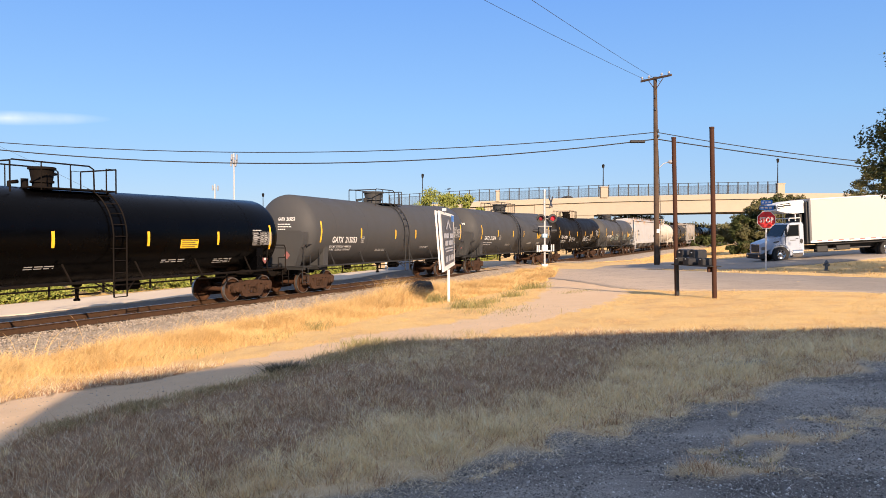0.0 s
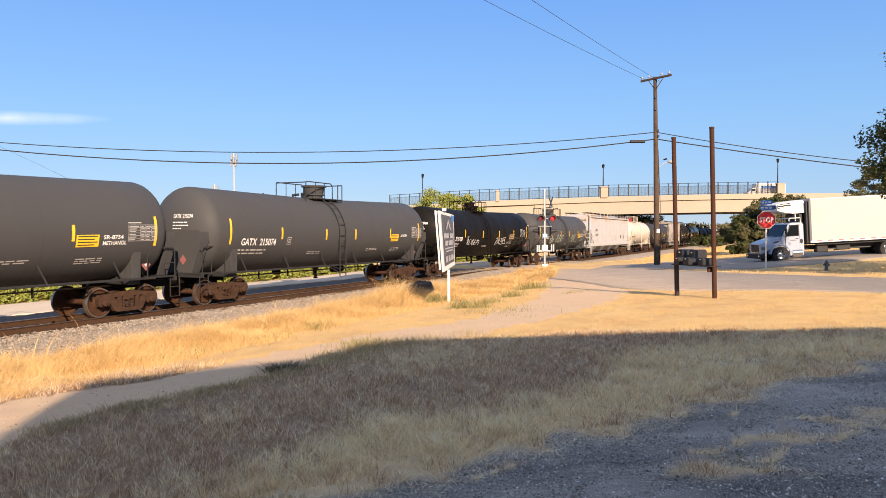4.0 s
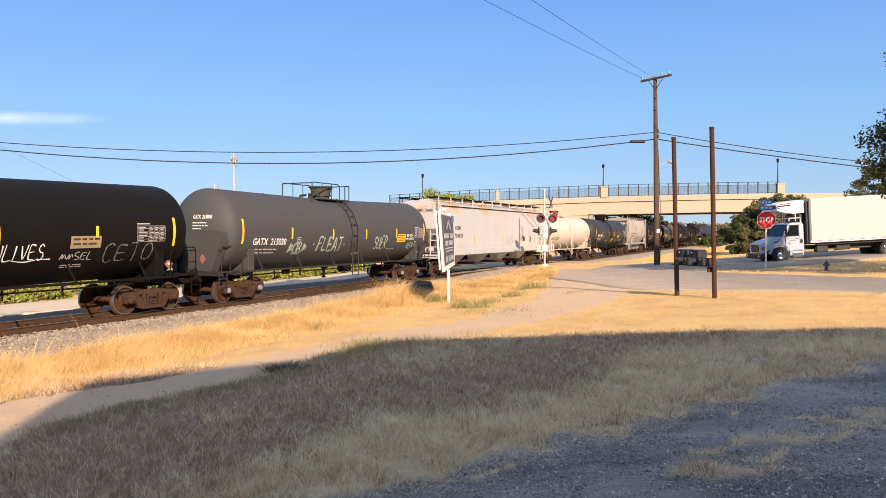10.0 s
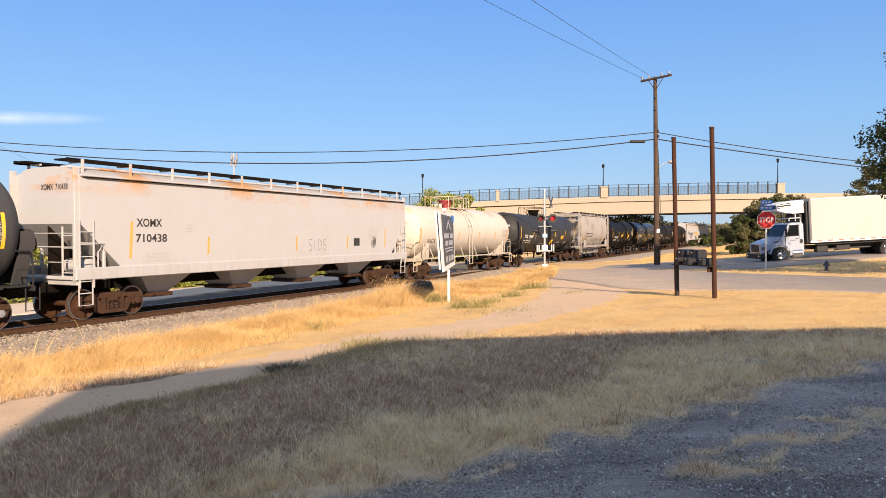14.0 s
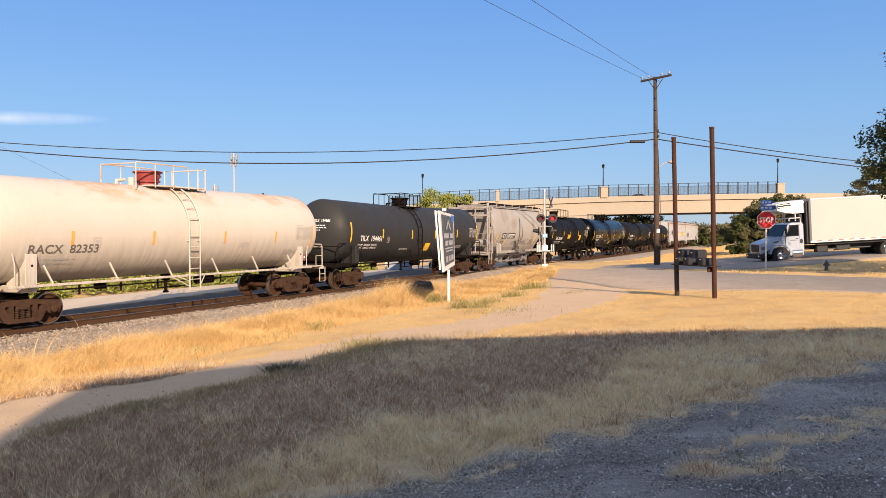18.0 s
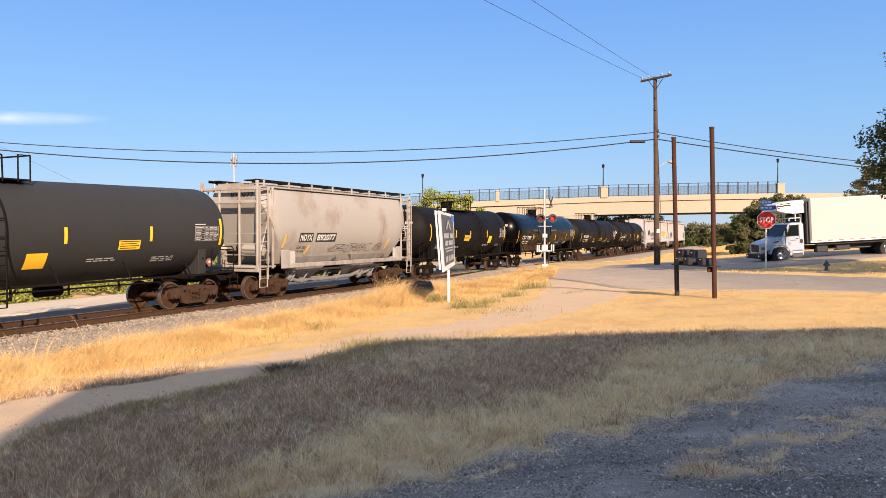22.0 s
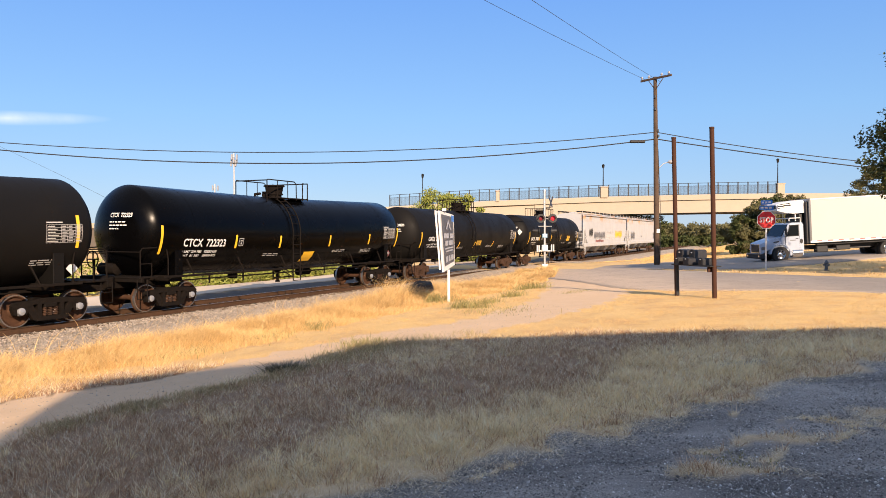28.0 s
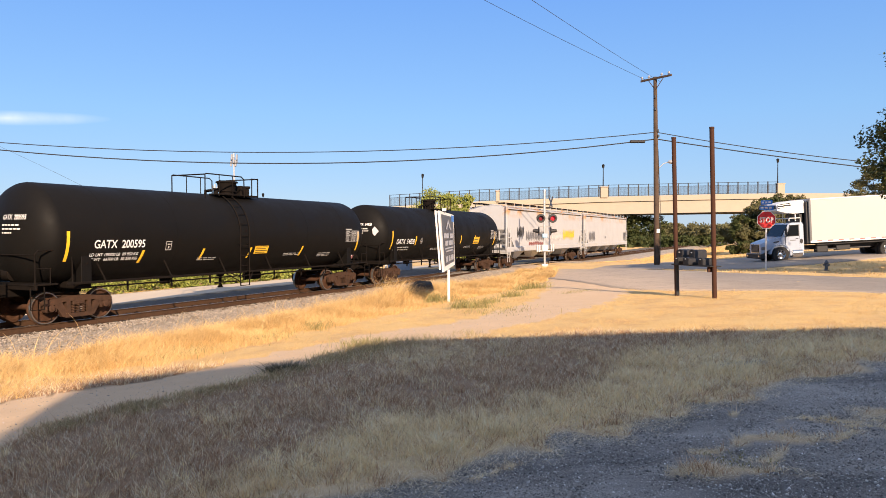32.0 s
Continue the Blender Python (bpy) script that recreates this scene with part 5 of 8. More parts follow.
hopper_car(*mid(8), M_TAUPE_CAR, M_TAUPE_CAR, "weathered taupe covered hopper wagon with black number panels", dict(walk=0.09, z=(1.35, 4.46, 4.60), w=(1.58, 0.30), tuck=0.30, open=True, bays=2, knee=(3.9, 1.3), round=0.25, sill=(1.18, 1.37), sill_end=2.1, inset=1.0, brackets=8, bogie=1.9, end_text="892077",
           plates=((-3.62, -0.28, 0.95, 0.40), (-2.45, -0.28, 1.5, 0.40)), text=((-3.55, -0.48, "NDYX", 0.36, 0.82, M_LETTER), (-2.38, -0.48, "892077", 0.36, 1.36, M_LETTER), (-3.66, -0.9, "LD LMT  229200", 0.12, 0.62, M_LETTER_DK), (-3.66, -1.07, "LT WT  96700", 0.12, 0.56, M_LETTER_DK)),
           print=(), stripe=M_YELLOW, stripes=((-4.6, -0.9, -0.35, 0.1), (-3.0, -1.2, -0.8, 0.5), (3.6, -1.1, -0.55, 0.5)),
           graffiti=((-1.4, -0.98, 2.4, 0.36, "&&", M_INK, "thin dark graffiti", 0.013, 15), (1.0, -0.98, 2.2, 0.36, "&C&", M_INK, "thin dark graffiti", 0.013, 16))))
tank_car(*mid(9), M_TANK_DARK, M_IRON, "TILX  203169", "short black tank wagon with yellow panels", dict(dish=1.4, ends=(-5.8, 5.9), stripes=(-2.4, -0.2, 2.6), load=("LD LMT  192600    87400 KG", "LT WT   70400    31900 KG"), text_x=-4.75, text_h=-0.5, badge=-9.0, ladder=1.6, dome=-0.6, dome_size=(0.42, 0.55), platform=(-2.2, 1.4), placard=M_WHITE, labels=((-1.1, -0.12, 0.78, 0.36),), panels=((2.95, -0.22, 0.55, 0.5),), steel=M_IRON, caps=M_CAP))
tank_car(*mid(10), M_TANK_BLACK, M_IRON, "CTCX  722323", "glossy black tank wagon with yellow panel", dict(dish=1.4, ends=(-7.7, 7.8), stripes=(-4.2, -1.65, 1.8, 5.1), band=(-0.6, -0.1), text_h=-0.40, load=("LD LMT 204 700   92850 KG", "LT WT  81 300    36900 KG"), ladder=-0.75, dome=-0.2, dome_size=(0.42, 0.55), caps=M_CAP, panels=((0.1, -0.8, 0.75, 0.55),), steel=M_IRON, platform=(-1.65, 1.05)))
tank_car(*mid(11), M_TANK_DARK, M_IRON, "GATX  200595", "matt black tank wagon with slanted yellow reflectors", dict(fall=0.0, zc=2.56, ends=(-7.6, 7.5), stripes=(-5.0, -2.4, 0.05, 3.25), band=(-0.95, -0.5), end_band=(-0.8, 0.1), slant=0.2, second=True, text_h=-0.28, text_w=1.85, text_size=0.35, load=("LD LMT 198300 LB  89 950 KG", "LT WT   66700 LB  30 250 KG"), ladder=-0.4, dome=0.4, dome_size=(0.4, 0.55), labels=((0.35, -0.45, 0.78, 0.32),)))
tank_car(*mid(12), M_TANK_DARK, M_IRON, "GATX  54828", "matt black tank wagon with white diamond placard", dict(fall=0.0, zc=2.56, ends=(-7.2, 7.0), stripes=(-4.6, -1.4, 1.4, 3.6), band=(-0.6, -0.1), text_h=-0.4, labels=((3.4, -0.2, 0.9, 0.45),), head_diamond=(-1.0, 0.15)))
hopper_car(*mid(13), M_WHITE_CAR, M_WHITE_CAR, "long white covered hopper wagon with colourful graffiti", dict(z=(1.55, 4.42, 4.66), graffiti=((-8.2, -0.3, 1.5, 1.1, 5, M_LETTER_DK, "black graffiti", 0.05, 31), (-6.2, -0.6, 5.0, 1.0, 12, M_GREYINK, "grey graffiti", 0.06, 32), (-5.5, -1.2, 3.6, 0.3, 8, M_PLACARD, "red graffiti", 0.08, 33), (-0.5, -0.6, 4.0, 1.1, 10, M_BAR, "white graffiti", 0.08, 34), (4.0, -0.5, 3.6, 1.1, 9, M_YELLOW, "yellow graffiti", 0.06, 35))))
hopper_car(*mid(14), M_WHITE_CAR, M_WHITE_CAR, "long white covered hopper wagon, last of the train", dict(z=(1.55, 4.42, 4.66), graffiti=((-8.6, -0.7, 2.6, 1.3, 7, M_GREYINK, "grey graffiti", 0.06, 41), (8.2, -0.7, 1.6, 1.3, 6, M_GREYINK, "grey graffiti", 0.06, 42), (-1.6, -0.8, 0.6, 0.4, 2, M_GREYINK, "small grey tag", 0.04, 43))))

# ---- bridge ----
def make_bridge():
    b = thing("overpass", pose(0, 155, 0), "cream concrete road overpass with black railings", "bridge", kind="structure")

    def zt(x):
        return np.interp(x, [-140, -60, -12, 8, 35, 62, 74, 100, 140, 330], [0.5, 6.0, 8.4, 9.6, 10.6, 11.2, 11.35, 11.3, 10.0, 1.6])
    xs = [float(q) for q in list(np.linspace(-560, -140, 8)) + list(np.linspace(-120, 140, 53)) + list(np.linspace(160, 400, 13))]
    # deck and soffit darkened and deepened so the shaded underside shows
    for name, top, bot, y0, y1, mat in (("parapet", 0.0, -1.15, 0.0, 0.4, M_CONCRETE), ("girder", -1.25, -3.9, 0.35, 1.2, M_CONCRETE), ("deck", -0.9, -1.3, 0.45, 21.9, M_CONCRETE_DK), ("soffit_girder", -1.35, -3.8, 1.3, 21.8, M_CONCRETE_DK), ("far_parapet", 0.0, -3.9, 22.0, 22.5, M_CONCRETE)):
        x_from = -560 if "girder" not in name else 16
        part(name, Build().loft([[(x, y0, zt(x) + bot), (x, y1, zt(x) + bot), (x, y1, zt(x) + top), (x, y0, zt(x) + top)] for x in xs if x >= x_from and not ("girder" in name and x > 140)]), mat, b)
    part("abutment", Build().loft([[(-60, 0.5, -2), (-60, 14, -2), (-60, 14, zt(-60) - 1.2), (-60, 0.5, zt(-60) - 1.2)], [(26, 0.5, -2), (26, 14, -2), (26, 14, zt(26) - 1.2), (26, 0.5, zt(26) - 1.2)], [(33, 0.5, -2), (33, 14, -2), (33, 14, zt(32) - 3.0), (33, 0.5, zt(32) - 3.0)]]), M_CONCRETE, b)
    part("abutment", Build().box((113, 7, 3), (60, 13, 11)), M_CONCRETE, b)
    for x0, x1 in ((-140, -60), (140, 330)):
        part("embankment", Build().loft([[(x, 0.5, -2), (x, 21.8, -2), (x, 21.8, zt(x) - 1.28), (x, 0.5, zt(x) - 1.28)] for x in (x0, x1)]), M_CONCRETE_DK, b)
    for x in (11.9, 35.1, 73.6):
        wide = 0.8 if x < 20 else 1.6
        part("pilaster", Build().box((x, 0.2, zt(x) + 0.9), (wide, 1.0, 2.3), 0.08).box((x, 0.2, zt(x) + 2.1), (wide + 0.2, 1.2, 0.2), 0.04), M_CONCRETE, b)
    post = Build().box((0, 0, 1.3), (0.2, 0.16, 2.6)).mesh("fence_post")
    for i in range(40):
        x = -11.6 + i * 2.17
        link("fence_post", post, M_FENCE, b, at=(x, 0.2, float(zt(x))))
    rl = Build()
    for h, r in ((2.5, 0.05), (1.9, 0.03), (0.15, 0.04)):
        rl.tube([(x, 0.2, float(zt(x)) + h) for x in np.linspace(-11.6, 73, 40)], r, 5)
    part("fence_rail", rl, M_FENCE, b)
    pk = Build()
    for x in np.arange(-11.6, 73, 0.17):
        pk.box((x, 0.2, float(zt(x)) + 1.0), (0.05, 0.04, 1.9))
    tagged(part("fence_mesh", pk, M_FENCE, b), kind="stuff")
    return zt


BRIDGE_Z = make_bridge()


def wire(name, pts, r, label):
    a, m, c = (Vector(p) for p in pts)
    out = []
    for u in np.linspace(0, 1, 24):
        out.append(a * ((1 - u) * (1 - 2 * u)) + m * (4 * u * (1 - u)) + c * (u * (2 * u - 1)))
    ob = part(name, Build().tube(out, r, 5), M_WIRE)
    return tagged(ob, label, "cable")


def at_px(x, y, depth):
    f = 1257.0
    return Vector(((x - 784) / f * depth, depth, EYE - (y - 413.4) / f * depth))


PD = 46.4


def sag(name, px, lo, hi, r, label, depth=PD):
    """A cable in one upright plane, hung through three of its points."""
    k = np.polyfit([p[0] for p in px], [p[1] for p in px], 2)
    return tagged(part(name, Build().tube([at_px(x, float(np.polyval(k, x)), depth) for x in np.linspace(lo, hi, 30)], r, 5), M_WIRE), label, "cable")


sag("power_cable", ((0, 253), (560, 270), (1160, 235)), -700, 1160, 0.028, "black overhead cable sagging between poles")
sag("power_cable", ((0, 266), (480, 290), (1160, 247)), -700, 1160, 0.036, "thick black overhead cable sagging between poles")
sag("power_cable", ((1160, 235), (1254, 251), (1540, 288)), 1160, 1900, 0.028, "black overhead cable sagging between poles")
sag("power_cable", ((1160, 247), (1254, 261), (1540, 298)), 1160, 1900, 0.036, "thick black overhead cable sagging between poles")
for px, u0 in ((882, 1147), (960, 1166)):
    a, b = at_px(u0, 146, PD), at_px(px, -2, 30)
    wire("power_line", [a, (a + b + (b - a) * 2.0) / 2 - Vector((0, 0, 0.5)), b + (b - a) * 2.0], 0.010, "thin power line to the pole top")


wire("guy_wire", [at_px(-300, 140, 60), at_px(60, 287, 60), at_px(425, 483, 60)], 0.010, "thin slack wire far behind the train")


# ---- street things ----
def utility_pole():
    p0, p1 = at_px(1163, 471, PD), at_px(1157.5, 138, PD)
    p0.z = gz(p0.x, p0.y) - 0.05
    t = thing("utility_pole", Matrix.Translation(p0), "tall weathered timber utility pole with crossarm and street light", "utility pole")
    top = p1 - p0
    part("pole", Build().tube([(0, 0, -0.4), top * 0.5, top], [0.19, 0.16, 0.115], 14), M_POLE_WOOD, t)
    arm = Vector((0.58, -0.81, 0.0)).normalized()
    c = top + Vector((0, -0.16, -0.12))
    m = Matrix((arm, Vector((0, 0, 1)).cross(arm), Vector((0, 0, 1)))).transposed().to_4x4()
    part("crossarm", Build().box(c, (2.4, 0.1, 0.13), 0.01, m), M_POLE_WOOD, t)
    for q in (-0.45, 0.45):
        part("arm_brace", Build().tube([c + arm * q * 1.4, c + Vector((0, 0.05, -0.75))], 0.025, 5), M_POLE_WOOD, t)
    for q in (-1.1, -0.55, 0.45, 1.0):
        part("insulator", Build().revolve([(0, 0.03), (0.06, 0.03), (0.07, 0.08), (0.13, 0.085), (0.15, 0.05), (0.2, 0.05)], 10, "z", c + arm * q + Vector((0, 0, 0.06))), M_CAP, t)
    z0 = at_px(1160, 300, PD).z - p0.z
    arm_b = part("light_arm", Build().tube([Vector((0, 0, z0)) + top * 0, Vector((0.35, -0.1, z0 + 0.35)), Vector((0.72, -0.2, z0 + 0.47))], 0.03), M_ALU, t, "street light arm")
    part("lamp_head", Build().loft([[(0.6 + x, -0.2 + w * math.cos(a), z0 + 0.46 + h * math.sin(a)) for a in np.linspace(0, 2 * math.pi, 11)[:-1]] for x, w, h in ((0, 0.06, 0.05), (0.1, 0.16, 0.12), (0.38, 0.20, 0.15), (0.54, 0.07, 0.05))]), M_ALU, arm_b, "grey lamp head")
    part("conduit", Build().tube([(0.17, -0.1, 0.2), (0.15, -0.1, 4.0), top * 0.62 + Vector((0.12, -0.08, 0))], 0.022), M_BLACK, t)
    part("notice", Build().box((0, -0.2, 2.3), (0.2, 0.02, 0.26)), M_BAR, t, "pale notice")
    part("splice_case", Build().revolve([(-0.5, 0.05), (-0.46, 0.1), (0.46, 0.1), (0.5, 0.05)], 12, "x", at_px(1127, 251.5, PD) - p0), M_BLACK, t, "black cable splice case")
    hw = Build()
    for z, x in ((8.8, 0.2), (8.45, 0.25), (11.0, -0.12), (10.2, -0.12)):
        hw.box(top * (z / top.z) + Vector((x * 0.5, -0.15, 0)), (0.12, 0.12, 0.18), 0.02)
    part("cable_clamp", hw, M_BLACK, t)


utility_pole()


def mail_rack():
    """Two brown posts, the shelf between them and the letter boxes on it."""
    pts = []
    for x, y0, y1, d in ((1199, 524, 247, 20.7), (1266, 528, 229, 19.3)):
        b = at_px(x, y0, d)
        b.z = gz(b.x, b.y)
        top = at_px(x - 8, y1, d)
        t = thing("steel_post", Matrix.Translation(b), "slim rust-brown steel post standing in dry grass", "post", "pair of steel posts")
        part("tube", Build().tube([(0, 0, -0.3), top - b], 0.062, 16), M_POLE_RUST, t)
        part("cap", Build().revolve([(0, 0.068), (0.05, 0.068), (0.055, 0.02)], 16, "z", top - b), M_POLE_RUST, t)
        if x < 1230:
            part("sleeve", Build().tube([(0, 0, 0.02), (top - b) * (0.95 / (top - b).z)], 0.067, 16), M_BLACK, t, "black sleeve round the lower post")
        pts.append(b)
    a, c = pts
    zsh = at_px(1200, 468, 20.7).z
    t = thing("mailbox_shelf", Matrix.Translation((a.x, a.y, zsh)), "dark steel shelf fixed between two brown posts", "shelf")
    dirv = Vector((c.x - a.x, c.y - a.y, 0))
    ang = math.degrees(math.atan2(dirv.y, dirv.x))
    ln = dirv.length
    m = pose(0, 0, 0, 0, 0, ang)
    part("board", Build().box(m @ Vector((ln / 2, 0, 0)), (ln + 0.06, 0.40, 0.03), 0.006, m), M_BLACK, t)
    part("bracket", Build().box(m @ Vector((ln - 0.12, 0, -0.09)), (0.05, 0.3, 0.14), 0.006, m), M_POLE_RUST, t)
    for k, (u, v, w, h, grey) in enumerate(((0.10, 0.16, 0.25, 0.42, 0), (0.40, 0.16, 0.2, 0.42, 0), (0.20, -0.08, 0.14, 0.20, 1), (0.42, -0.08, 0.24, 0.20, 0), (0.68, 0.05, 0.19, 0.20, 1))):
        p = Matrix.Translation((a.x, a.y, zsh)) @ m @ Matrix.Translation((u * ln / 0.9, v, 0.022))
        bx = thing("mailbox", p, "dark grey metal letter box with a low lid", "mailbox", "row of letter boxes")
        prof = [(-w / 2, 0)] + [(w / 2 * math.cos(q), h - 0.05 + 0.05 * math.sin(q)) for q in np.linspace(math.pi, 0, 9)] + [(w / 2, 0)]
        part("shell", Build().prism(prof, -0.22, 0.22), M_MAIL if not grey else M_BLACK, bx)
        part("door", Build().prism([(q * 0.94, z * 0.97 + 0.005) for q, z in prof], -0.232, -0.2205), M_BLACK, bx)
        part("latch", Build().box((0, -0.24, h * 0.8), (0.04, 0.016, 0.03)), M_ALU, bx)


M_MAIL = plain("weathered grey sheet metal", (0.028, 0.028, 0.03), 0.5, 0.3)
mail_rack()


def stop_sign():
    b = at_px(1356, 479, 32.7)
    b.z = gz(b.x, b.y)
    t = thing("stop_sign", Matrix.Translation(b) @ pose(0, 0, 0, 0, 0, -14), "red octagonal stop sign on a white post under blue street signs", "traffic sign")
    k = 0.0260
    zc = (479 - 389.5) * k
    part("post", Build().box((0, 0.04, zc / 2 + 0.3), (0.07, 0.05, zc + 0.9), 0.006), M_WHITE, t)
    oct8 = lambda r: [(r * math.cos(math.pi / 8 + i * math.pi / 4), zc + r * math.sin(math.pi / 8 + i * math.pi / 4)) for i in range(8)]
    board = part("plate", Build().prism(oct8(0.43), -0.004, 0.004), M_WHITE, t, "white-edged octagon")
    part("red_field", Build().prism(oct8(0.40), -0.009, -0.0045), M_RED, board)
    vs, fs, w = text_mesh("STOP", 0.36)
    kx = 0.60 / w
    part("lettering", Build().add([((a * kx - 0.30), -0.013, zc + c * 0.9) for a, c in vs], fs), M_WHITE, board, "white word STOP", sharp=0)
    for i, (yy, ang, w) in enumerate(((368, 8, 0.62), (358.5, -50, 0.62))):
        z = (479 - yy) * k
        m = pose(0, 0, 0, 0, 0, ang)
        pl = part("street_sign", Build().box((0, 0, z), (w, 0.008, 0.2), 0.003, m), M_BLUE, t, "blue street name sign")
        bars_b = Build()
        for q in (-0.2, -0.02, 0.16):
            bars_b.box(m @ Vector((q, -0.007, 0)) + Vector((0, 0, z)), (0.12, 0.004, 0.08), 0, m)
        part("print", bars_b, M_BAR, pl)


stop_sign()


def hydrant():
    b = at_px(1463, 481, 31.0)
    t = thing("fire_hydrant", Matrix.Translation((b.x, b.y, gz(b.x, b.y))), "small fire hydrant in the verge, darkened for the shade there", "hydrant")
    t.scale = (0.68, 0.68, 0.68)
    part("barrel", Build().revolve([(0, 0.16), (0.05, 0.16), (0.06, 0.10), (0.42, 0.10), (0.44, 0.14), (0.50, 0.14), (0.52, 0.12), (0.62, 0.07), (0.68, 0.03)], 14, "z"), M_HYD, t)
    part("nozzle", Build().revolve([(-0.2, 0.05), (0.2, 0.05)], 10, "x", (0, 0, 0.36)), M_HYD, t)
    part("nozzle", Build().revolve([(-0.2, 0.07), (0.0, 0.07)], 10, "y", (0, 0, 0.33)), M_HYD, t)


# enamel colour lowered for the shade the hydrant stands in
M_HYD = plain("shade-darkened enamel", (0.09, 0.10, 0.12), 0.5)
hydrant()


def crossing_signal():
    b = at_px(964, 478, 50.0)
    b.z = gz(b.x, b.y)
    k = 50.0 / 1257
    zz = lambda y: (478 - y) * k
    t = thing("crossing_signal", Matrix.Translation(b), "silver level crossing signal mast with red flashing lights", "crossing signal")
    part("foundation", Build().box((0, 0, 0.22), (0.42, 0.42, 0.5), 0.03), M_WHITE, t)
    part("mast", Build().tube([(0, 0, 0.3), (-0.02, 0, zz(337))], 0.075, 12), M_ALU, t)
    part("mast_cap", Build().revolve([(0, 0.09), (0.08, 0.09), (0.18, 0.04)], 12, "z", (-0.02, 0, zz(338))), M_ALU, t)
    part("light_arm", Build().tube([(-0.45, -0.05, zz(386)), (0.5, -0.05, zz(386))], 0.035), M_ALU, t)
    for x, lit in ((-0.30, 0), (0.53, 1)):
        c = Vector((x, -0.16, zz(385.5)))
        bk = part("light_background", Build().revolve([(-0.02, 0.31), (0.0, 0.315), (0.012, 0.30)], 28, "y", c), M_BLACK, t, "black round background")
        part("lens", Build().revolve([(-0.05, 0.06), (-0.045, 0.14), (-0.021, 0.165)], 20, "y", c), M_LENS_ON if lit else M_LENS, bk, "glowing red lens" if lit else "dark red lens")
        part("hood", Build().loft([[(c.x + 0.19 * math.cos(a), y, c.z + 0.19 * math.sin(a)) for a in np.linspace(-0.2, math.pi + 0.2, 12)] + [(c.x + 0.175 * math.cos(a), y, c.z + 0.175 * math.sin(a)) for a in np.linspace(math.pi + 0.2, -0.2, 12)] for y in (-0.19, -0.42)]), M_BLACK, bk)
    part("lower_arm", Build().tube([(-0.45, 0, zz(399.5)), (0.5, 0, zz(399.5))], 0.03), M_ALU, t)
    for x in (-0.42, 0.42):
        c = Vector((x, 0, zz(408)))
        bk = part("light_background", Build().revolve([(-0.012, 0.30), (0.0, 0.315), (0.02, 0.31)], 24, "x", c), M_BLACK, t, "black background turned to the side street")
        part("hood", Build().tube([c, c + Vector((0.42 if x > 0 else -0.42, 0, 0.04))], [0.17, 0.10], 12), M_BLACK, bk)
    part("bell_sign", Build().box((0.0, -0.09, zz(416)), (0.34, 0.02, 0.26), 0.005), M_BLUE_PALE, t, "pale blue notice")
    part("crossbuck", Build().box((0.42, 0.05, zz(357)), (0.025, 1.1, 0.2), 0.004, pose(0, 0, 0, 42, 0, 8)).box((0.45, 0.05, zz(357)), (0.025, 1.1, 0.2), 0.004, pose(0, 0, 0, -42, 0, 8)), M_CHROME_DK0, t, "grey crossbuck seen from its edge")
    part("crossbuck_bracket", Build().tube([(0, 0, zz(346)), (0.45, 0, zz(346))], 0.025).tube([(0, 0, zz(366)), (0.45, 0, zz(366))], 0.025), M_BLACK, t)
    gb = part("gate_mechanism", Build().box((0, 0.02, zz(438)), (0.42, 0.4, 0.46), 0.05).box((-0.02, 0, zz(443)), (1.1, 0.16, 0.08), 0.02), M_WHITE, t, "white gate mechanism housing")
    for x in (-0.55, -0.42, 0.46, 0.6):
        part("counterweight", Build().box((x, -0.12, zz(439) + 0.05 * (x > 0)), (0.075, 0.2, 0.5), 0.03), M_WHITE, gb)
    part("conduit", Build().tube([(0.2, -0.05, 0.3), (0.32, -0.06, 0.9), (0.25, -0.06, 1.3)], 0.025), M_BLACK, t)


M_CHROME_DK0 = plain("grey sign back", (0.20, 0.20, 0.20), 0.6)
M_LENS = plain("dark red glass", (0.16, 0.006, 0.008), 0.25)
lit = Mat("lit red lens", (0.5, 0.01, 0.02), 0.3)
lit.b.inputs["Emission Color"].default_value = (1.0, 0.015, 0.04, 1)
lit.b.inputs["Emission Strength"].default_value = 0.12
M_LENS_ON = lit.m
M_BLUE_PALE = plain("pale blue plate", (0.30, 0.52, 0.72), 0.4)
crossing_signal()


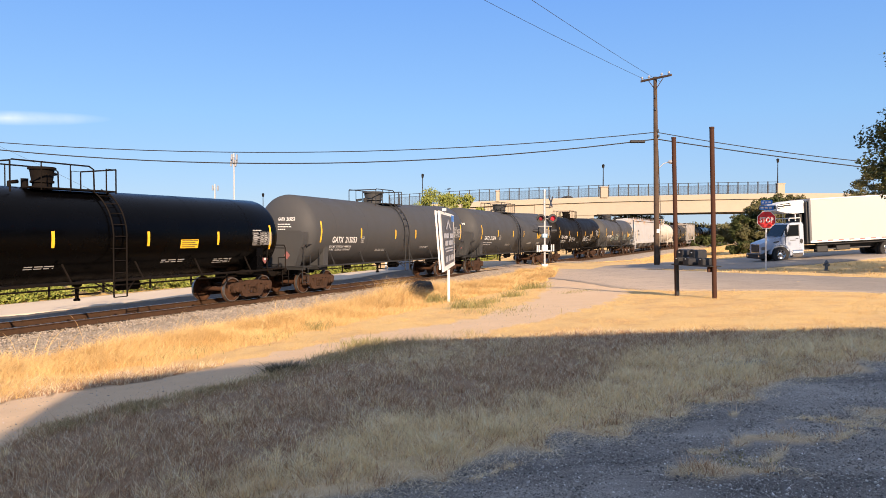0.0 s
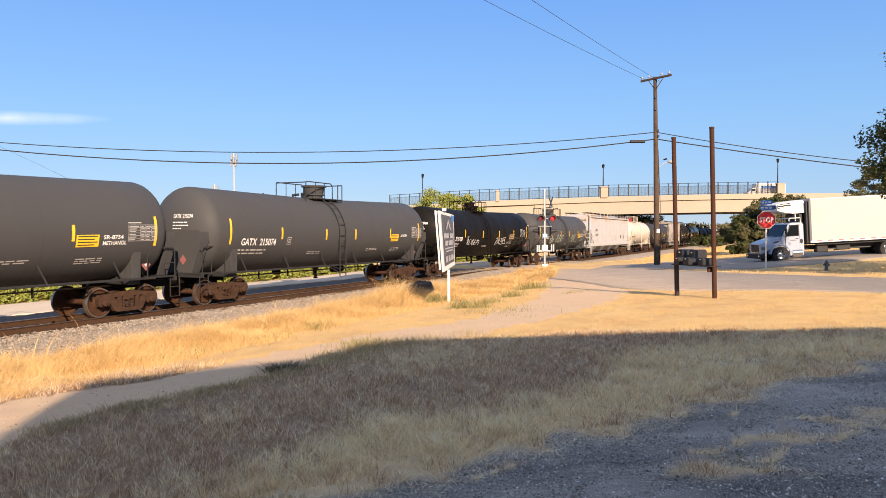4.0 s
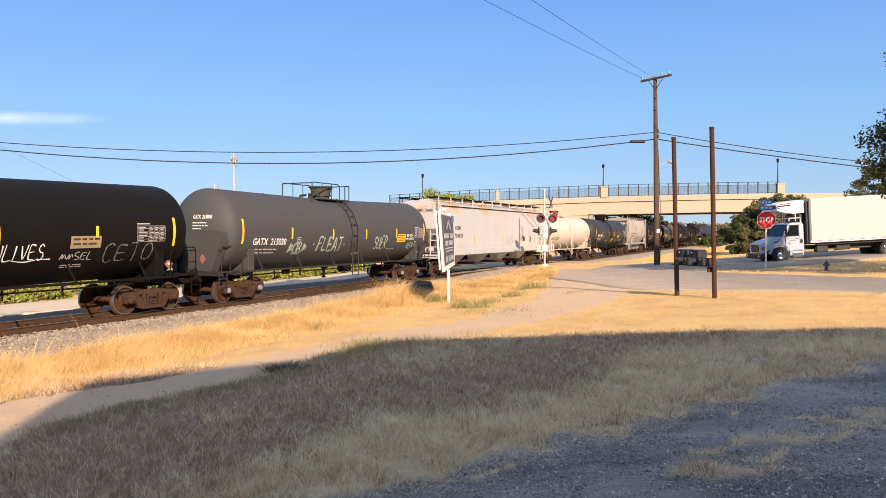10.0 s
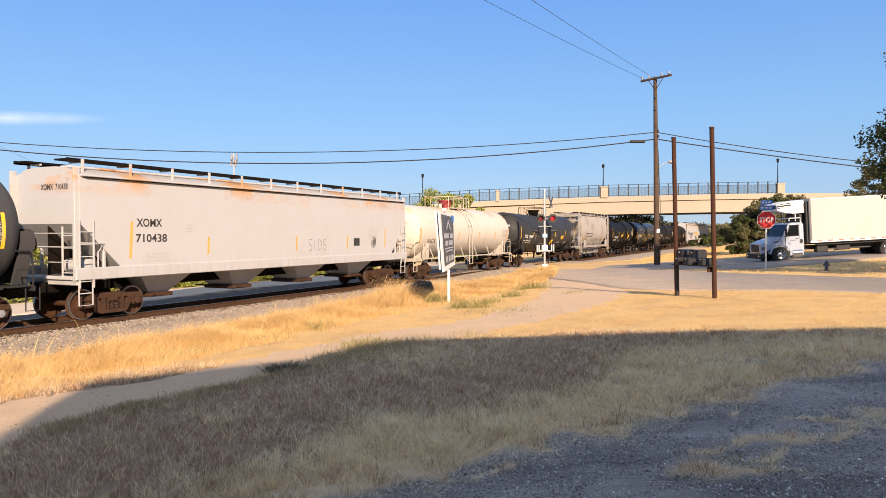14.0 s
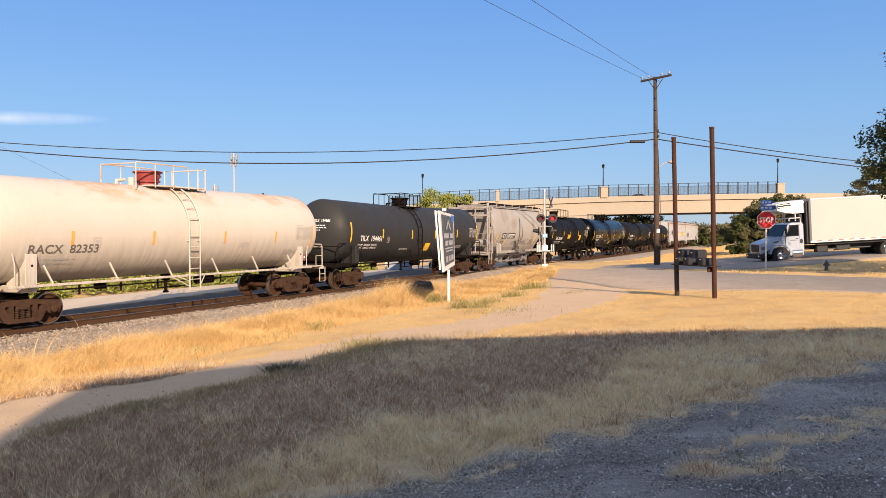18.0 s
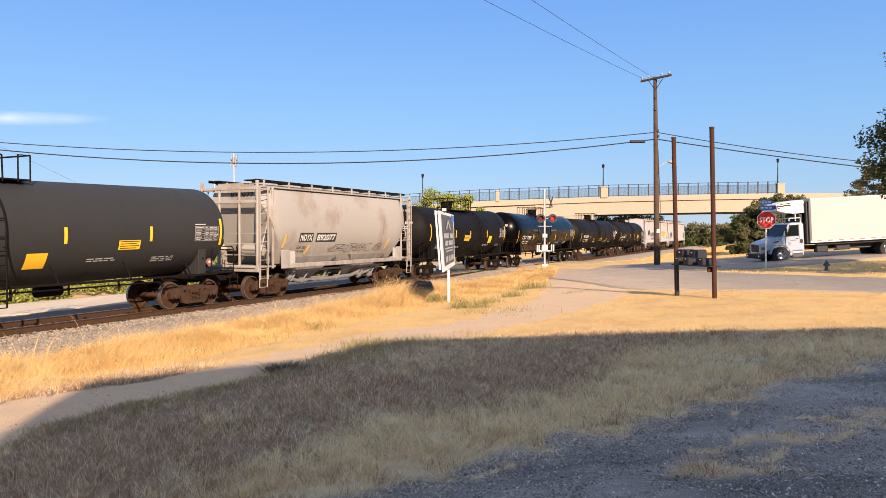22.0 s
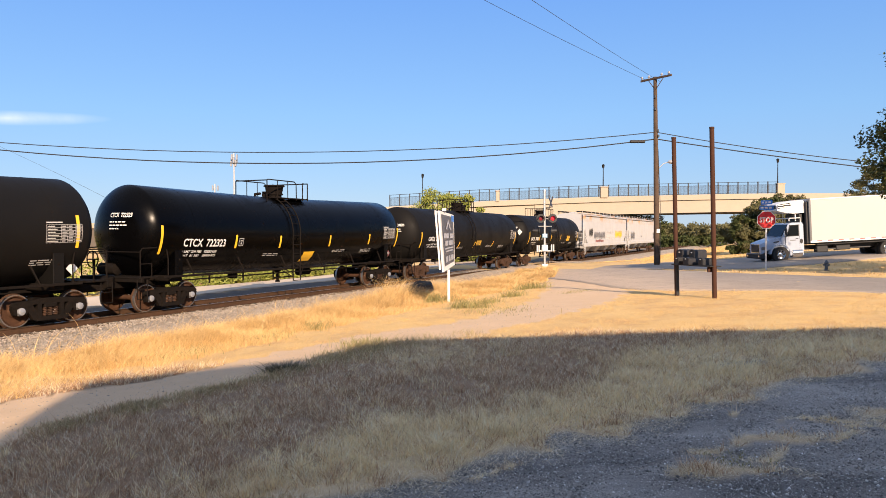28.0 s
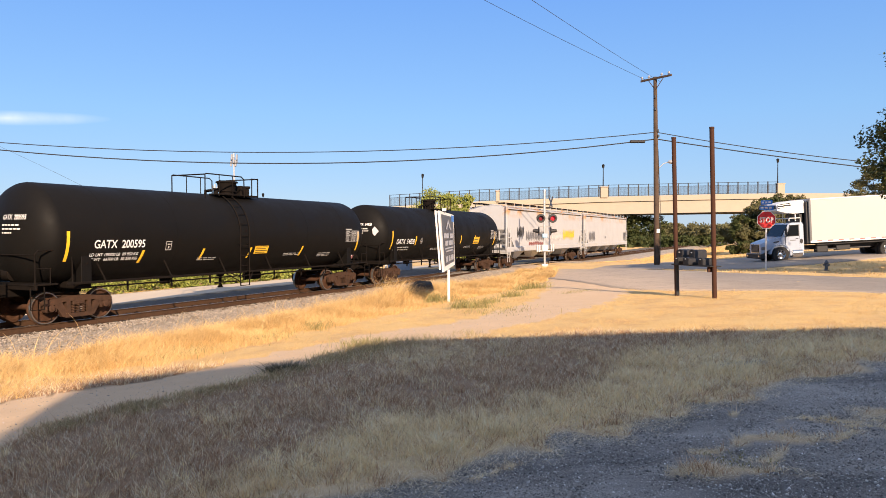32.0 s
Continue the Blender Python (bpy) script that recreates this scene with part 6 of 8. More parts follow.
def yard_sign():
    """A V of two boards on white posts."""
    b = at_px(795, 536, 24.0)
    b.z = gz(b.x, b.y)
    t = thing("property_sign", Matrix.Translation(b), "white-framed property sign of two boards in a V on a post", "sign")
    org = b
    zb = at_px(794, 476, 24.6).z - org.z
    part("post", Build().box((-0.02, 0, zb / 2 - 0.1), (0.085, 0.085, zb + 0.2), 0.01), M_WHITE, t)

    def board(c4, nrm, dark):
        c4 = [p - org for p in c4]
        n = Vector(nrm).normalized()
        fr = part("frame", Build().add([p + n * 0.03 for p in c4] + [p - n * 0.03 for p in c4], [[0, 1, 2, 3], [7, 6, 5, 4]] + [[i, 4 + i, 4 + (i + 1) % 4, (i + 1) % 4] for i in range(4)]), M_WHITE, t, "white board frame")
        if dark:
            def on(u, v, lift):
                return c4[0].lerp(c4[1], u).lerp(c4[3].lerp(c4[2], u), v) + n * lift
            pos = part("poster", Build().add([on(u, v, 0.034) for u, v in ((0.10, 0.05), (0.95, 0.05), (0.95, 0.92), (0.10, 0.92))], [[0, 1, 2, 3]]), M_NAVY, fr, "dark poster with pale print", sharp=0)
            pr = Build()
            pr.add([on(u, v, 0.038) for u, v in ((0.35, 0.30), (0.55, 0.11), (0.75, 0.30), (0.66, 0.30), (0.55, 0.19), (0.44, 0.30))], [[0, 1, 4, 5], [1, 2, 3, 4]])
            for v, u0, u1, h in ((0.37, 0.18, 0.56, 0.085), (0.37, 0.62, 0.90, 0.085), (0.50, 0.24, 0.46, 0.085), (0.50, 0.50, 0.84, 0.085), (0.62, 0.22, 0.88, 0.025), (0.67, 0.28, 0.82, 0.025), (0.77, 0.22, 0.40, 0.10), (0.77, 0.45, 0.60, 0.10), (0.77, 0.66, 0.88, 0.10)):
                pr.add([on(u, w, 0.038) for u, w in ((u0, v), (u1, v), (u1, v + h), (u0, v + h))], [[0, 1, 2, 3]])
            part("print", pr, M_POSTER_INK, pos, sharp=0)
            part("blue_corner", Build().add([on(u, v, 0.037) for u, v in ((0.80, 0.02), (0.98, 0.02), (0.98, 0.14), (0.80, 0.14))], [[0, 1, 2, 3]]), M_BLUE, pos, sharp=0)
    board([at_px(776, 373, 23.4), at_px(801.5, 381, 25.6), at_px(803.5, 469, 25.6), at_px(784, 482, 23.4)], (1, -0.25, 0), True)
    board([at_px(770.5, 373, 23.5), at_px(790, 381, 26.2), at_px(790, 465, 26.2), at_px(779, 478, 23.5)], (-1, -0.25, 0), False)
    part("tie_piece", Build().box(at_px(786, 372, 24.2) - org, (0.14, 0.6, 0.08), 0.01), M_WHITE, t)


yard_sign()


def rock():
    b = at_px(746, 512, 28.0)
    bm = bmesh.new()
    bmesh.ops.create_icosphere(bm, subdivisions=3, radius=1.0)
    for v in bm.verts:
        n = noise.noise(v.co * 1.6) * 0.28 + noise.noise(v.co * 5) * 0.07
        v.co = Vector((v.co.x * 0.62, v.co.y * 0.5, max(-0.3, v.co.z) * 0.62)) * (1 + n)
    me = bpy.data.meshes.new("boulder")
    bm.to_mesh(me)
    bm.free()
    me.shade_smooth()
    me.set_sharp_from_angle(angle=radians(30))
    link("boulder", me, M_ROCK, at=(b.x, b.y, gz(b.x, b.y) + 0.22))
    tagged(bpy.data.objects["boulder"], "dark grey boulder half hidden in dry grass", "rock")


rock()


def cabinet():
    t = thing("signal_cabinet", Matrix.Translation((*at_px(708, 491, 53).xy, gz(*at_px(708, 491, 53).xy))) @ pose(0, 0, 0, 0, 0, -12), "low grey-blue equipment cabinet behind the tracks", "cabinet")
    part("body", Build().box((0, 0, 0.45), (1.7, 0.8, 0.9), 0.03), M_CAB, t)
    part("lid", Build().box((-0.25, 0, 1.0), (0.9, 0.7, 0.2), 0.05), M_WHITE, t)
    part("door", Build().box((0.02, -0.41, 0.45), (0.8, 0.02, 0.75), 0.01), M_CAB, t)
    for px in (617, 683):
        p = at_px(px, 498, 55)
        q = thing("marker_post", Matrix.Translation((p.x, p.y, gz(p.x, p.y))), "slim white marker post behind the tracks", "post", "marker posts")
        part("post", Build().box((0, 0, 0.55), (0.14, 0.1, 1.1), 0.02), M_WHITE, q)
        part("cap", Build().box((0, 0, 1.12), (0.16, 0.12, 0.05), 0.01), M_WHITE, q)


M_CAB = plain("grey-blue cabinet paint", (0.30, 0.34, 0.40), 0.5)
cabinet()


def bridge_lamps():
    for x, top, base, d in ((748, 308, 362, 156.5), (1067, 291, 340, 155.0), (1375, 281, 326, 155.0), (466, 342, 380, 165)):
        p = at_px(x, base, d)
        if d == 155.0:
            p.z = BRIDGE_Z(p.x) + 2.1
        elif d == 156.5:
            p.z = BRIDGE_Z(p.x) - 0.9
        else:
            p.z = 0
        t = thing("street_lamp", Matrix.Translation(p), "slim dark lantern lamp post on the overpass", "street lamp", "overpass lamps")
        h = at_px(x, top, d).z - p.z
        part("pole", Build().tube([(0, 0, -0.05), (0, 0, h - 0.9)], [0.13, 0.08], 8), M_FENCE, t)
        part("lantern", Build().revolve([(h - 0.95, 0.1), (h - 0.85, 0.22), (h - 0.25, 0.3), (h - 0.2, 0.34), (h, 0.05)], 10, "z"), M_FENCE, t)


bridge_lamps()


def cell_tower(px, top, d, r, panels, label):
    p = at_px(px, 413, d)
    p.z = gz(p.x, p.y)
    t = thing("cell_tower", Matrix.Translation(p), label, "tower")
    h = at_px(px, top, d).z - p.z
    part("mast", Build().tube([(0, 0, 0), (0, 0, h)], [r, r * 0.6], 10), M_ALU, t)
    for i in range(panels):
        a = 2 * math.pi * i / panels
        zz = h - 1.4 - (i % 3) * 1.2 * (panels > 4)
        part("antenna", Build().box((1.3 * r / 0.45 * math.cos(a), 1.3 * r / 0.45 * math.sin(a), zz), (0.6, 0.5, 2.0) if panels > 4 else (0.4, 0.4, 1.7), 0.08), M_CAP, t)
        part("bracket", Build().tube([(0, 0, zz), (1.2 * r / 0.45 * math.cos(a), 1.2 * r / 0.45 * math.sin(a), zz)], 0.12, 5), M_ALU, t)


cell_tower(415, 272, 260, 0.36, 9, "slender grey cell tower with white antennas")
cell_tower(381, 326, 240, 0.35, 3, "short grey mast with a white antenna")


# ---- truck ----
def wheel_of(parent, x, y, z, r=0.505, w=0.28, dual=False):
    tyre = part("wheel", Build().revolve([(-w / 2, r * 0.56), (-w / 2, r * 0.93), (-w / 2 + 0.04, r), (w / 2 - 0.04, r), (w / 2, r * 0.93), (w / 2, r * 0.56)], 28, "y", (x, y, z), False), M_TYRE, parent, "truck tyre")
    sg = 1 if y > 0 else -1
    prof = [(0.05, 0.02), (0.05, r * 0.2), (0.02, r * 0.30), (-0.07, r * 0.36), (-0.05, r * 0.48), (0.10, r * 0.54), (0.12, r * 0.58), (0.12, r * 0.55)]
    for i in range(8):
        a = 2 * math.pi * i / 8
        part("hand_hole", Build().revolve([(-0.004, r * 0.07), (0.004, r * 0.07)], 8, "y", (x + r * 0.42 * math.cos(a), y - sg * 0.045, z + r * 0.42 * math.sin(a))), M_BLACK, tyre)
    part("rim", Build().revolve([(q * sg, rr) for q, rr in prof], 24, "y", (x, y, z), False), M_CHROME, tyre, "polished rim")


def box_truck():
    t = thing("refrigerated_truck", Matrix.Translation((20.0, 42.95, 0.86)) @ pose(0, 0, 0, 0, 3.2, 180) @ Matrix.Diagonal((0.955, 0.955, 0.955, 1.0)), "white refrigerated box truck with conventional cab, standing", "truck")

    def sec(x, w, z0, z1, r=0.12):
        return [(x, -w, z0), (x, -w, z1 - r), (x, -w + r * 0.6, z1), (x, w - r * 0.6, z1), (x, w, z1 - r), (x, w, z0)]
    hood = part("hood", Build().loft([sec(1.12, 0.78, 0.62, 1.18), sec(1.05, 0.84, 0.6, 1.26), sec(0.6, 0.90, 0.85, 1.40, 0.2), sec(0.05, 0.96, 0.95, 1.52, 0.2), sec(-0.1, 0.98, 0.95, 1.56, 0.2)]), M_CABW, t, "white bonnet")
    part("grille_surround", Build().box((1.11, 0, 0.92), (0.05, 1.16, 0.60), 0.04), M_CHROME, hood, "chrome grille surround")
    part("grille", Build().box((1.135, 0, 0.92), (0.04, 1.04, 0.48), 0.03), M_BLACK, hood, "dark grille")
    for y in np.linspace(-0.44, 0.44, 7):
        part("grille_bar", Build().box((1.16, float(y), 0.92), (0.014, 0.025, 0.44), 0), M_CHROME_DK, hood)
    for y in (-1, 1):
        lamp = part("headlight", Build().loft([[(x, y * (0.60 + a), z) for a, z in ((0.0, 0.80), (0.27, 0.84), (0.30, 1.02), (0.04, 1.08))] for x in (0.84, 1.07)]), M_CHROME_DK, hood, "swept headlight")
        part("lens", Build().box((1.075, y * 0.74, 0.93), (0.02, 0.2, 0.15), 0.01), M_GLASS, lamp)
        part("hood_crease", Build().tube([(1.0, y * 0.70, 1.245), (0.5, y * 0.80, 1.40), (0.0, y * 0.86, 1.53)], 0.02, 6), M_CABW, hood)
        part("air_intake", Build().box((0.22, y * 0.955, 1.30), (0.34, 0.02, 0.07), 0.008, pose(0, 0, 0, 0, 8, 0)), M_BLACK, hood, "dark intake slot")
    bump = part("bumper", Build().box((1.12, 0, 0.46), (0.26, 2.25, 0.34), 0.06), M_BLACK, t, "dark bumper")
    part("bumper_strip", Build().box((1.13, 0, 0.60), (0.26, 2.1, 0.05), 0.01), M_CHROME_DK, bump)
    for y in (-0.8, 0.8):
        part("fog_lamp", Build().revolve([(0, 0.07), (0.02, 0.07)], 12, "x", (1.25, y, 0.46)), M_CHROME, bump)
    cabn = part("cab", Build().loft([sec(-0.05, 1.0, 0.75, 1.58, 0.05), sec(-0.12, 1.04, 0.72, 1.62, 0.06), sec(-0.55, 1.04, 0.70, 2.36, 0.12), sec(-0.75, 1.05, 0.70, 2.45, 0.12), sec(-1.40, 1.05, 0.70, 2.43, 0.12), sec(-1.46, 1.02, 0.75, 2.36, 0.12)]), M_CABW, t, "white cab")
    part("windscreen", Build().loft([[(-0.14, -0.98, 1.62), (-0.14, 0.98, 1.62), (-0.085, 0.98, 1.65), (-0.085, -0.98, 1.65)], [(-0.55, -0.94, 2.31), (-0.55, 0.94, 2.31), (-0.49, 0.94, 2.335), (-0.49, -0.94, 2.335)]]), M_CABGLASS, cabn, "dark windscreen", sharp=0)
    for y in (-1.058, 1.058):
        d = part("door", Build().prism([(-0.32, 0.78), (-1.18, 0.78), (-1.18, 2.32), (-0.62, 2.32), (-0.32, 1.72)], y - 0.008, y + 0.008), M_CABW, cabn)
        part("window_rubber", Build().prism([(-0.34, 1.60), (-1.16, 1.60), (-1.16, 2.31), (-0.60, 2.31)], y - 0.0105, y + 0.0105), M_BLACK, d)
        part("window", Build().prism([(-0.40, 1.64), (-1.12, 1.64), (-1.12, 2.27), (-0.63, 2.27)], y - 0.014, y + 0.014), M_CABGLASS, d, "dark side window")
        part("door_seam", Build().tube([(-0.32, y, 1.7), (-0.32, y, 0.78), (-1.18, y, 0.78), (-1.18, y, 2.32)], 0.012, 4), M_MAIL, d)
        part("handle", Build().box((-1.02, y * 1.016, 1.45), (0.16, 0.02, 0.04), 0.008), M_BLACK, d)
        part("vent", Build().prism([(-1.29 + 0.09 * math.cos(a), 1.28 + 0.15 * math.sin(a)) for a in np.linspace(0, 2 * math.pi, 15)[:-1]], y - 0.012, y + 0.012), M_BLACK, cabn, "dark oval vent")
        part("side_print", Build().box((-0.78, y * 1.010, 1.36), (0.36, 0.004, 0.05)), M_CHROME_DK, d)
        mir = part("mirror", Build().box((-0.28, y * 1.17, 1.92), (0.1, 0.16, 0.45), 0.04), M_BLACK, cabn)
        part("mirror_arm", Build().tube([(-0.35, y, 1.6), (-0.28, y * 1.17, 1.75)], 0.02).tube([(-0.4, y, 2.2), (-0.28, y * 1.17, 2.1)], 0.02), M_BLACK, mir)
        part("wheel_arch", Build().loft([[(q + r * math.cos(a), y * 0.995 + (w if y > 0 else -w), 0.5 + r * math.sin(a)) for r, w in ((0.60, -0.35), (0.60, 0.03), (0.67, 0.03), (0.70, -0.35))] for a in np.linspace(0.1, math.pi - 0.2, 14) for q in (0.0,)]), M_CABW, t, "flared wing")
        part("wheel_well", Build().prism([(0.60 * math.cos(a), 0.5 + 0.60 * math.sin(a)) for a in np.linspace(0, math.pi, 15)], y * 0.60 - 0.25, y * 0.60 + 0.25), M_BLACK, t, "dark wheel well")
        part("side_skirt", Build().box((-0.98, y * 0.985, 0.62), (0.86, 0.06, 0.42), 0.03), M_CABW, t, "white step skirt")
        part("step_plate", Build().box((-0.98, y * 1.03, 0.66), (0.66, 0.06, 0.04), 0.01), M_ALU, t)
        part("step_tank", Build().revolve([(-1.30, 0.12), (-1.26, 0.26), (-0.66, 0.26), (-0.62, 0.12)], 18, "x", (-0.05, y * 0.86, 0.56)), M_CHROME, t, "fuel tank with step")
    part("sun_rail", Build().tube([(-0.6, -1.0, 2.55), (-0.6, -0.98, 2.72), (-0.62, 0.98, 2.72), (-0.6, 1.0, 2.55)], 0.03).tube([(-1.3, 1.0, 2.4), (-1.3, 1.0, 2.72), (-0.6, 1.0, 2.72)], 0.03).tube([(-1.3, -1.0, 2.4), (-1.3, -1.0, 2.72), (-0.6, -1.0, 2.72)], 0.03), M_WHITE, cabn, "white roof rail")
    part("chassis", Build().box((-4.2, 0.42, 0.82), (9.8, 0.1, 0.24)).box((-4.2, -0.42, 0.82), (9.8, 0.1, 0.24)).box((0.2, 0, 0.55), (1.4, 0.7, 0.2), 0.02).box((-6.6, 0, 0.5), (0.3, 1.9, 0.25), 0.08), M_BLACK, t)
    bx = part("box_body", Build().box((-5.75, 0, 2.50), (8.0, 2.5, 2.72), 0.03), M_BOX, t, "plain white box body")
    for y in (-1.2, 1.2):
        part("corner_trim", Build().box((-1.79, y, 2.5), (0.16, 0.14, 2.76), 0.03), M_CHROME_DK, bx)
    part("front_wall", Build().box((-1.66, 0, 2.4), (0.16, 2.3, 2.6), 0.03), M_MAIL, bx, "grey front wall")
    part("lower_rail", Build().box((-5.75, 1.262, 1.2), (8.0, 0.02, 0.12)), M_ALU, bx)
    for i in range(24):
        part("marker_tape", Build().box((-1.98 - i * 0.33, 1.275, 1.24), (0.31, 0.006, 0.06)), M_TAPE if i % 2 else M_WHITE, bx)
    part("roof_rail", Build().box((-5.75, 1.235, 3.82), (8.0, 0.06, 0.09), 0.01), M_ALU, bx)
    nose = part("reefer_unit", Build().loft([[(x, s * w, z) for s, z in ((-1, z0), (-1, z1 - 0.12), (-0.9, z1), (0.9, z1), (1, z1 - 0.12), (1, z0))] for x, w, z0, z1 in ((-1.58, 1.0, 3.02, 3.80), (-0.9, 0.98, 3.00, 3.80), (-0.25, 0.95, 3.12, 3.72), (0.06, 0.90, 3.24, 3.60))]), M_WHITE, t, "white refrigeration unit over the cab")
    part("vent", Build().box((-0.38, 0.955, 3.52), (0.80, 0.05, 0.24), 0.02, pose(0, 0, 0, 0, 6, 0)).box((-0.38, -0.955, 3.52), (0.80, 0.05, 0.24), 0.02, pose(0, 0, 0, 0, 6, 0)).box((0.05, 0, 3.44), (0.06, 1.5, 0.2), 0.02), M_BLACK, nose, "dark air grille")
    part("vent_trim", Build().tube([(-0.76, 0.985, 3.47), (0.02, 0.975, 3.41)], 0.018, 5).tube([(-0.76, 0.985, 3.60), (0.0, 0.975, 3.54)], 0.014, 5), M_ALU, nose)
    for y in (-0.8, 0.8):
        part("unit_post", Build().box((-1.1, y, 2.78), (0.07, 0.07, 0.5), 0.01), M_ALU, nose)
    part("lower_unit", Build().box((-1.42, 0, 2.72), (0.3, 1.7, 0.62), 0.05), M_MAIL, nose)
    part("underframe", Build().box((-5.9, 0.98, 1.04), (7.4, 0.12, 0.16), 0.03).box((-5.9, -0.98, 1.04), (7.4, 0.12, 0.16), 0.03), M_BLACK, t, "dark underframe")
    for y in (-0.95, 0.95):
        wheel_of(t, 0.0, y, 0.505)
    for y in (-0.98, 0.98, -0.62, 0.62):
        wheel_of(t, -6.6, y, 0.505)
    part("mud_flap", Build().box((-7.25, 0.85, 0.6), (0.02, 0.55, 0.7)), M_BLACK, t)
    part("side_guard", Build().tube([(-2.2, 0.9, 0.7), (-5.6, 0.9, 0.7)], 0.05).box((-2.6, 0.8, 0.72), (0.7, 0.4, 0.4), 0.04).box((-3.9, 0.8, 0.75), (0.9, 0.4, 0.3), 0.04), M_BLACK, t, "dark tool boxes under the body")


M_BOX = painted("white box panel", (0.425, 0.415, 0.405), 0.35, (0.6, 0.5, 0.42), 0.2)
M_TAPE = plain("red marker tape", (0.30, 0.11, 0.10), 0.5)
M_CHROME_DK = plain("dark chrome", (0.22, 0.22, 0.22), 0.3, 0.8)
box_truck()


def building():
    t = thing("building", pose(0, 0, 0.6), "unseen building behind the camera, whitened to bounce light", "building", kind="structure")
    # out of view; plan and height set so its shadow edge fits the lawn
    plan = [(3.1, -15.1), (5.9, -13.8), (7.4, -11.9), (15.0, -12.3), (56, -13.4), (56, -30), (6.15, -30)]
    part("wall", Build().prism(plan, -0.3, 12.1, "z"), M_STONE, t)
    part("roof", Build().prism([(a - 0.05 if a < 10 else a + 0.1, b + 0.1 if b > -20 else b - 0.1) for a, b in plan], 12.1, 12.3, "z"), M_CONCRETE_DK, t)


building()


# ---- trees, hedges and grass ----
def leafy(name, a, b, c, rough=0.6):
    k = Mat(name, a, rough)
    k.color(k.mix(k.island(), k.mix(k.noise(0.8, 3), a, b), c))
    k.b.inputs["Specular IOR Level"].default_value = 0.15
    return k.m


M_LEAF = leafy("oak leaves", (0.022, 0.036, 0.012), (0.048, 0.064, 0.02), (0.08, 0.09, 0.032))
M_LEAF_OLIVE = leafy("olive leaves", (0.065, 0.066, 0.026), (0.115, 0.11, 0.045), (0.16, 0.148, 0.07))
M_LEAF_BRIGHT = leafy("bright green leaves", (0.07, 0.11, 0.018), (0.19, 0.225, 0.04), (0.31, 0.32, 0.08))
M_BARK = rusty("bark", (0.10, 0.075, 0.055), (0.06, 0.045, 0.035), 0.5, 0.95, 3)


def leaf_cloud(centres, radii, per, size, rng, squash=0.75):
    """Leaves as small folded diamonds round clump centres; arrays of points and triangles."""
    n = len(centres) * per
    c = np.repeat(np.asarray(centres), per, 0)
    r = np.repeat(np.asarray(radii), per)
    d = rng.normal(size=(n, 3))
    d /= np.linalg.norm(d, axis=1)[:, None]
    p = c + d * (r * rng.uniform(0.25, 1.0, n) ** 0.6)[:, None] * np.array([1, 1, squash])
    a = rng.normal(size=(n, 3))
    a /= np.linalg.norm(a, axis=1)[:, None]
    b = np.cross(a, rng.normal(size=(n, 3)))
    b /= np.linalg.norm(b, axis=1)[:, None]
    s = size * rng.uniform(0.6, 1.4, n)[:, None]
    v = np.stack([p - a * s, p + b * s * 0.5, p + a * s, p - b * s * 0.5], 1).reshape(-1, 3)
    i = np.arange(n)[:, None] * 4
    f = np.concatenate([i + [0, 1, 2], i + [0, 2, 3]], 1).reshape(-1, 3)
    return v, f


def tree(x, y, h, spread, leaf, label, seed, clumps=40, per=90, size=0.12, low=0.3, name="tree", trunk=0.18, puff=(0.16, 0.34)):
    z0 = gz(x, y)
    rng = np.random.default_rng(seed)
    t = thing(name, Matrix.Translation((x, y, z0)), label, "tree" if name == "tree" else "bush")
    cs, rs = [], []
    wood = Build()
    hb = h * low
    wood.tube([(0, 0, -0.1), (0.04 * h * rng.normal(), 0.04 * h * rng.normal(), hb), (0.05 * h * rng.normal(), 0.05 * h * rng.normal(), h * 0.7)], [trunk, trunk * 0.75, trunk * 0.3], 8)
    for i in range(clumps):
        a = rng.uniform(0, 2 * math.pi)
        u = rng.uniform(0, 1)
        zz = hb + (h - hb) * u
        w = spread * math.sqrt(max(0.05, 1 - ((u - 0.38) / 0.66) ** 2)) * rng.uniform(0.35, 1.0) ** 0.6
        c = np.array([w * math.cos(a), w * math.sin(a), zz - 0.1 * h * rng.uniform(0, 1)])
        cs.append(c)
        rs.append(spread * rng.uniform(*puff))
        if i % 3 == 0:
            st = Vector((0, 0, hb + (h * 0.6 - hb) * min(1, u) * 0.8))
            wood.tube([st, st.lerp(Vector(c), 0.5) + Vector((0, 0, -0.03 * h)), Vector(c)], [trunk * 0.35, trunk * 0.22, trunk * 0.08], 5)
    part("trunk", wood, M_BARK, t, "trunk and limbs")
    v, f = leaf_cloud(cs, rs, per, size, rng)
    cr = sheet("crown", v, f, leaf, False)
    cr.parent = t
    return t


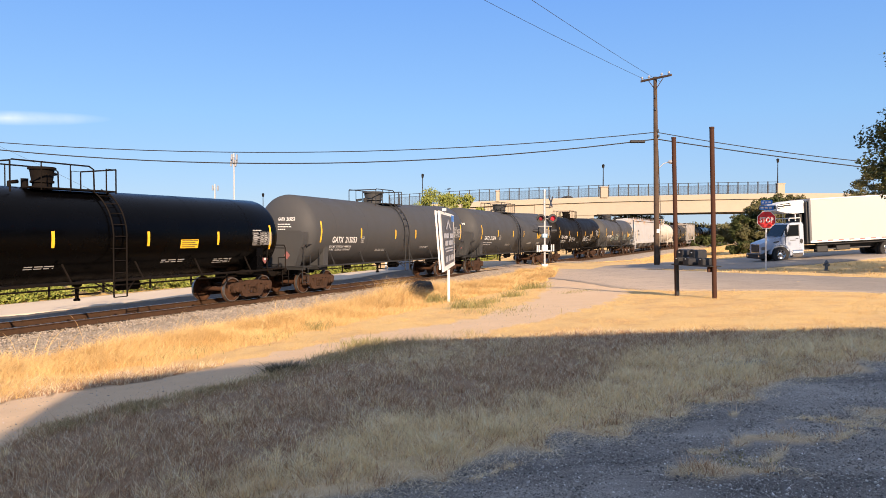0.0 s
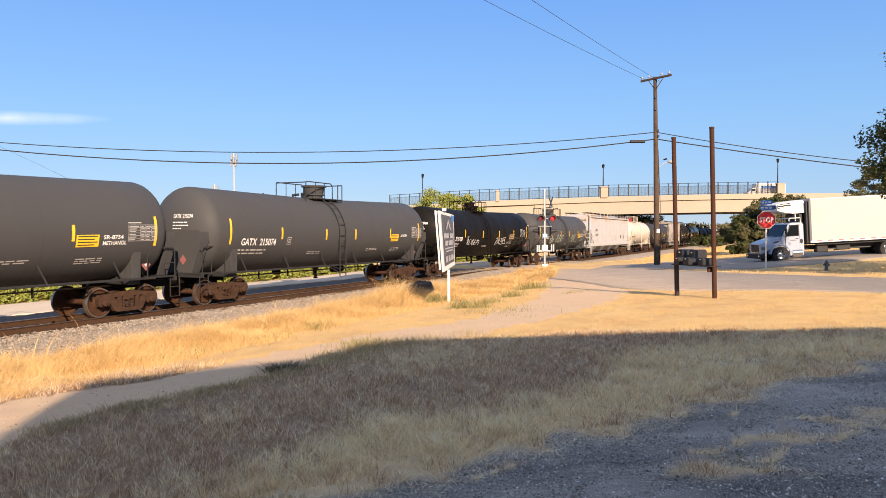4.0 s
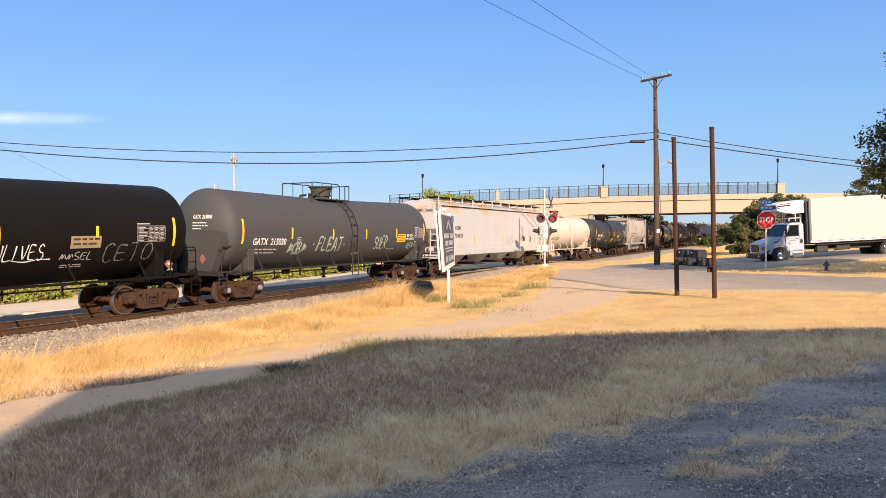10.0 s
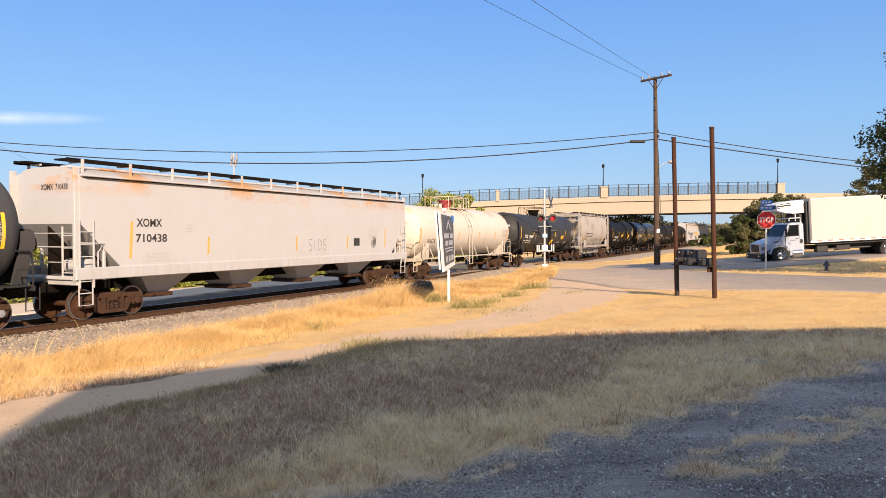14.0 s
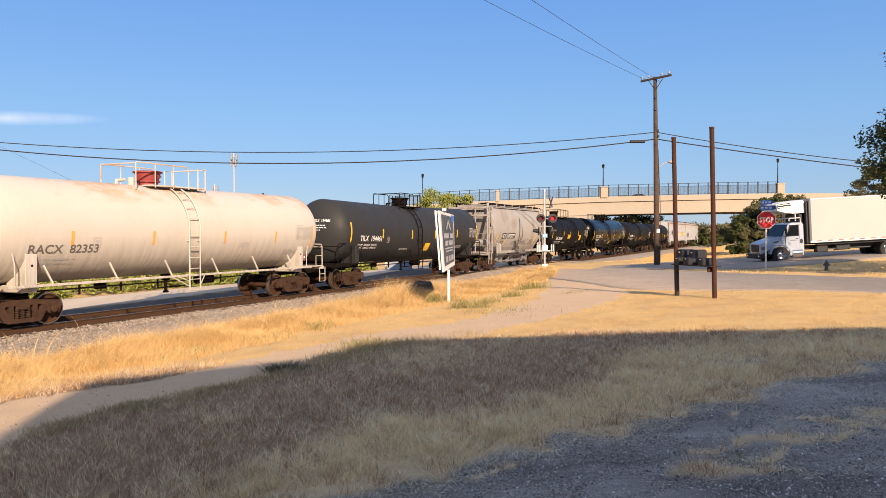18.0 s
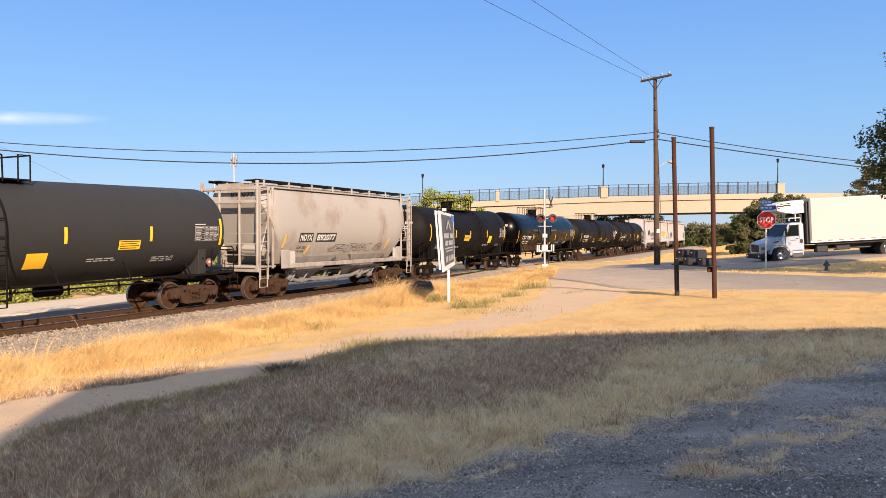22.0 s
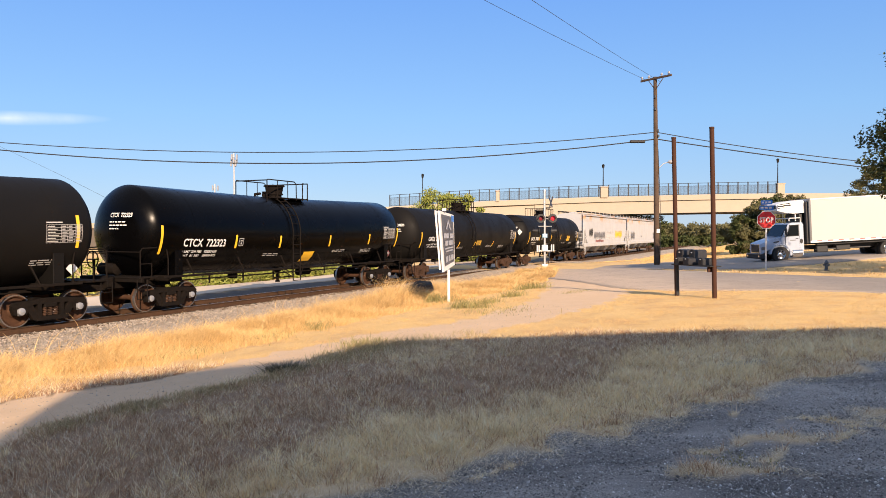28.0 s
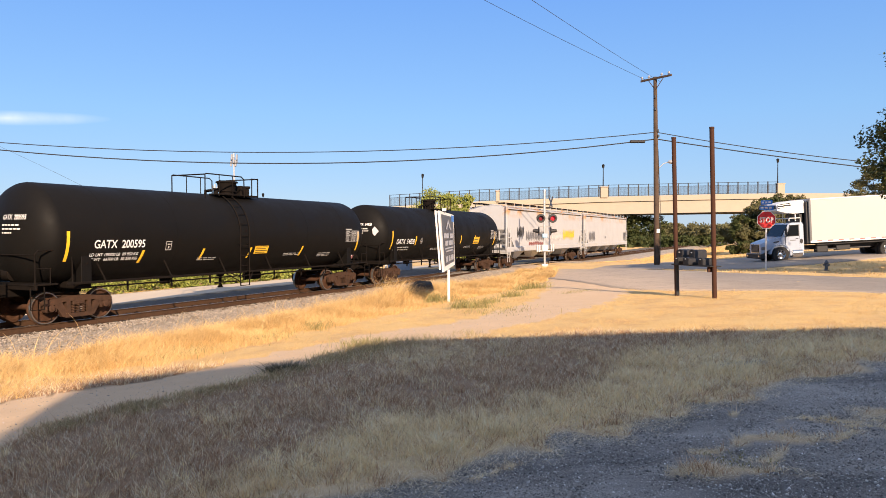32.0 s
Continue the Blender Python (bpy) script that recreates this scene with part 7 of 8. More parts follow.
tree(21.5, 25.6, 10.4, 5.2, M_LEAF, "dark green oak at the roadside", 11, 230, 320, 0.08, 0.30, trunk=0.3, puff=(0.09, 0.19))
tree(48.0, 78.0, 8.8, 3.6, M_LEAF_OLIVE, "olive green tree beyond the truck", 12, 80, 220, 0.12, 0.25, puff=(0.13, 0.24))
tree(52.8, 80.0, 7.8, 3.4, M_LEAF_OLIVE, "olive green tree beyond the truck", 13, 70, 220, 0.12, 0.25, puff=(0.13, 0.24))
for x, y, h, w, sd in ((27.6, 62, 4.4, 2.3, 21), (29.6, 64, 5.0, 2.5, 22), (31.4, 65, 5.2, 2.2, 23), (26.3, 62, 3.3, 1.5, 24)):
    tree(x, y, h, w, M_LEAF_OLIVE if sd % 2 else M_LEAF, "dense olive green tree behind the side road", sd, 70, 220, 0.09, 0.06, puff=(0.14, 0.26))
tree(-1.0, 84, 7.9, 3.4, M_LEAF_BRIGHT, "bright green tree behind the train", 31, 80, 200, 0.11, 0.15)
tree(2.6, 86, 7.6, 2.7, M_LEAF_BRIGHT, "bright green tree behind the train", 32, 60, 180, 0.11, 0.15)
for i, (s, d, h, w) in enumerate(((14, -17, 3.6, 2.0), (17.5, -18, 4.2, 2.2), (21.5, -18, 3.6, 2.0), (26, -18, 3.0, 2.0))):
    p = track_pt(s, d)
    tree(p.x, p.y, h, w, M_LEAF_BRIGHT, "yellow-green bush behind the far fence", 41 + i, 34, 100, 0.11, 0.05, "bush", 0.08)


def far_woods():
    rng = np.random.default_rng(77)
    cs, rs = [], []
    for i in range(520):
        a = rng.uniform(-44, 44)
        d = rng.uniform(300, 420)
        h = rng.uniform(1.5, 7.5) * (0.7 + 0.3 * math.sin(a * 0.8))
        cs.append((d * math.sin(radians(a)), d * math.cos(radians(a)), -0.5 + h * rng.uniform(0.2, 1)))
        rs.append(rng.uniform(2.0, 3.8))
    v, f = leaf_cloud(cs, rs, 130, 0.5, rng, 0.8)
    tagged(sheet("far_woods", v, f, M_LEAF_OLIVE, False), "distant olive green woods on the horizon", "woods", kind="stuff")
    cs, rs = [], []
    for i in range(260):
        a = radians(rng.uniform(16.5, 23.5))
        d = rng.uniform(205, 250)
        cs.append((d * math.sin(a), d * math.cos(a), rng.uniform(0.4, 4.9)))
        rs.append(rng.uniform(0.9, 1.8))
    v, f = leaf_cloud(cs, rs, 110, 0.32, rng, 0.8)
    tagged(sheet("thicket", v, f, M_LEAF_OLIVE, False), "olive thicket beyond the overpass", "bushes", kind="stuff")
    cs, rs = [], []
    for i in range(260):
        x = rng.uniform(30, 64)
        cs.append((x, rng.uniform(150, 172) + (x - 46) * 0.5, rng.uniform(-0.4, 1.9)))
        rs.append(rng.uniform(0.5, 1.1))
    # tall clumps added beneath the deck so the gap there stays dark
    for i in range(240):
        cs.append((rng.uniform(33, 50), rng.uniform(158, 168), rng.uniform(-0.5, 6.2)))
        rs.append(rng.uniform(0.8, 1.5))
    v, f = leaf_cloud(cs, rs, 60, 0.28, rng, 0.7)
    tagged(sheet("undergrowth", v, f, M_LEAF, False), "weeds and tall leaf clumps filling the dark under the overpass", "bushes", kind="stuff")


far_woods()


def hedge():
    rng = np.random.default_rng(5)
    cs, rs = [], []
    for i in range(900):
        s, d = rng.uniform(-8, 74), rng.uniform(-16.4, -13.0)
        if 48 < s < 63:
            continue
        high = rng.uniform(0.05, 1.0 + 0.5 * min(1.0, -d - 13))
        p = track_pt(s, d + float(np.interp(s, [19, 30], [0.0, 3.7])))
        cs.append((p.x, p.y, gz(p.x, p.y) + high))
        rs.append(rng.uniform(0.3, 0.55))
    for i in range(420):
        s = rng.uniform(-8, 74)
        if 48 < s < 63:
            continue
        p = track_pt(s, rng.uniform(-13.3, -12.75) + float(np.interp(s, [19, 30], [0.0, 3.7])))
        cs.append((p.x, p.y, gz(p.x, p.y) + rng.uniform(0.0, 0.55)))
        rs.append(rng.uniform(0.25, 0.42))
    v, f = leaf_cloud(cs, rs, 110, 0.085, rng, 0.8)
    tagged(sheet("hedge", v, f, M_LEAF_BRIGHT, False), "sunlit green vines along the far fence", "hedge", kind="stuff")
    t = thing("rail_fence", Matrix.Translation(track_pt(0, -12.85, -0.7)) @ pose(0, 0, 0, 0, 0, 90 - math.degrees(PHI)), "low dark rail fence in front of green vines", "fence")
    post = Build().box((0, 0, 0.5), (0.09, 0.09, 1.05), 0.01).mesh("post")
    for i in range(11):
        link("post", post, M_BLACK, t, at=(2 + i * 2.4, 0, 0))
    for z in (0.35, 0.68, 0.98):
        part("rail", Build().box((14, 0, z), (24.2, 0.05, 0.08), 0.01), M_BLACK, t)


hedge()


def blades(p, h, w, lean, segs, rng, droop=0.0):
    """Tapered grass blades; lean is a horizontal vector for each."""
    n = len(p)
    a = rng.uniform(0, 2 * math.pi, n)
    side = np.stack([np.cos(a), np.sin(a), np.zeros(n)], -1) * (w / 2)[:, None]
    rows = []
    for i in range(segs + 1):
        u = i / segs
        c = p + lean * (u ** 1.8)[..., None] if isinstance(u, np.ndarray) else p + lean * u ** 1.8
        c = c + np.array([0, 0, 1.0]) * (h * (u - droop * u ** 3))[:, None]
        if i < segs:
            k = 1 - 0.75 * u
            rows += [c - side * k, c + side * k]
        else:
            rows.append(c)
    m = 2 * segs + 1
    v = np.stack(rows, 1).reshape(-1, 3)
    tri = []
    for i in range(segs - 1):
        q = 2 * i
        tri += [[q, q + 1, q + 3], [q, q + 3, q + 2]]
    q = 2 * (segs - 1)
    tri.append([q, q + 1, q + 2])
    f = (np.arange(n)[:, None, None] * m + np.array(tri)[None]).reshape(-1, 3)
    return v, f


def straw(name, a, b, c, d=None, mottle=0.25):
    k = Mat(name, a, 0.75)
    r = k.island()
    col = k.ramp(r, [(0.0, a), (0.45, b), (0.8, c), (1.0, d or c)])
    col = k.mix(k.math("MULTIPLY", k.noise(0.55, 4), 0.2), col, tuple(q * 0.55 for q in a))
    col = k.mix(k.math("MULTIPLY", k.ramp(k.noise(4.5, 5, 0.7), [(0.42, 0.0), (0.62, 1.0)]), mottle), col, tuple(q * 0.3 for q in a))
    col = k.mix(k.math("MULTIPLY", k.ramp(k.noise(15, 3, 0.6), [(0.44, 0.0), (0.62, 1.0)]), mottle * 0.7), col, tuple(q * 0.4 for q in a))
    k.color(col)
    thin = k.t.nodes.new("ShaderNodeBsdfTranslucent")
    k.link(col, thin.inputs["Color"])
    both = k.t.nodes.new("ShaderNodeMixShader")
    both.inputs[0].default_value = 0.25
    k.link(k.b.outputs[0], both.inputs[1])
    k.link(thin.outputs[0], both.inputs[2])
    k.link(both.outputs[0], k.t.nodes["Material Output"].inputs["Surface"])
    return k.m


M_STRAW = straw("golden straw", (0.77, 0.50, 0.18), (0.92, 0.68, 0.32), (0.60, 0.365, 0.13), (0.85, 0.58, 0.26))
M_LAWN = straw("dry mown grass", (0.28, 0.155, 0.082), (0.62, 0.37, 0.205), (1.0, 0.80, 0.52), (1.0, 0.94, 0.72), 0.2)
M_LAWN_PALE = straw("pale green-grey grass", (0.88, 0.65, 0.34), (1.0, 0.82, 0.47), (1.0, 0.90, 0.58), (1.0, 0.96, 0.74), 0.22)
M_FLAT = straw("bleached flat straw", (0.72, 0.60, 0.40), (0.92, 0.78, 0.55), (1.0, 0.88, 0.66), (0.55, 0.44, 0.28), 0.2)
M_FRINGE = straw("olive fringe grass", (0.46, 0.37, 0.18), (0.68, 0.51, 0.26), (0.26, 0.235, 0.10), (0.76, 0.56, 0.29))
M_TUSSOCK = straw("dark tussock grass", (0.12, 0.105, 0.06), (0.20, 0.165, 0.095), (0.07, 0.065, 0.04), (0.30, 0.24, 0.15))
M_GREENGRASS = straw("green weeds", (0.28, 0.25, 0.08), (0.38, 0.33, 0.12), (0.50, 0.41, 0.18), (0.19, 0.18, 0.06))


def scatter(n, r0, r1, a0, a1, rng):
    r = rng.uniform(r0, r1, n)
    a = np.radians(rng.uniform(a0, a1, n))
    return r * np.sin(a), r * np.cos(a)


def grass():
    rng = np.random.default_rng(8)
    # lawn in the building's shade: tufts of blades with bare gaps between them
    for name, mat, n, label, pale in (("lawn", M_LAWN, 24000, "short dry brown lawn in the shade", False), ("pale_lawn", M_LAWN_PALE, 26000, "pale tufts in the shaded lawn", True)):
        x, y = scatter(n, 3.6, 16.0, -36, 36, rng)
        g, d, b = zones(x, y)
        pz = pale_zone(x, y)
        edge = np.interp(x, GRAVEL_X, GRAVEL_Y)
        keep = (g < 0.5) & (d < 0.5) & (y < np.interp(x, SHADE_EDGE_X, SHADE_EDGE_Y) + 0.15 + rng.normal(0, 0.12, n)) & ((rng.uniform(size=n) < 0.05 + 0.95 * pz) if pale else (rng.uniform(size=n) < 1 - 0.6 * pz))
        x, y, edge = x[keep], y[keep], edge[keep]
        m = len(x)
        per = 13
        tall = np.clip(1.0 + 0.35 * wobble(x, y, 0.9, 0.8, 0.4) + rng.normal(0, 0.22, m), 0.35, 2.0)
        if pale:
            tall *= np.interp(y - edge, [-0.5, 0.05, 0.35, 0.7, 2.0], [0.35, 0.35, 0.9, 1.35, 1.2])
        spread = rng.uniform(0.015, 0.045, m) * (1 + 0.06 * np.hypot(x, y))
        ang = rng.uniform(0, 2 * math.pi, (m, per))
        rad = np.sqrt(rng.uniform(0, 1, (m, per)))
        ox, oy = np.cos(ang) * rad, np.sin(ang) * rad
        bx, by = (x[:, None] + ox * spread[:, None]).ravel(), (y[:, None] + oy * spread[:, None]).ravel()
        h = np.clip(rng.normal(0.066, 0.022, (m, per)) * tall[:, None], 0.012, 0.17).ravel()
        bend = rng.normal(0, 0.3, (m, 1, 2)) + np.stack([ox, oy], -1) * 0.9 + rng.normal(0, 0.45, (m, per, 2))
        bend = bend.reshape(-1, 2) * h[:, None]
        p = np.stack([bx, by, ground_z(bx, by) - 0.01], -1)
        v, f = blades(p, h, 0.0024 + 0.0006 * np.hypot(bx, by) * rng.uniform(0.5, 1.2, m * per), np.column_stack([bend, np.zeros(m * per)]), 2, rng)
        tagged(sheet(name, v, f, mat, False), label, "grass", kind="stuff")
    # bleached blades lying flat where the lawn meets the gravel and on the islands in it
    n = 110000
    x, y = scatter(n, 3.6, 11.0, -14, 36, rng)
    g = zones(x, y)[0]
    near = np.abs(y - np.interp(x, GRAVEL_X, GRAVEL_Y)) + rng.normal(0, 0.10, n)
    isle = (y < np.interp(x, GRAVEL_X, GRAVEL_Y) - 0.3) & (g < 0.75)
    keep = ((near < 0.26) & (rng.uniform(size=n) < 0.75)) | isle
    x, y = x[keep], y[keep]
    n = len(x)
    p = np.stack([x, y, ground_z(x, y) + rng.uniform(0.0, 0.012, n)], -1)
    la = rng.uniform(0, 6.28, n)
    lean = np.stack([np.cos(la), np.sin(la), np.zeros(n)], -1) * rng.uniform(0.03, 0.11, n)[:, None]
    v, f = blades(p, rng.uniform(0.004, 0.03, n), 0.0022 + 0.0004 * np.hypot(x, y), lean, 2, rng)
    tagged(sheet("flat_straw", v, f, M_FLAT, False), "bleached straw lying along the gravel edge", "grass", kind="stuff")
    # golden mown grass beyond the shade
    x, y = scatter(230000, 11.5, 30, -30, 38, rng)
    g, d, b = zones(x, y)
    s, dd = track_sd(x, y)
    keep = (d < 0.5) & (dd > 7.5) & (y > np.interp(x, SHADE_EDGE_X, SHADE_EDGE_Y) - 0.1) & ~inside([(5.9, 60), (6.0, 30), (6.4, 23.8), (7.8, 22.5), (10, 20.5), (11.8, 19), (20, 12), (40, 20), (40, 60)], x, y)
    x, y = x[keep], y[keep]
    n = len(x)
    p = np.stack([x, y, ground_z(x, y) - 0.01], -1)
    lean = np.stack([rng.normal(0, 0.04, n), rng.normal(0, 0.04, n), np.zeros(n)], -1)
    v, f = blades(p, np.clip(rng.normal(0.029, 0.013, n), 0.010, 0.08), 0.002 + 0.00027 * np.hypot(x, y), lean, 2, rng)
    tagged(sheet("golden_lawn", v, f, M_STRAW, False), "short golden dry grass in the sun", "grass", kind="stuff")
    # tall straw along the track
    n = 290000
    s, d = 4 + 42 * rng.uniform(0, 1, n) ** 1.15, rng.uniform(3.3, 10.6, n)
    w = np.exp(-((s - 27.0) / 7.5) ** 2)
    dense = np.clip(np.sin(s * 1.9 + 1.3 * np.sin(d * 1.7)) * np.cos(d * 1.3 + s * 0.4) * 0.5 + 0.62, 0.05, 1)
    x, y = -(DC - d) * CP + s * SP, (DC - d) * SP + s * CP
    g, dirt, b = zones(x, y)
    lim = np.interp(s, [4, 9, 12, 20, 26, 34, 46], [10.6, 10.4, 10.2, 9.8, 9.8, 9.4, 6.0])
    keep = (dirt < 0.5) & (d < lim) & (d > np.interp(s, [4, 20, 30, 46], [4.3, 4.0, 3.5, 3.4])) & (rng.uniform(size=n) < dense)
    s, d, x, y, w, dense = s[keep], d[keep], x[keep], y[keep], w[keep], dense[keep]
    n = len(x)
    p = np.stack([x, y, ground_z(x, y) - 0.02], -1)
    h = (0.70 + 0.45 * w * np.exp(-((d - 5.6) / 1.6) ** 2)) * dense ** 0.5 * rng.uniform(0.35, 1.3, n)
    h = h * np.interp(d, [3.4, 4.5, 7.0, 9.0, 10.0], [0.55, 0.9, 1.0, 0.45, 0.3])
    la = rng.normal(0.3, 1.2, n) + 1.6 * np.sin(s * 2.3 + d * 1.1) + 0.8 * np.sin(s * 5.1 - d * 3.7)
    lean = np.stack([np.cos(la), np.sin(la), np.zeros(n)], -1) * (h * rng.uniform(0.15, 1.2, n))[:, None]
    v, f = blades(p, h, 0.0036 + 0.00040 * np.hypot(x, y), lean, 3, rng, 0.3)
    tagged(sheet("tall_grass", v, f, M_STRAW, False), "tall golden dry grass along the track", "grass", kind="stuff")
    n = 22000
    u = rng.uniform(0, 1, n)
    ex = np.interp(u, [0, 0.3, 0.6, 0.8, 1], [-4.2, -3.55, -2.65, -1.75, 0.5]) + rng.normal(0.1, 0.16, n)
    ey = np.interp(u, [0, 0.3, 0.6, 0.8, 1], [7.5, 8.75, 10.0, 12.3, 14.3]) - np.abs(rng.normal(0.0, 0.45, n)) * np.interp(u, [0, 0.6, 0.85, 1], [0.5, 0.6, 1.6, 0.8]) - 0.05
    keep = (np.sin(u * 70) + np.sin(u * 31 + 1) + rng.normal(0, 0.7, n) > -0.3) & ((zones(ex, ey)[1] < 0.5) | (rng.uniform(size=n) < 0.3))
    x, y, u = ex[keep], ey[keep], u[keep]
    n = len(x)
    p = np.stack([x, y, ground_z(x, y) - 0.02], -1)
    h = rng.uniform(0.05, 0.17, n) * np.interp(u, [0, 0.6, 0.85, 1], [0.8, 0.8, 1.9, 1.2])
    la = rng.uniform(0, 6.28, n)
    lean = np.stack([np.cos(la), np.sin(la), np.zeros(n)], -1) * (h * rng.uniform(0.2, 1.0, n))[:, None]
    v, f = blades(p, h, rng.uniform(0.005, 0.011, n), lean, 3, rng, 0.25)
    tagged(sheet("path_fringe", v, f, M_FRINGE, False), "olive and straw grass fringe beside the dirt path", "grass", kind="stuff")
    # sparse straw past the crossing and round the junction
    n = 60000
    s, d = 60 + 70 * rng.uniform(0, 1, n) ** 1.3, rng.uniform(3.2, 14.0, n)
    x, y = -(DC - d) * CP + s * SP, (DC - d) * SP + s * CP
    x = np.concatenate([x, rng.uniform(8, 60, 90000)])
    y = np.concatenate([y, rng.uniform(19, 66, 90000)])
    s, d = track_sd(x, y)
    road = inside(ROAD_A + ROAD_B[::-1], x, y) | inside(SIDE_A + SIDE_B[::-1], x, y)
    keep = ~road & (d > 3.2) & ((np.abs(s - 55) > 8) | (d > 9)) & (y > np.interp(x, [5, 12, 20], [24, 19, 12])) & (np.sin(x * 0.9 + y * 0.6) + np.sin(y * 1.3 - x * 0.4) + rng.normal(0, 0.8, len(x)) > -0.6)
    x, y = x[keep], y[keep]
    n = len(x)
    p = np.stack([x, y, ground_z(x, y) - 0.01], -1)
    h = rng.uniform(0.03, 0.11, n)
    la = rng.uniform(0, 6.28, n)
    lean = np.stack([np.cos(la), np.sin(la), np.zeros(n)], -1) * (h * rng.uniform(0.2, 0.9, n))[:, None]
    v, f = blades(p, h, 0.004 + 0.0006 * np.hypot(x, y), lean, 2, rng)
    tagged(sheet("verge_grass", v, f, M_STRAW, False), "patchy golden grass along the roads and the far track", "grass", kind="stuff")
    # the high clump and loose seed stalks
    cx, cy = at_px(688, 545, 26.5).xy
    n = 5200
    x, y = cx + rng.normal(0, 0.62, n), cy + rng.normal(0, 1.0, n)
    p = np.stack([x, y, ground_z(x, y) - 0.02], -1)
    h = rng.uniform(0.3, 1.0, n) * rng.choice([1.0, 1.3, 1.9], n, p=[0.6, 0.25, 0.15]) * np.exp(-((x - cx) / 1.4) ** 2)
    la = rng.normal(0.2, 1.5, n)
    lean = np.stack([np.cos(la), np.sin(la), np.zeros(n)], -1) * (h * rng.uniform(0.2, 0.8, n))[:, None]
    v, f = blades(p, h, rng.uniform(0.008, 0.018, n), lean, 3, rng, 0.3)
    tagged(sheet("grass_clump", v, f, M_STRAW, False), "high bleached grass clump beside a boulder", "grass", kind="stuff")
    n = 420
    s, d = rng.uniform(6, 34, n), np.clip(rng.normal(5.8, 1.0, n), 4.7, 9)
    x, y = -(DC - d) * CP + s * SP, (DC - d) * SP + s * CP
    p = np.stack([x, y, ground_z(x, y) - 0.02], -1)
    h = rng.uniform(0.7, 1.5, n)
    la = rng.normal(0.4, 1.3, n)
    lean = np.stack([np.cos(la), np.sin(la), np.zeros(n)], -1) * (h * rng.uniform(0.2, 0.9, n))[:, None]
    v, f = blades(p, h, np.full(n, 0.012), lean, 5, rng, 0.35)
    tagged(sheet("seed_stalks", v, f, M_STRAW, False), "loose arching straw stalks above the dry grass", "grass", kind="stuff")
    # a dark tussock on the edge of the dirt track
    n = 700
    tx, ty = -2.36, 10.45
    u, v = rng.normal(0, 1, n), rng.normal(0, 1, n)
    x, y = tx + 0.13 * u, ty + 0.10 * v
    p = np.stack([x, y, ground_z(x, y) - 0.02], -1)
    h = rng.uniform(0.08, 0.24, n)
    lean = np.stack([u * 0.5 + rng.normal(0, 0.4, n), v * 0.5 + rng.normal(0, 0.4, n), np.zeros(n)], -1) * h[:, None]
    vv, f = blades(p, h, rng.uniform(0.006, 0.012, n), lean, 3, rng, 0.3)
    tagged(sheet("tussock", vv, f, M_TUSSOCK, False), "dark olive grass tussock beside the dirt track", "grass", kind="stuff")
    # green weeds here and there
    spots = [(560, 600, 17.0, 0.3, 120, 0.3), (470, 615, 15.5, 0.5, 160, 0.2), (640, 622, 13.0, 0.35, 260, 0.2), (1300, 828, 5.2, 0.14, 150, 0.05), (880, 565, 18.5, 0.8, 200, 0.15), (330, 640, 13.5, 0.5, 150, 0.25), (765, 541, 23.5, 0.22, 200, 0.5), (788, 538, 24.2, 0.25, 160, 0.35), (818, 556, 20.5, 0.25, 220, 0.35), (846, 559, 20.0, 0.25, 160, 0.28), (868, 549, 21.5, 0.3, 160, 0.25), (905, 535, 24.0, 0.3, 200, 0.3), (938, 519, 28.5, 0.45, 300, 0.35), (1010, 530, 24.5, 0.45, 120, 0.06), (1030, 528, 25.0, 0.45, 120, 0.06)]
    vs, fs, o = [], [], 0
    for px, py, d, r, k, hh in spots:
        c = at_px(px, py, d)
        x, y = c.x + rng.normal(0, r * 0.7, k), c.y + rng.normal(0, r * 0.9, k)
        p = np.stack([x, y, ground_z(x, y) - 0.01], -1)
        h = hh * rng.uniform(0.4, 1.2, k)
        la = rng.uniform(0, 6.28, k)
        lean = np.stack([np.cos(la), np.sin(la), np.zeros(k)], -1) * (h * rng.uniform(0.3, 0.9, k))[:, None]
        v, f = blades(p, h, np.full(k, 0.006 + 0.0005 * d), lean, 3, rng, 0.2)
        vs.append(v)
        fs.append(f + o)
        o += len(v)
    tagged(sheet("green_weeds", np.concatenate(vs), np.concatenate(fs), M_GREENGRASS, False), "green weed tufts among dry grass", "weeds", kind="stuff")


grass()


def stones(name, x, y, z, size, mat, label, rng):
    n = len(x)
    base = np.array([[1, 0, 0], [0, 1, 0], [-1, 0, 0], [0, -1, 0], [0, 0, 1], [0, 0, -1]], float)
    tri = np.array([[0, 1, 4], [1, 2, 4], [2, 3, 4], [3, 0, 4], [1, 0, 5], [2, 1, 5], [3, 2, 5], [0, 3, 5]])
    v = base[None] * rng.uniform(0.6, 1.3, (n, 6, 1)) + rng.normal(0, 0.22, (n, 6, 3))
    a = rng.uniform(0, 6.28, n)
    ca, sa = np.cos(a)[:, None], np.sin(a)[:, None]
    v = np.stack([v[..., 0] * ca - v[..., 1] * sa, v[..., 0] * sa + v[..., 1] * ca, v[..., 2] * 0.75], -1)
    v = v * size[:, None, None] + np.stack([x, y, z], -1)[:, None]
    f = (np.arange(n)[:, None, None] * 6 + tri[None]).reshape(-1, 3)
    return tagged(sheet(name, v.reshape(-1, 3), f, mat, False), label, "stones", kind="stuff")


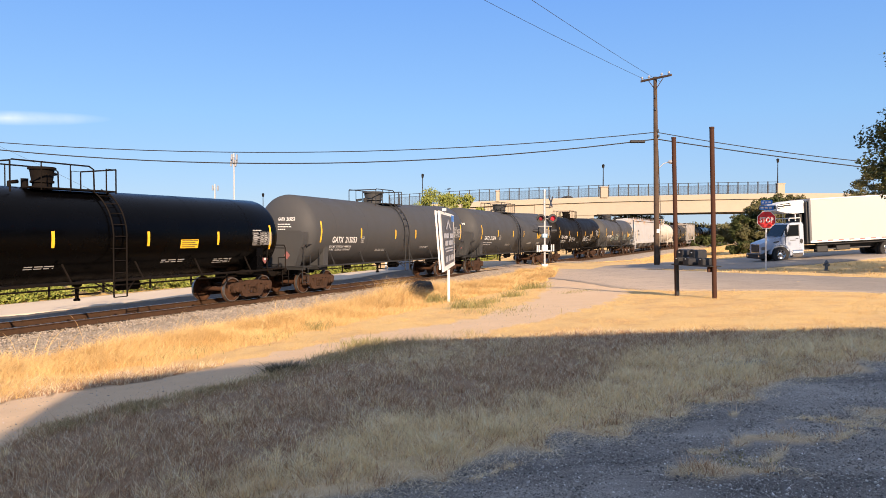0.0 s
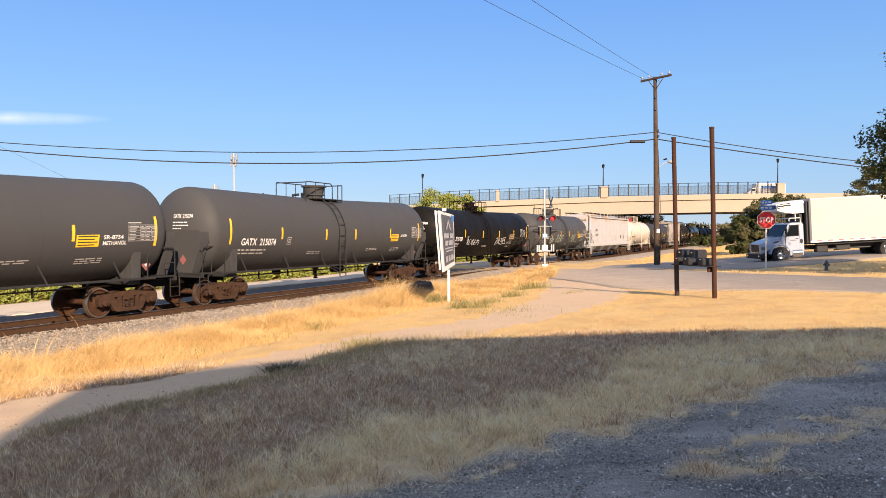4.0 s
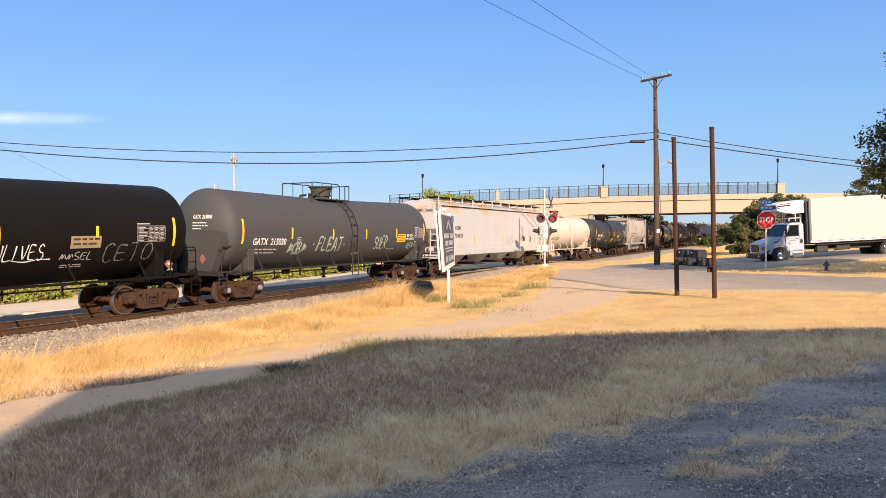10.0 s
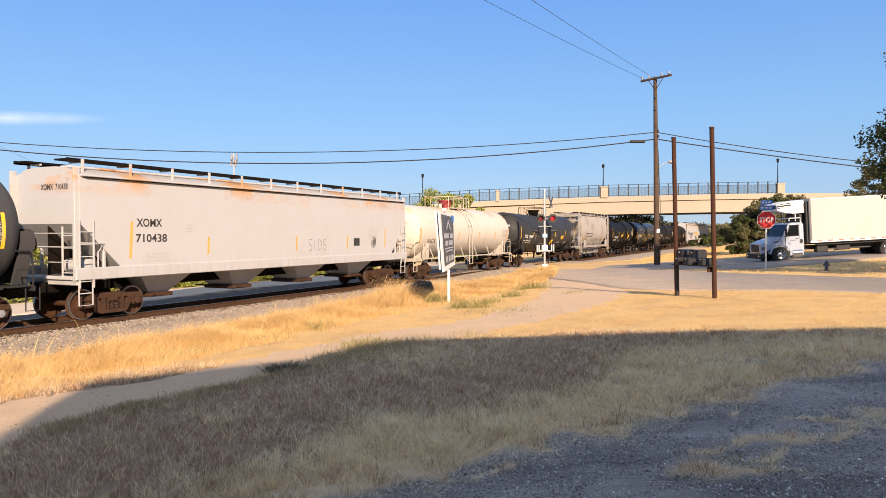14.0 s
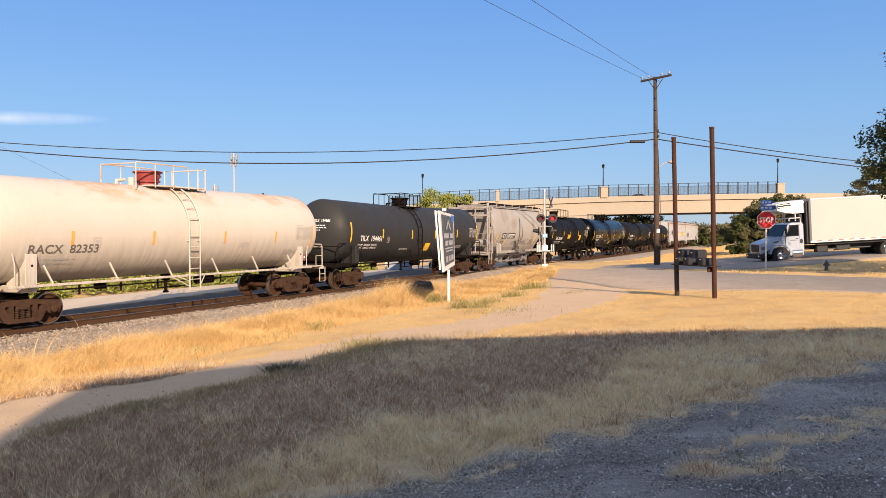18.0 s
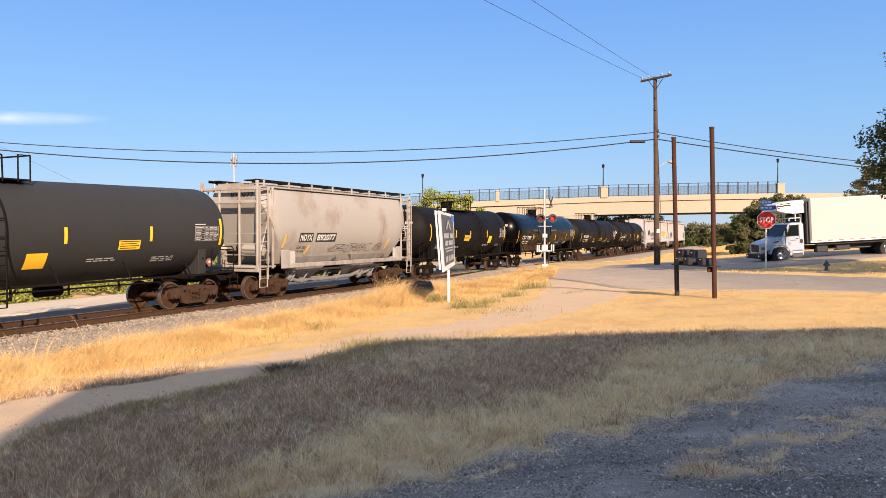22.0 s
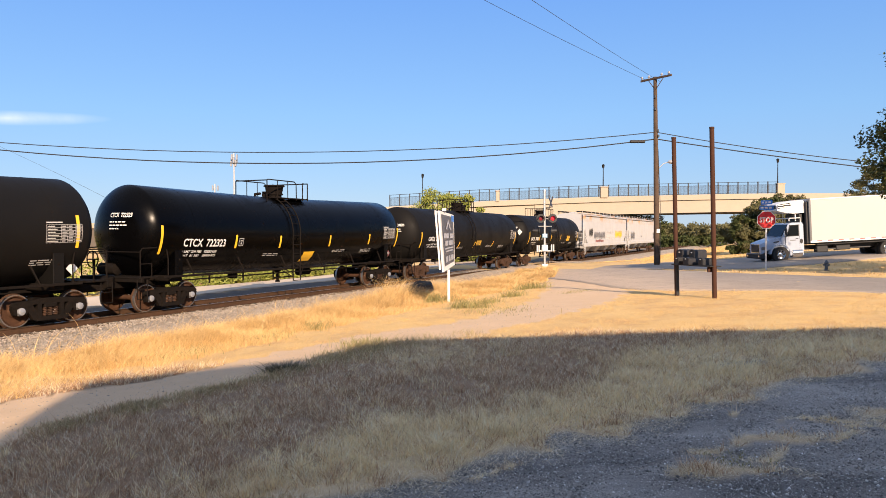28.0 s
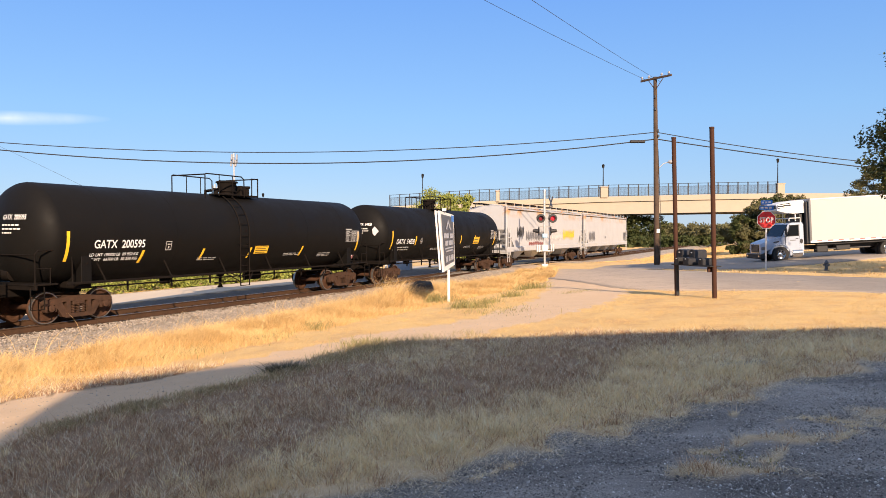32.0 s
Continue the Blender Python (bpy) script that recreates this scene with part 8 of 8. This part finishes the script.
def gravel():
    rng = np.random.default_rng(3)
    k = Mat("ballast stone", rough=0.9)
    k.color(k.mix(k.math("MULTIPLY", k.noise(9, 4), 0.6), k.ramp(k.island(), [(0.0, (0.19, 0.155, 0.12)), (0.5, (0.36, 0.31, 0.25)), (1.0, (0.50, 0.44, 0.37))]), (0.22, 0.18, 0.14)))
    n = 42000
    s = 6 + 60 * rng.uniform(0, 1, n) ** 1.5
    d = rng.uniform(-1.7, 4.4, n)
    keep = (np.abs(s - 55) > 7) & (np.abs(np.abs(d) - 0.7525) > 0.1) & ((d > 0.9) | (rng.uniform(size=n) < 0.35))
    s, d = s[keep], d[keep]
    x, y = -(DC - d) * CP + s * SP, (DC - d) * SP + s * CP
    size = rng.uniform(0.018, 0.048, len(x))
    stones("ballast", x, y, ground_z(x, y) + 0.012, size, k.m, "grey-brown railway ballast stones", rng)
    g = Mat("grit", rough=0.85)
    g.color(g.ramp(g.island(), [(0.0, (0.12, 0.112, 0.105)), (0.5, (0.28, 0.26, 0.235)), (0.86, (0.48, 0.45, 0.41)), (0.96, (0.55, 0.52, 0.48)), (1.0, (0.92, 0.9, 0.88))]))
    x, y = scatter(120000, 3.6, 11.0, -14, 36, rng)
    gr, d, b = zones(x, y)
    keep = gr > 0.5
    x, y = x[keep], y[keep]
    xd, yd = scatter(70000, 6.5, 20, -34, 12, rng)
    on = (zones(xd, yd)[1] > 0.5) & (rng.uniform(size=len(xd)) < 0.16)
    x, y = np.concatenate([x, xd[on]]), np.concatenate([y, yd[on]])
    stones("loose_gravel", x, y, ground_z(x, y) + 0.003, rng.uniform(0.0018, 0.0085, len(x)) * (1 + 0.9 * (rng.uniform(size=len(x)) < 0.06)), g.m, "loose dark blue-grey gravel", rng)


gravel()


# ---- traffic on the overpass and a bird ----
def van():
    t = thing("delivery_truck", pose(-400, 158, 0), "white delivery truck with a plain logo bar", "truck")
    part("box_body", Build().box((0.9, 0, 1.95), (6.4, 2.4, 2.5), 0.04), M_WHITE, t)
    part("cab", Build().loft([[(x, -w, z0), (x, -w, z1), (x, w, z1), (x, w, z0)] for x, w, z0, z1 in ((-2.4, 1.05, 0.6, 2.3), (-3.1, 1.05, 0.6, 2.2), (-3.6, 1.0, 0.6, 1.5), (-4.3, 0.95, 0.55, 1.25))]), M_WHITE, t)
    part("window", Build().box((-2.85, -1.04, 1.75), (0.7, 0.04, 0.55), 0.02), M_GLASS, t)
    part("logo_bar", Build().box((0.9, -1.21, 2.35), (4.4, 0.01, 0.55)), M_BLUE, t, "dark blue logo bar")
    part("print", Build().box((0.9, -1.212, 1.75), (4.6, 0.01, 0.1)), M_PLACARD, t)
    for x in (-3.3, 2.6):
        for y in (-1.0, 1.0):
            wheel_of(t, x, y, 0.48, 0.48)
    return t


VAN = van()


def saloon(label):
    t = thing("car", pose(-400, 160, 0), label, "car", "cars on the overpass")
    prof = [(-2.2, 0.35), (2.2, 0.35), (2.25, 0.7), (1.9, 0.9), (1.0, 0.98), (0.35, 1.42), (-1.0, 1.45), (-1.75, 1.0), (-2.2, 0.92)]
    part("body", Build().prism(prof, -0.88, 0.88), M_CARDARK, t)
    part("windows", Build().prism([(0.85, 1.0), (0.32, 1.36), (-0.95, 1.38), (-1.5, 1.02)], -0.89, 0.89), M_GLASS, t)
    for x in (-1.4, 1.4):
        for y in (-0.8, 0.8):
            wheel_of(t, x, y, 0.33, 0.33, 0.22)
    return t


M_CARDARK = plain("dark red car paint", (0.05, 0.018, 0.018), 0.25)
TRAFFIC = [(saloon("dark red car on the overpass"), 902, 16.5, 135), (saloon("dark car on the overpass"), 988, 19.0, -138), (saloon("dark car on the overpass"), 1000, 0.0, -138)]


def bird():
    t = thing("bird", pose(-300, 80, 7), "small dark bird in flight", "bird")
    part("body", Build().revolve([(-0.24, 0.01), (-0.15, 0.05), (0.0, 0.075), (0.12, 0.06), (0.2, 0.045), (0.26, 0.01)], 10, "x"), M_BLACK, t)
    part("tail", Build().prism([(-0.42, -0.06), (-0.42, 0.06), (-0.2, 0.02), (-0.2, -0.02)], -0.006, 0.006, "z"), M_BLACK, t)
    ws = []
    for s in (-1, 1):
        w = part("wing", Build().prism([(0.12, 0), (0.16, s * 0.22), (0.0, s * 0.5), (-0.1, s * 0.25), (-0.08, 0)], -0.008, 0.008, "z"), M_BLACK, t)
        ws.append((w, s))
    return t, ws


BIRD, WINGS = bird()


# ---- motion ----
def travelled(t):
    """Metres that the train has gone at t seconds."""
    return 5.94 * (t - 0.001011814 * t ** 2 + 8.70247e-5 * t ** 3 - 2.42129e-6 * t ** 4)


def motions():
    turn = pose(0, 0, 0, 0, 0, 90 - math.degrees(PHI))
    for car, s in CARS:
        walk(car, [(t, Matrix.Translation(track_pt(s - travelled(t))) @ turn) for t in range(0, 33)])
    steps = [i * 0.1 for i in range(321)]
    for w, x in WHEELSETS:
        rows = [(t, Matrix.Translation((x, 0, 0.4572)) @ pose(0, 0, 0, 0, -math.degrees(travelled(t) / 0.4572), 0)) for t in steps]
        walk(w, rows)
    # delivery truck crossing the overpass from right to left
    def on_bridge(t):
        x = 36.6 - 17.4 * (t - 6.0)
        return Matrix.Translation((x, 158.0, float(BRIDGE_Z(x)) - 0.9)) @ pose(0, 0, 0, 0, 0, 0)
    walk(VAN, [(t, on_bridge(t)) for t in range(0, 33, 2)])
    for car, px, t0, v in TRAFFIC:
        rows = []
        for t in range(0, 33, 2):
            x = (px + v * (t - t0) - 784) / 1257 * (158 if v < 0 else 164)
            rows.append((t, Matrix.Translation((x, 158.0 if v < 0 else 164.0, float(BRIDGE_Z(x)) - 0.9)) @ pose(0, 0, 0, 0, 0, 0 if v > 0 else 180)))
        walk(car, rows)
    # a bird gliding off to the right
    def bird_at(t):
        return at_px(794 + 95.5 * t, 335 - 13 * t, 80)
    walk(BIRD, [(t, Matrix.Translation(bird_at(t)) @ pose(0, 0, 0, 0, -8, 0)) for t in range(0, 33)])
    for wing, side in WINGS:
        walk(wing, [(i * 0.1, pose(0, 0, 0, side * 28 * math.sin(i * 1.9), 0, 0)) for i in range(321)])


motions()
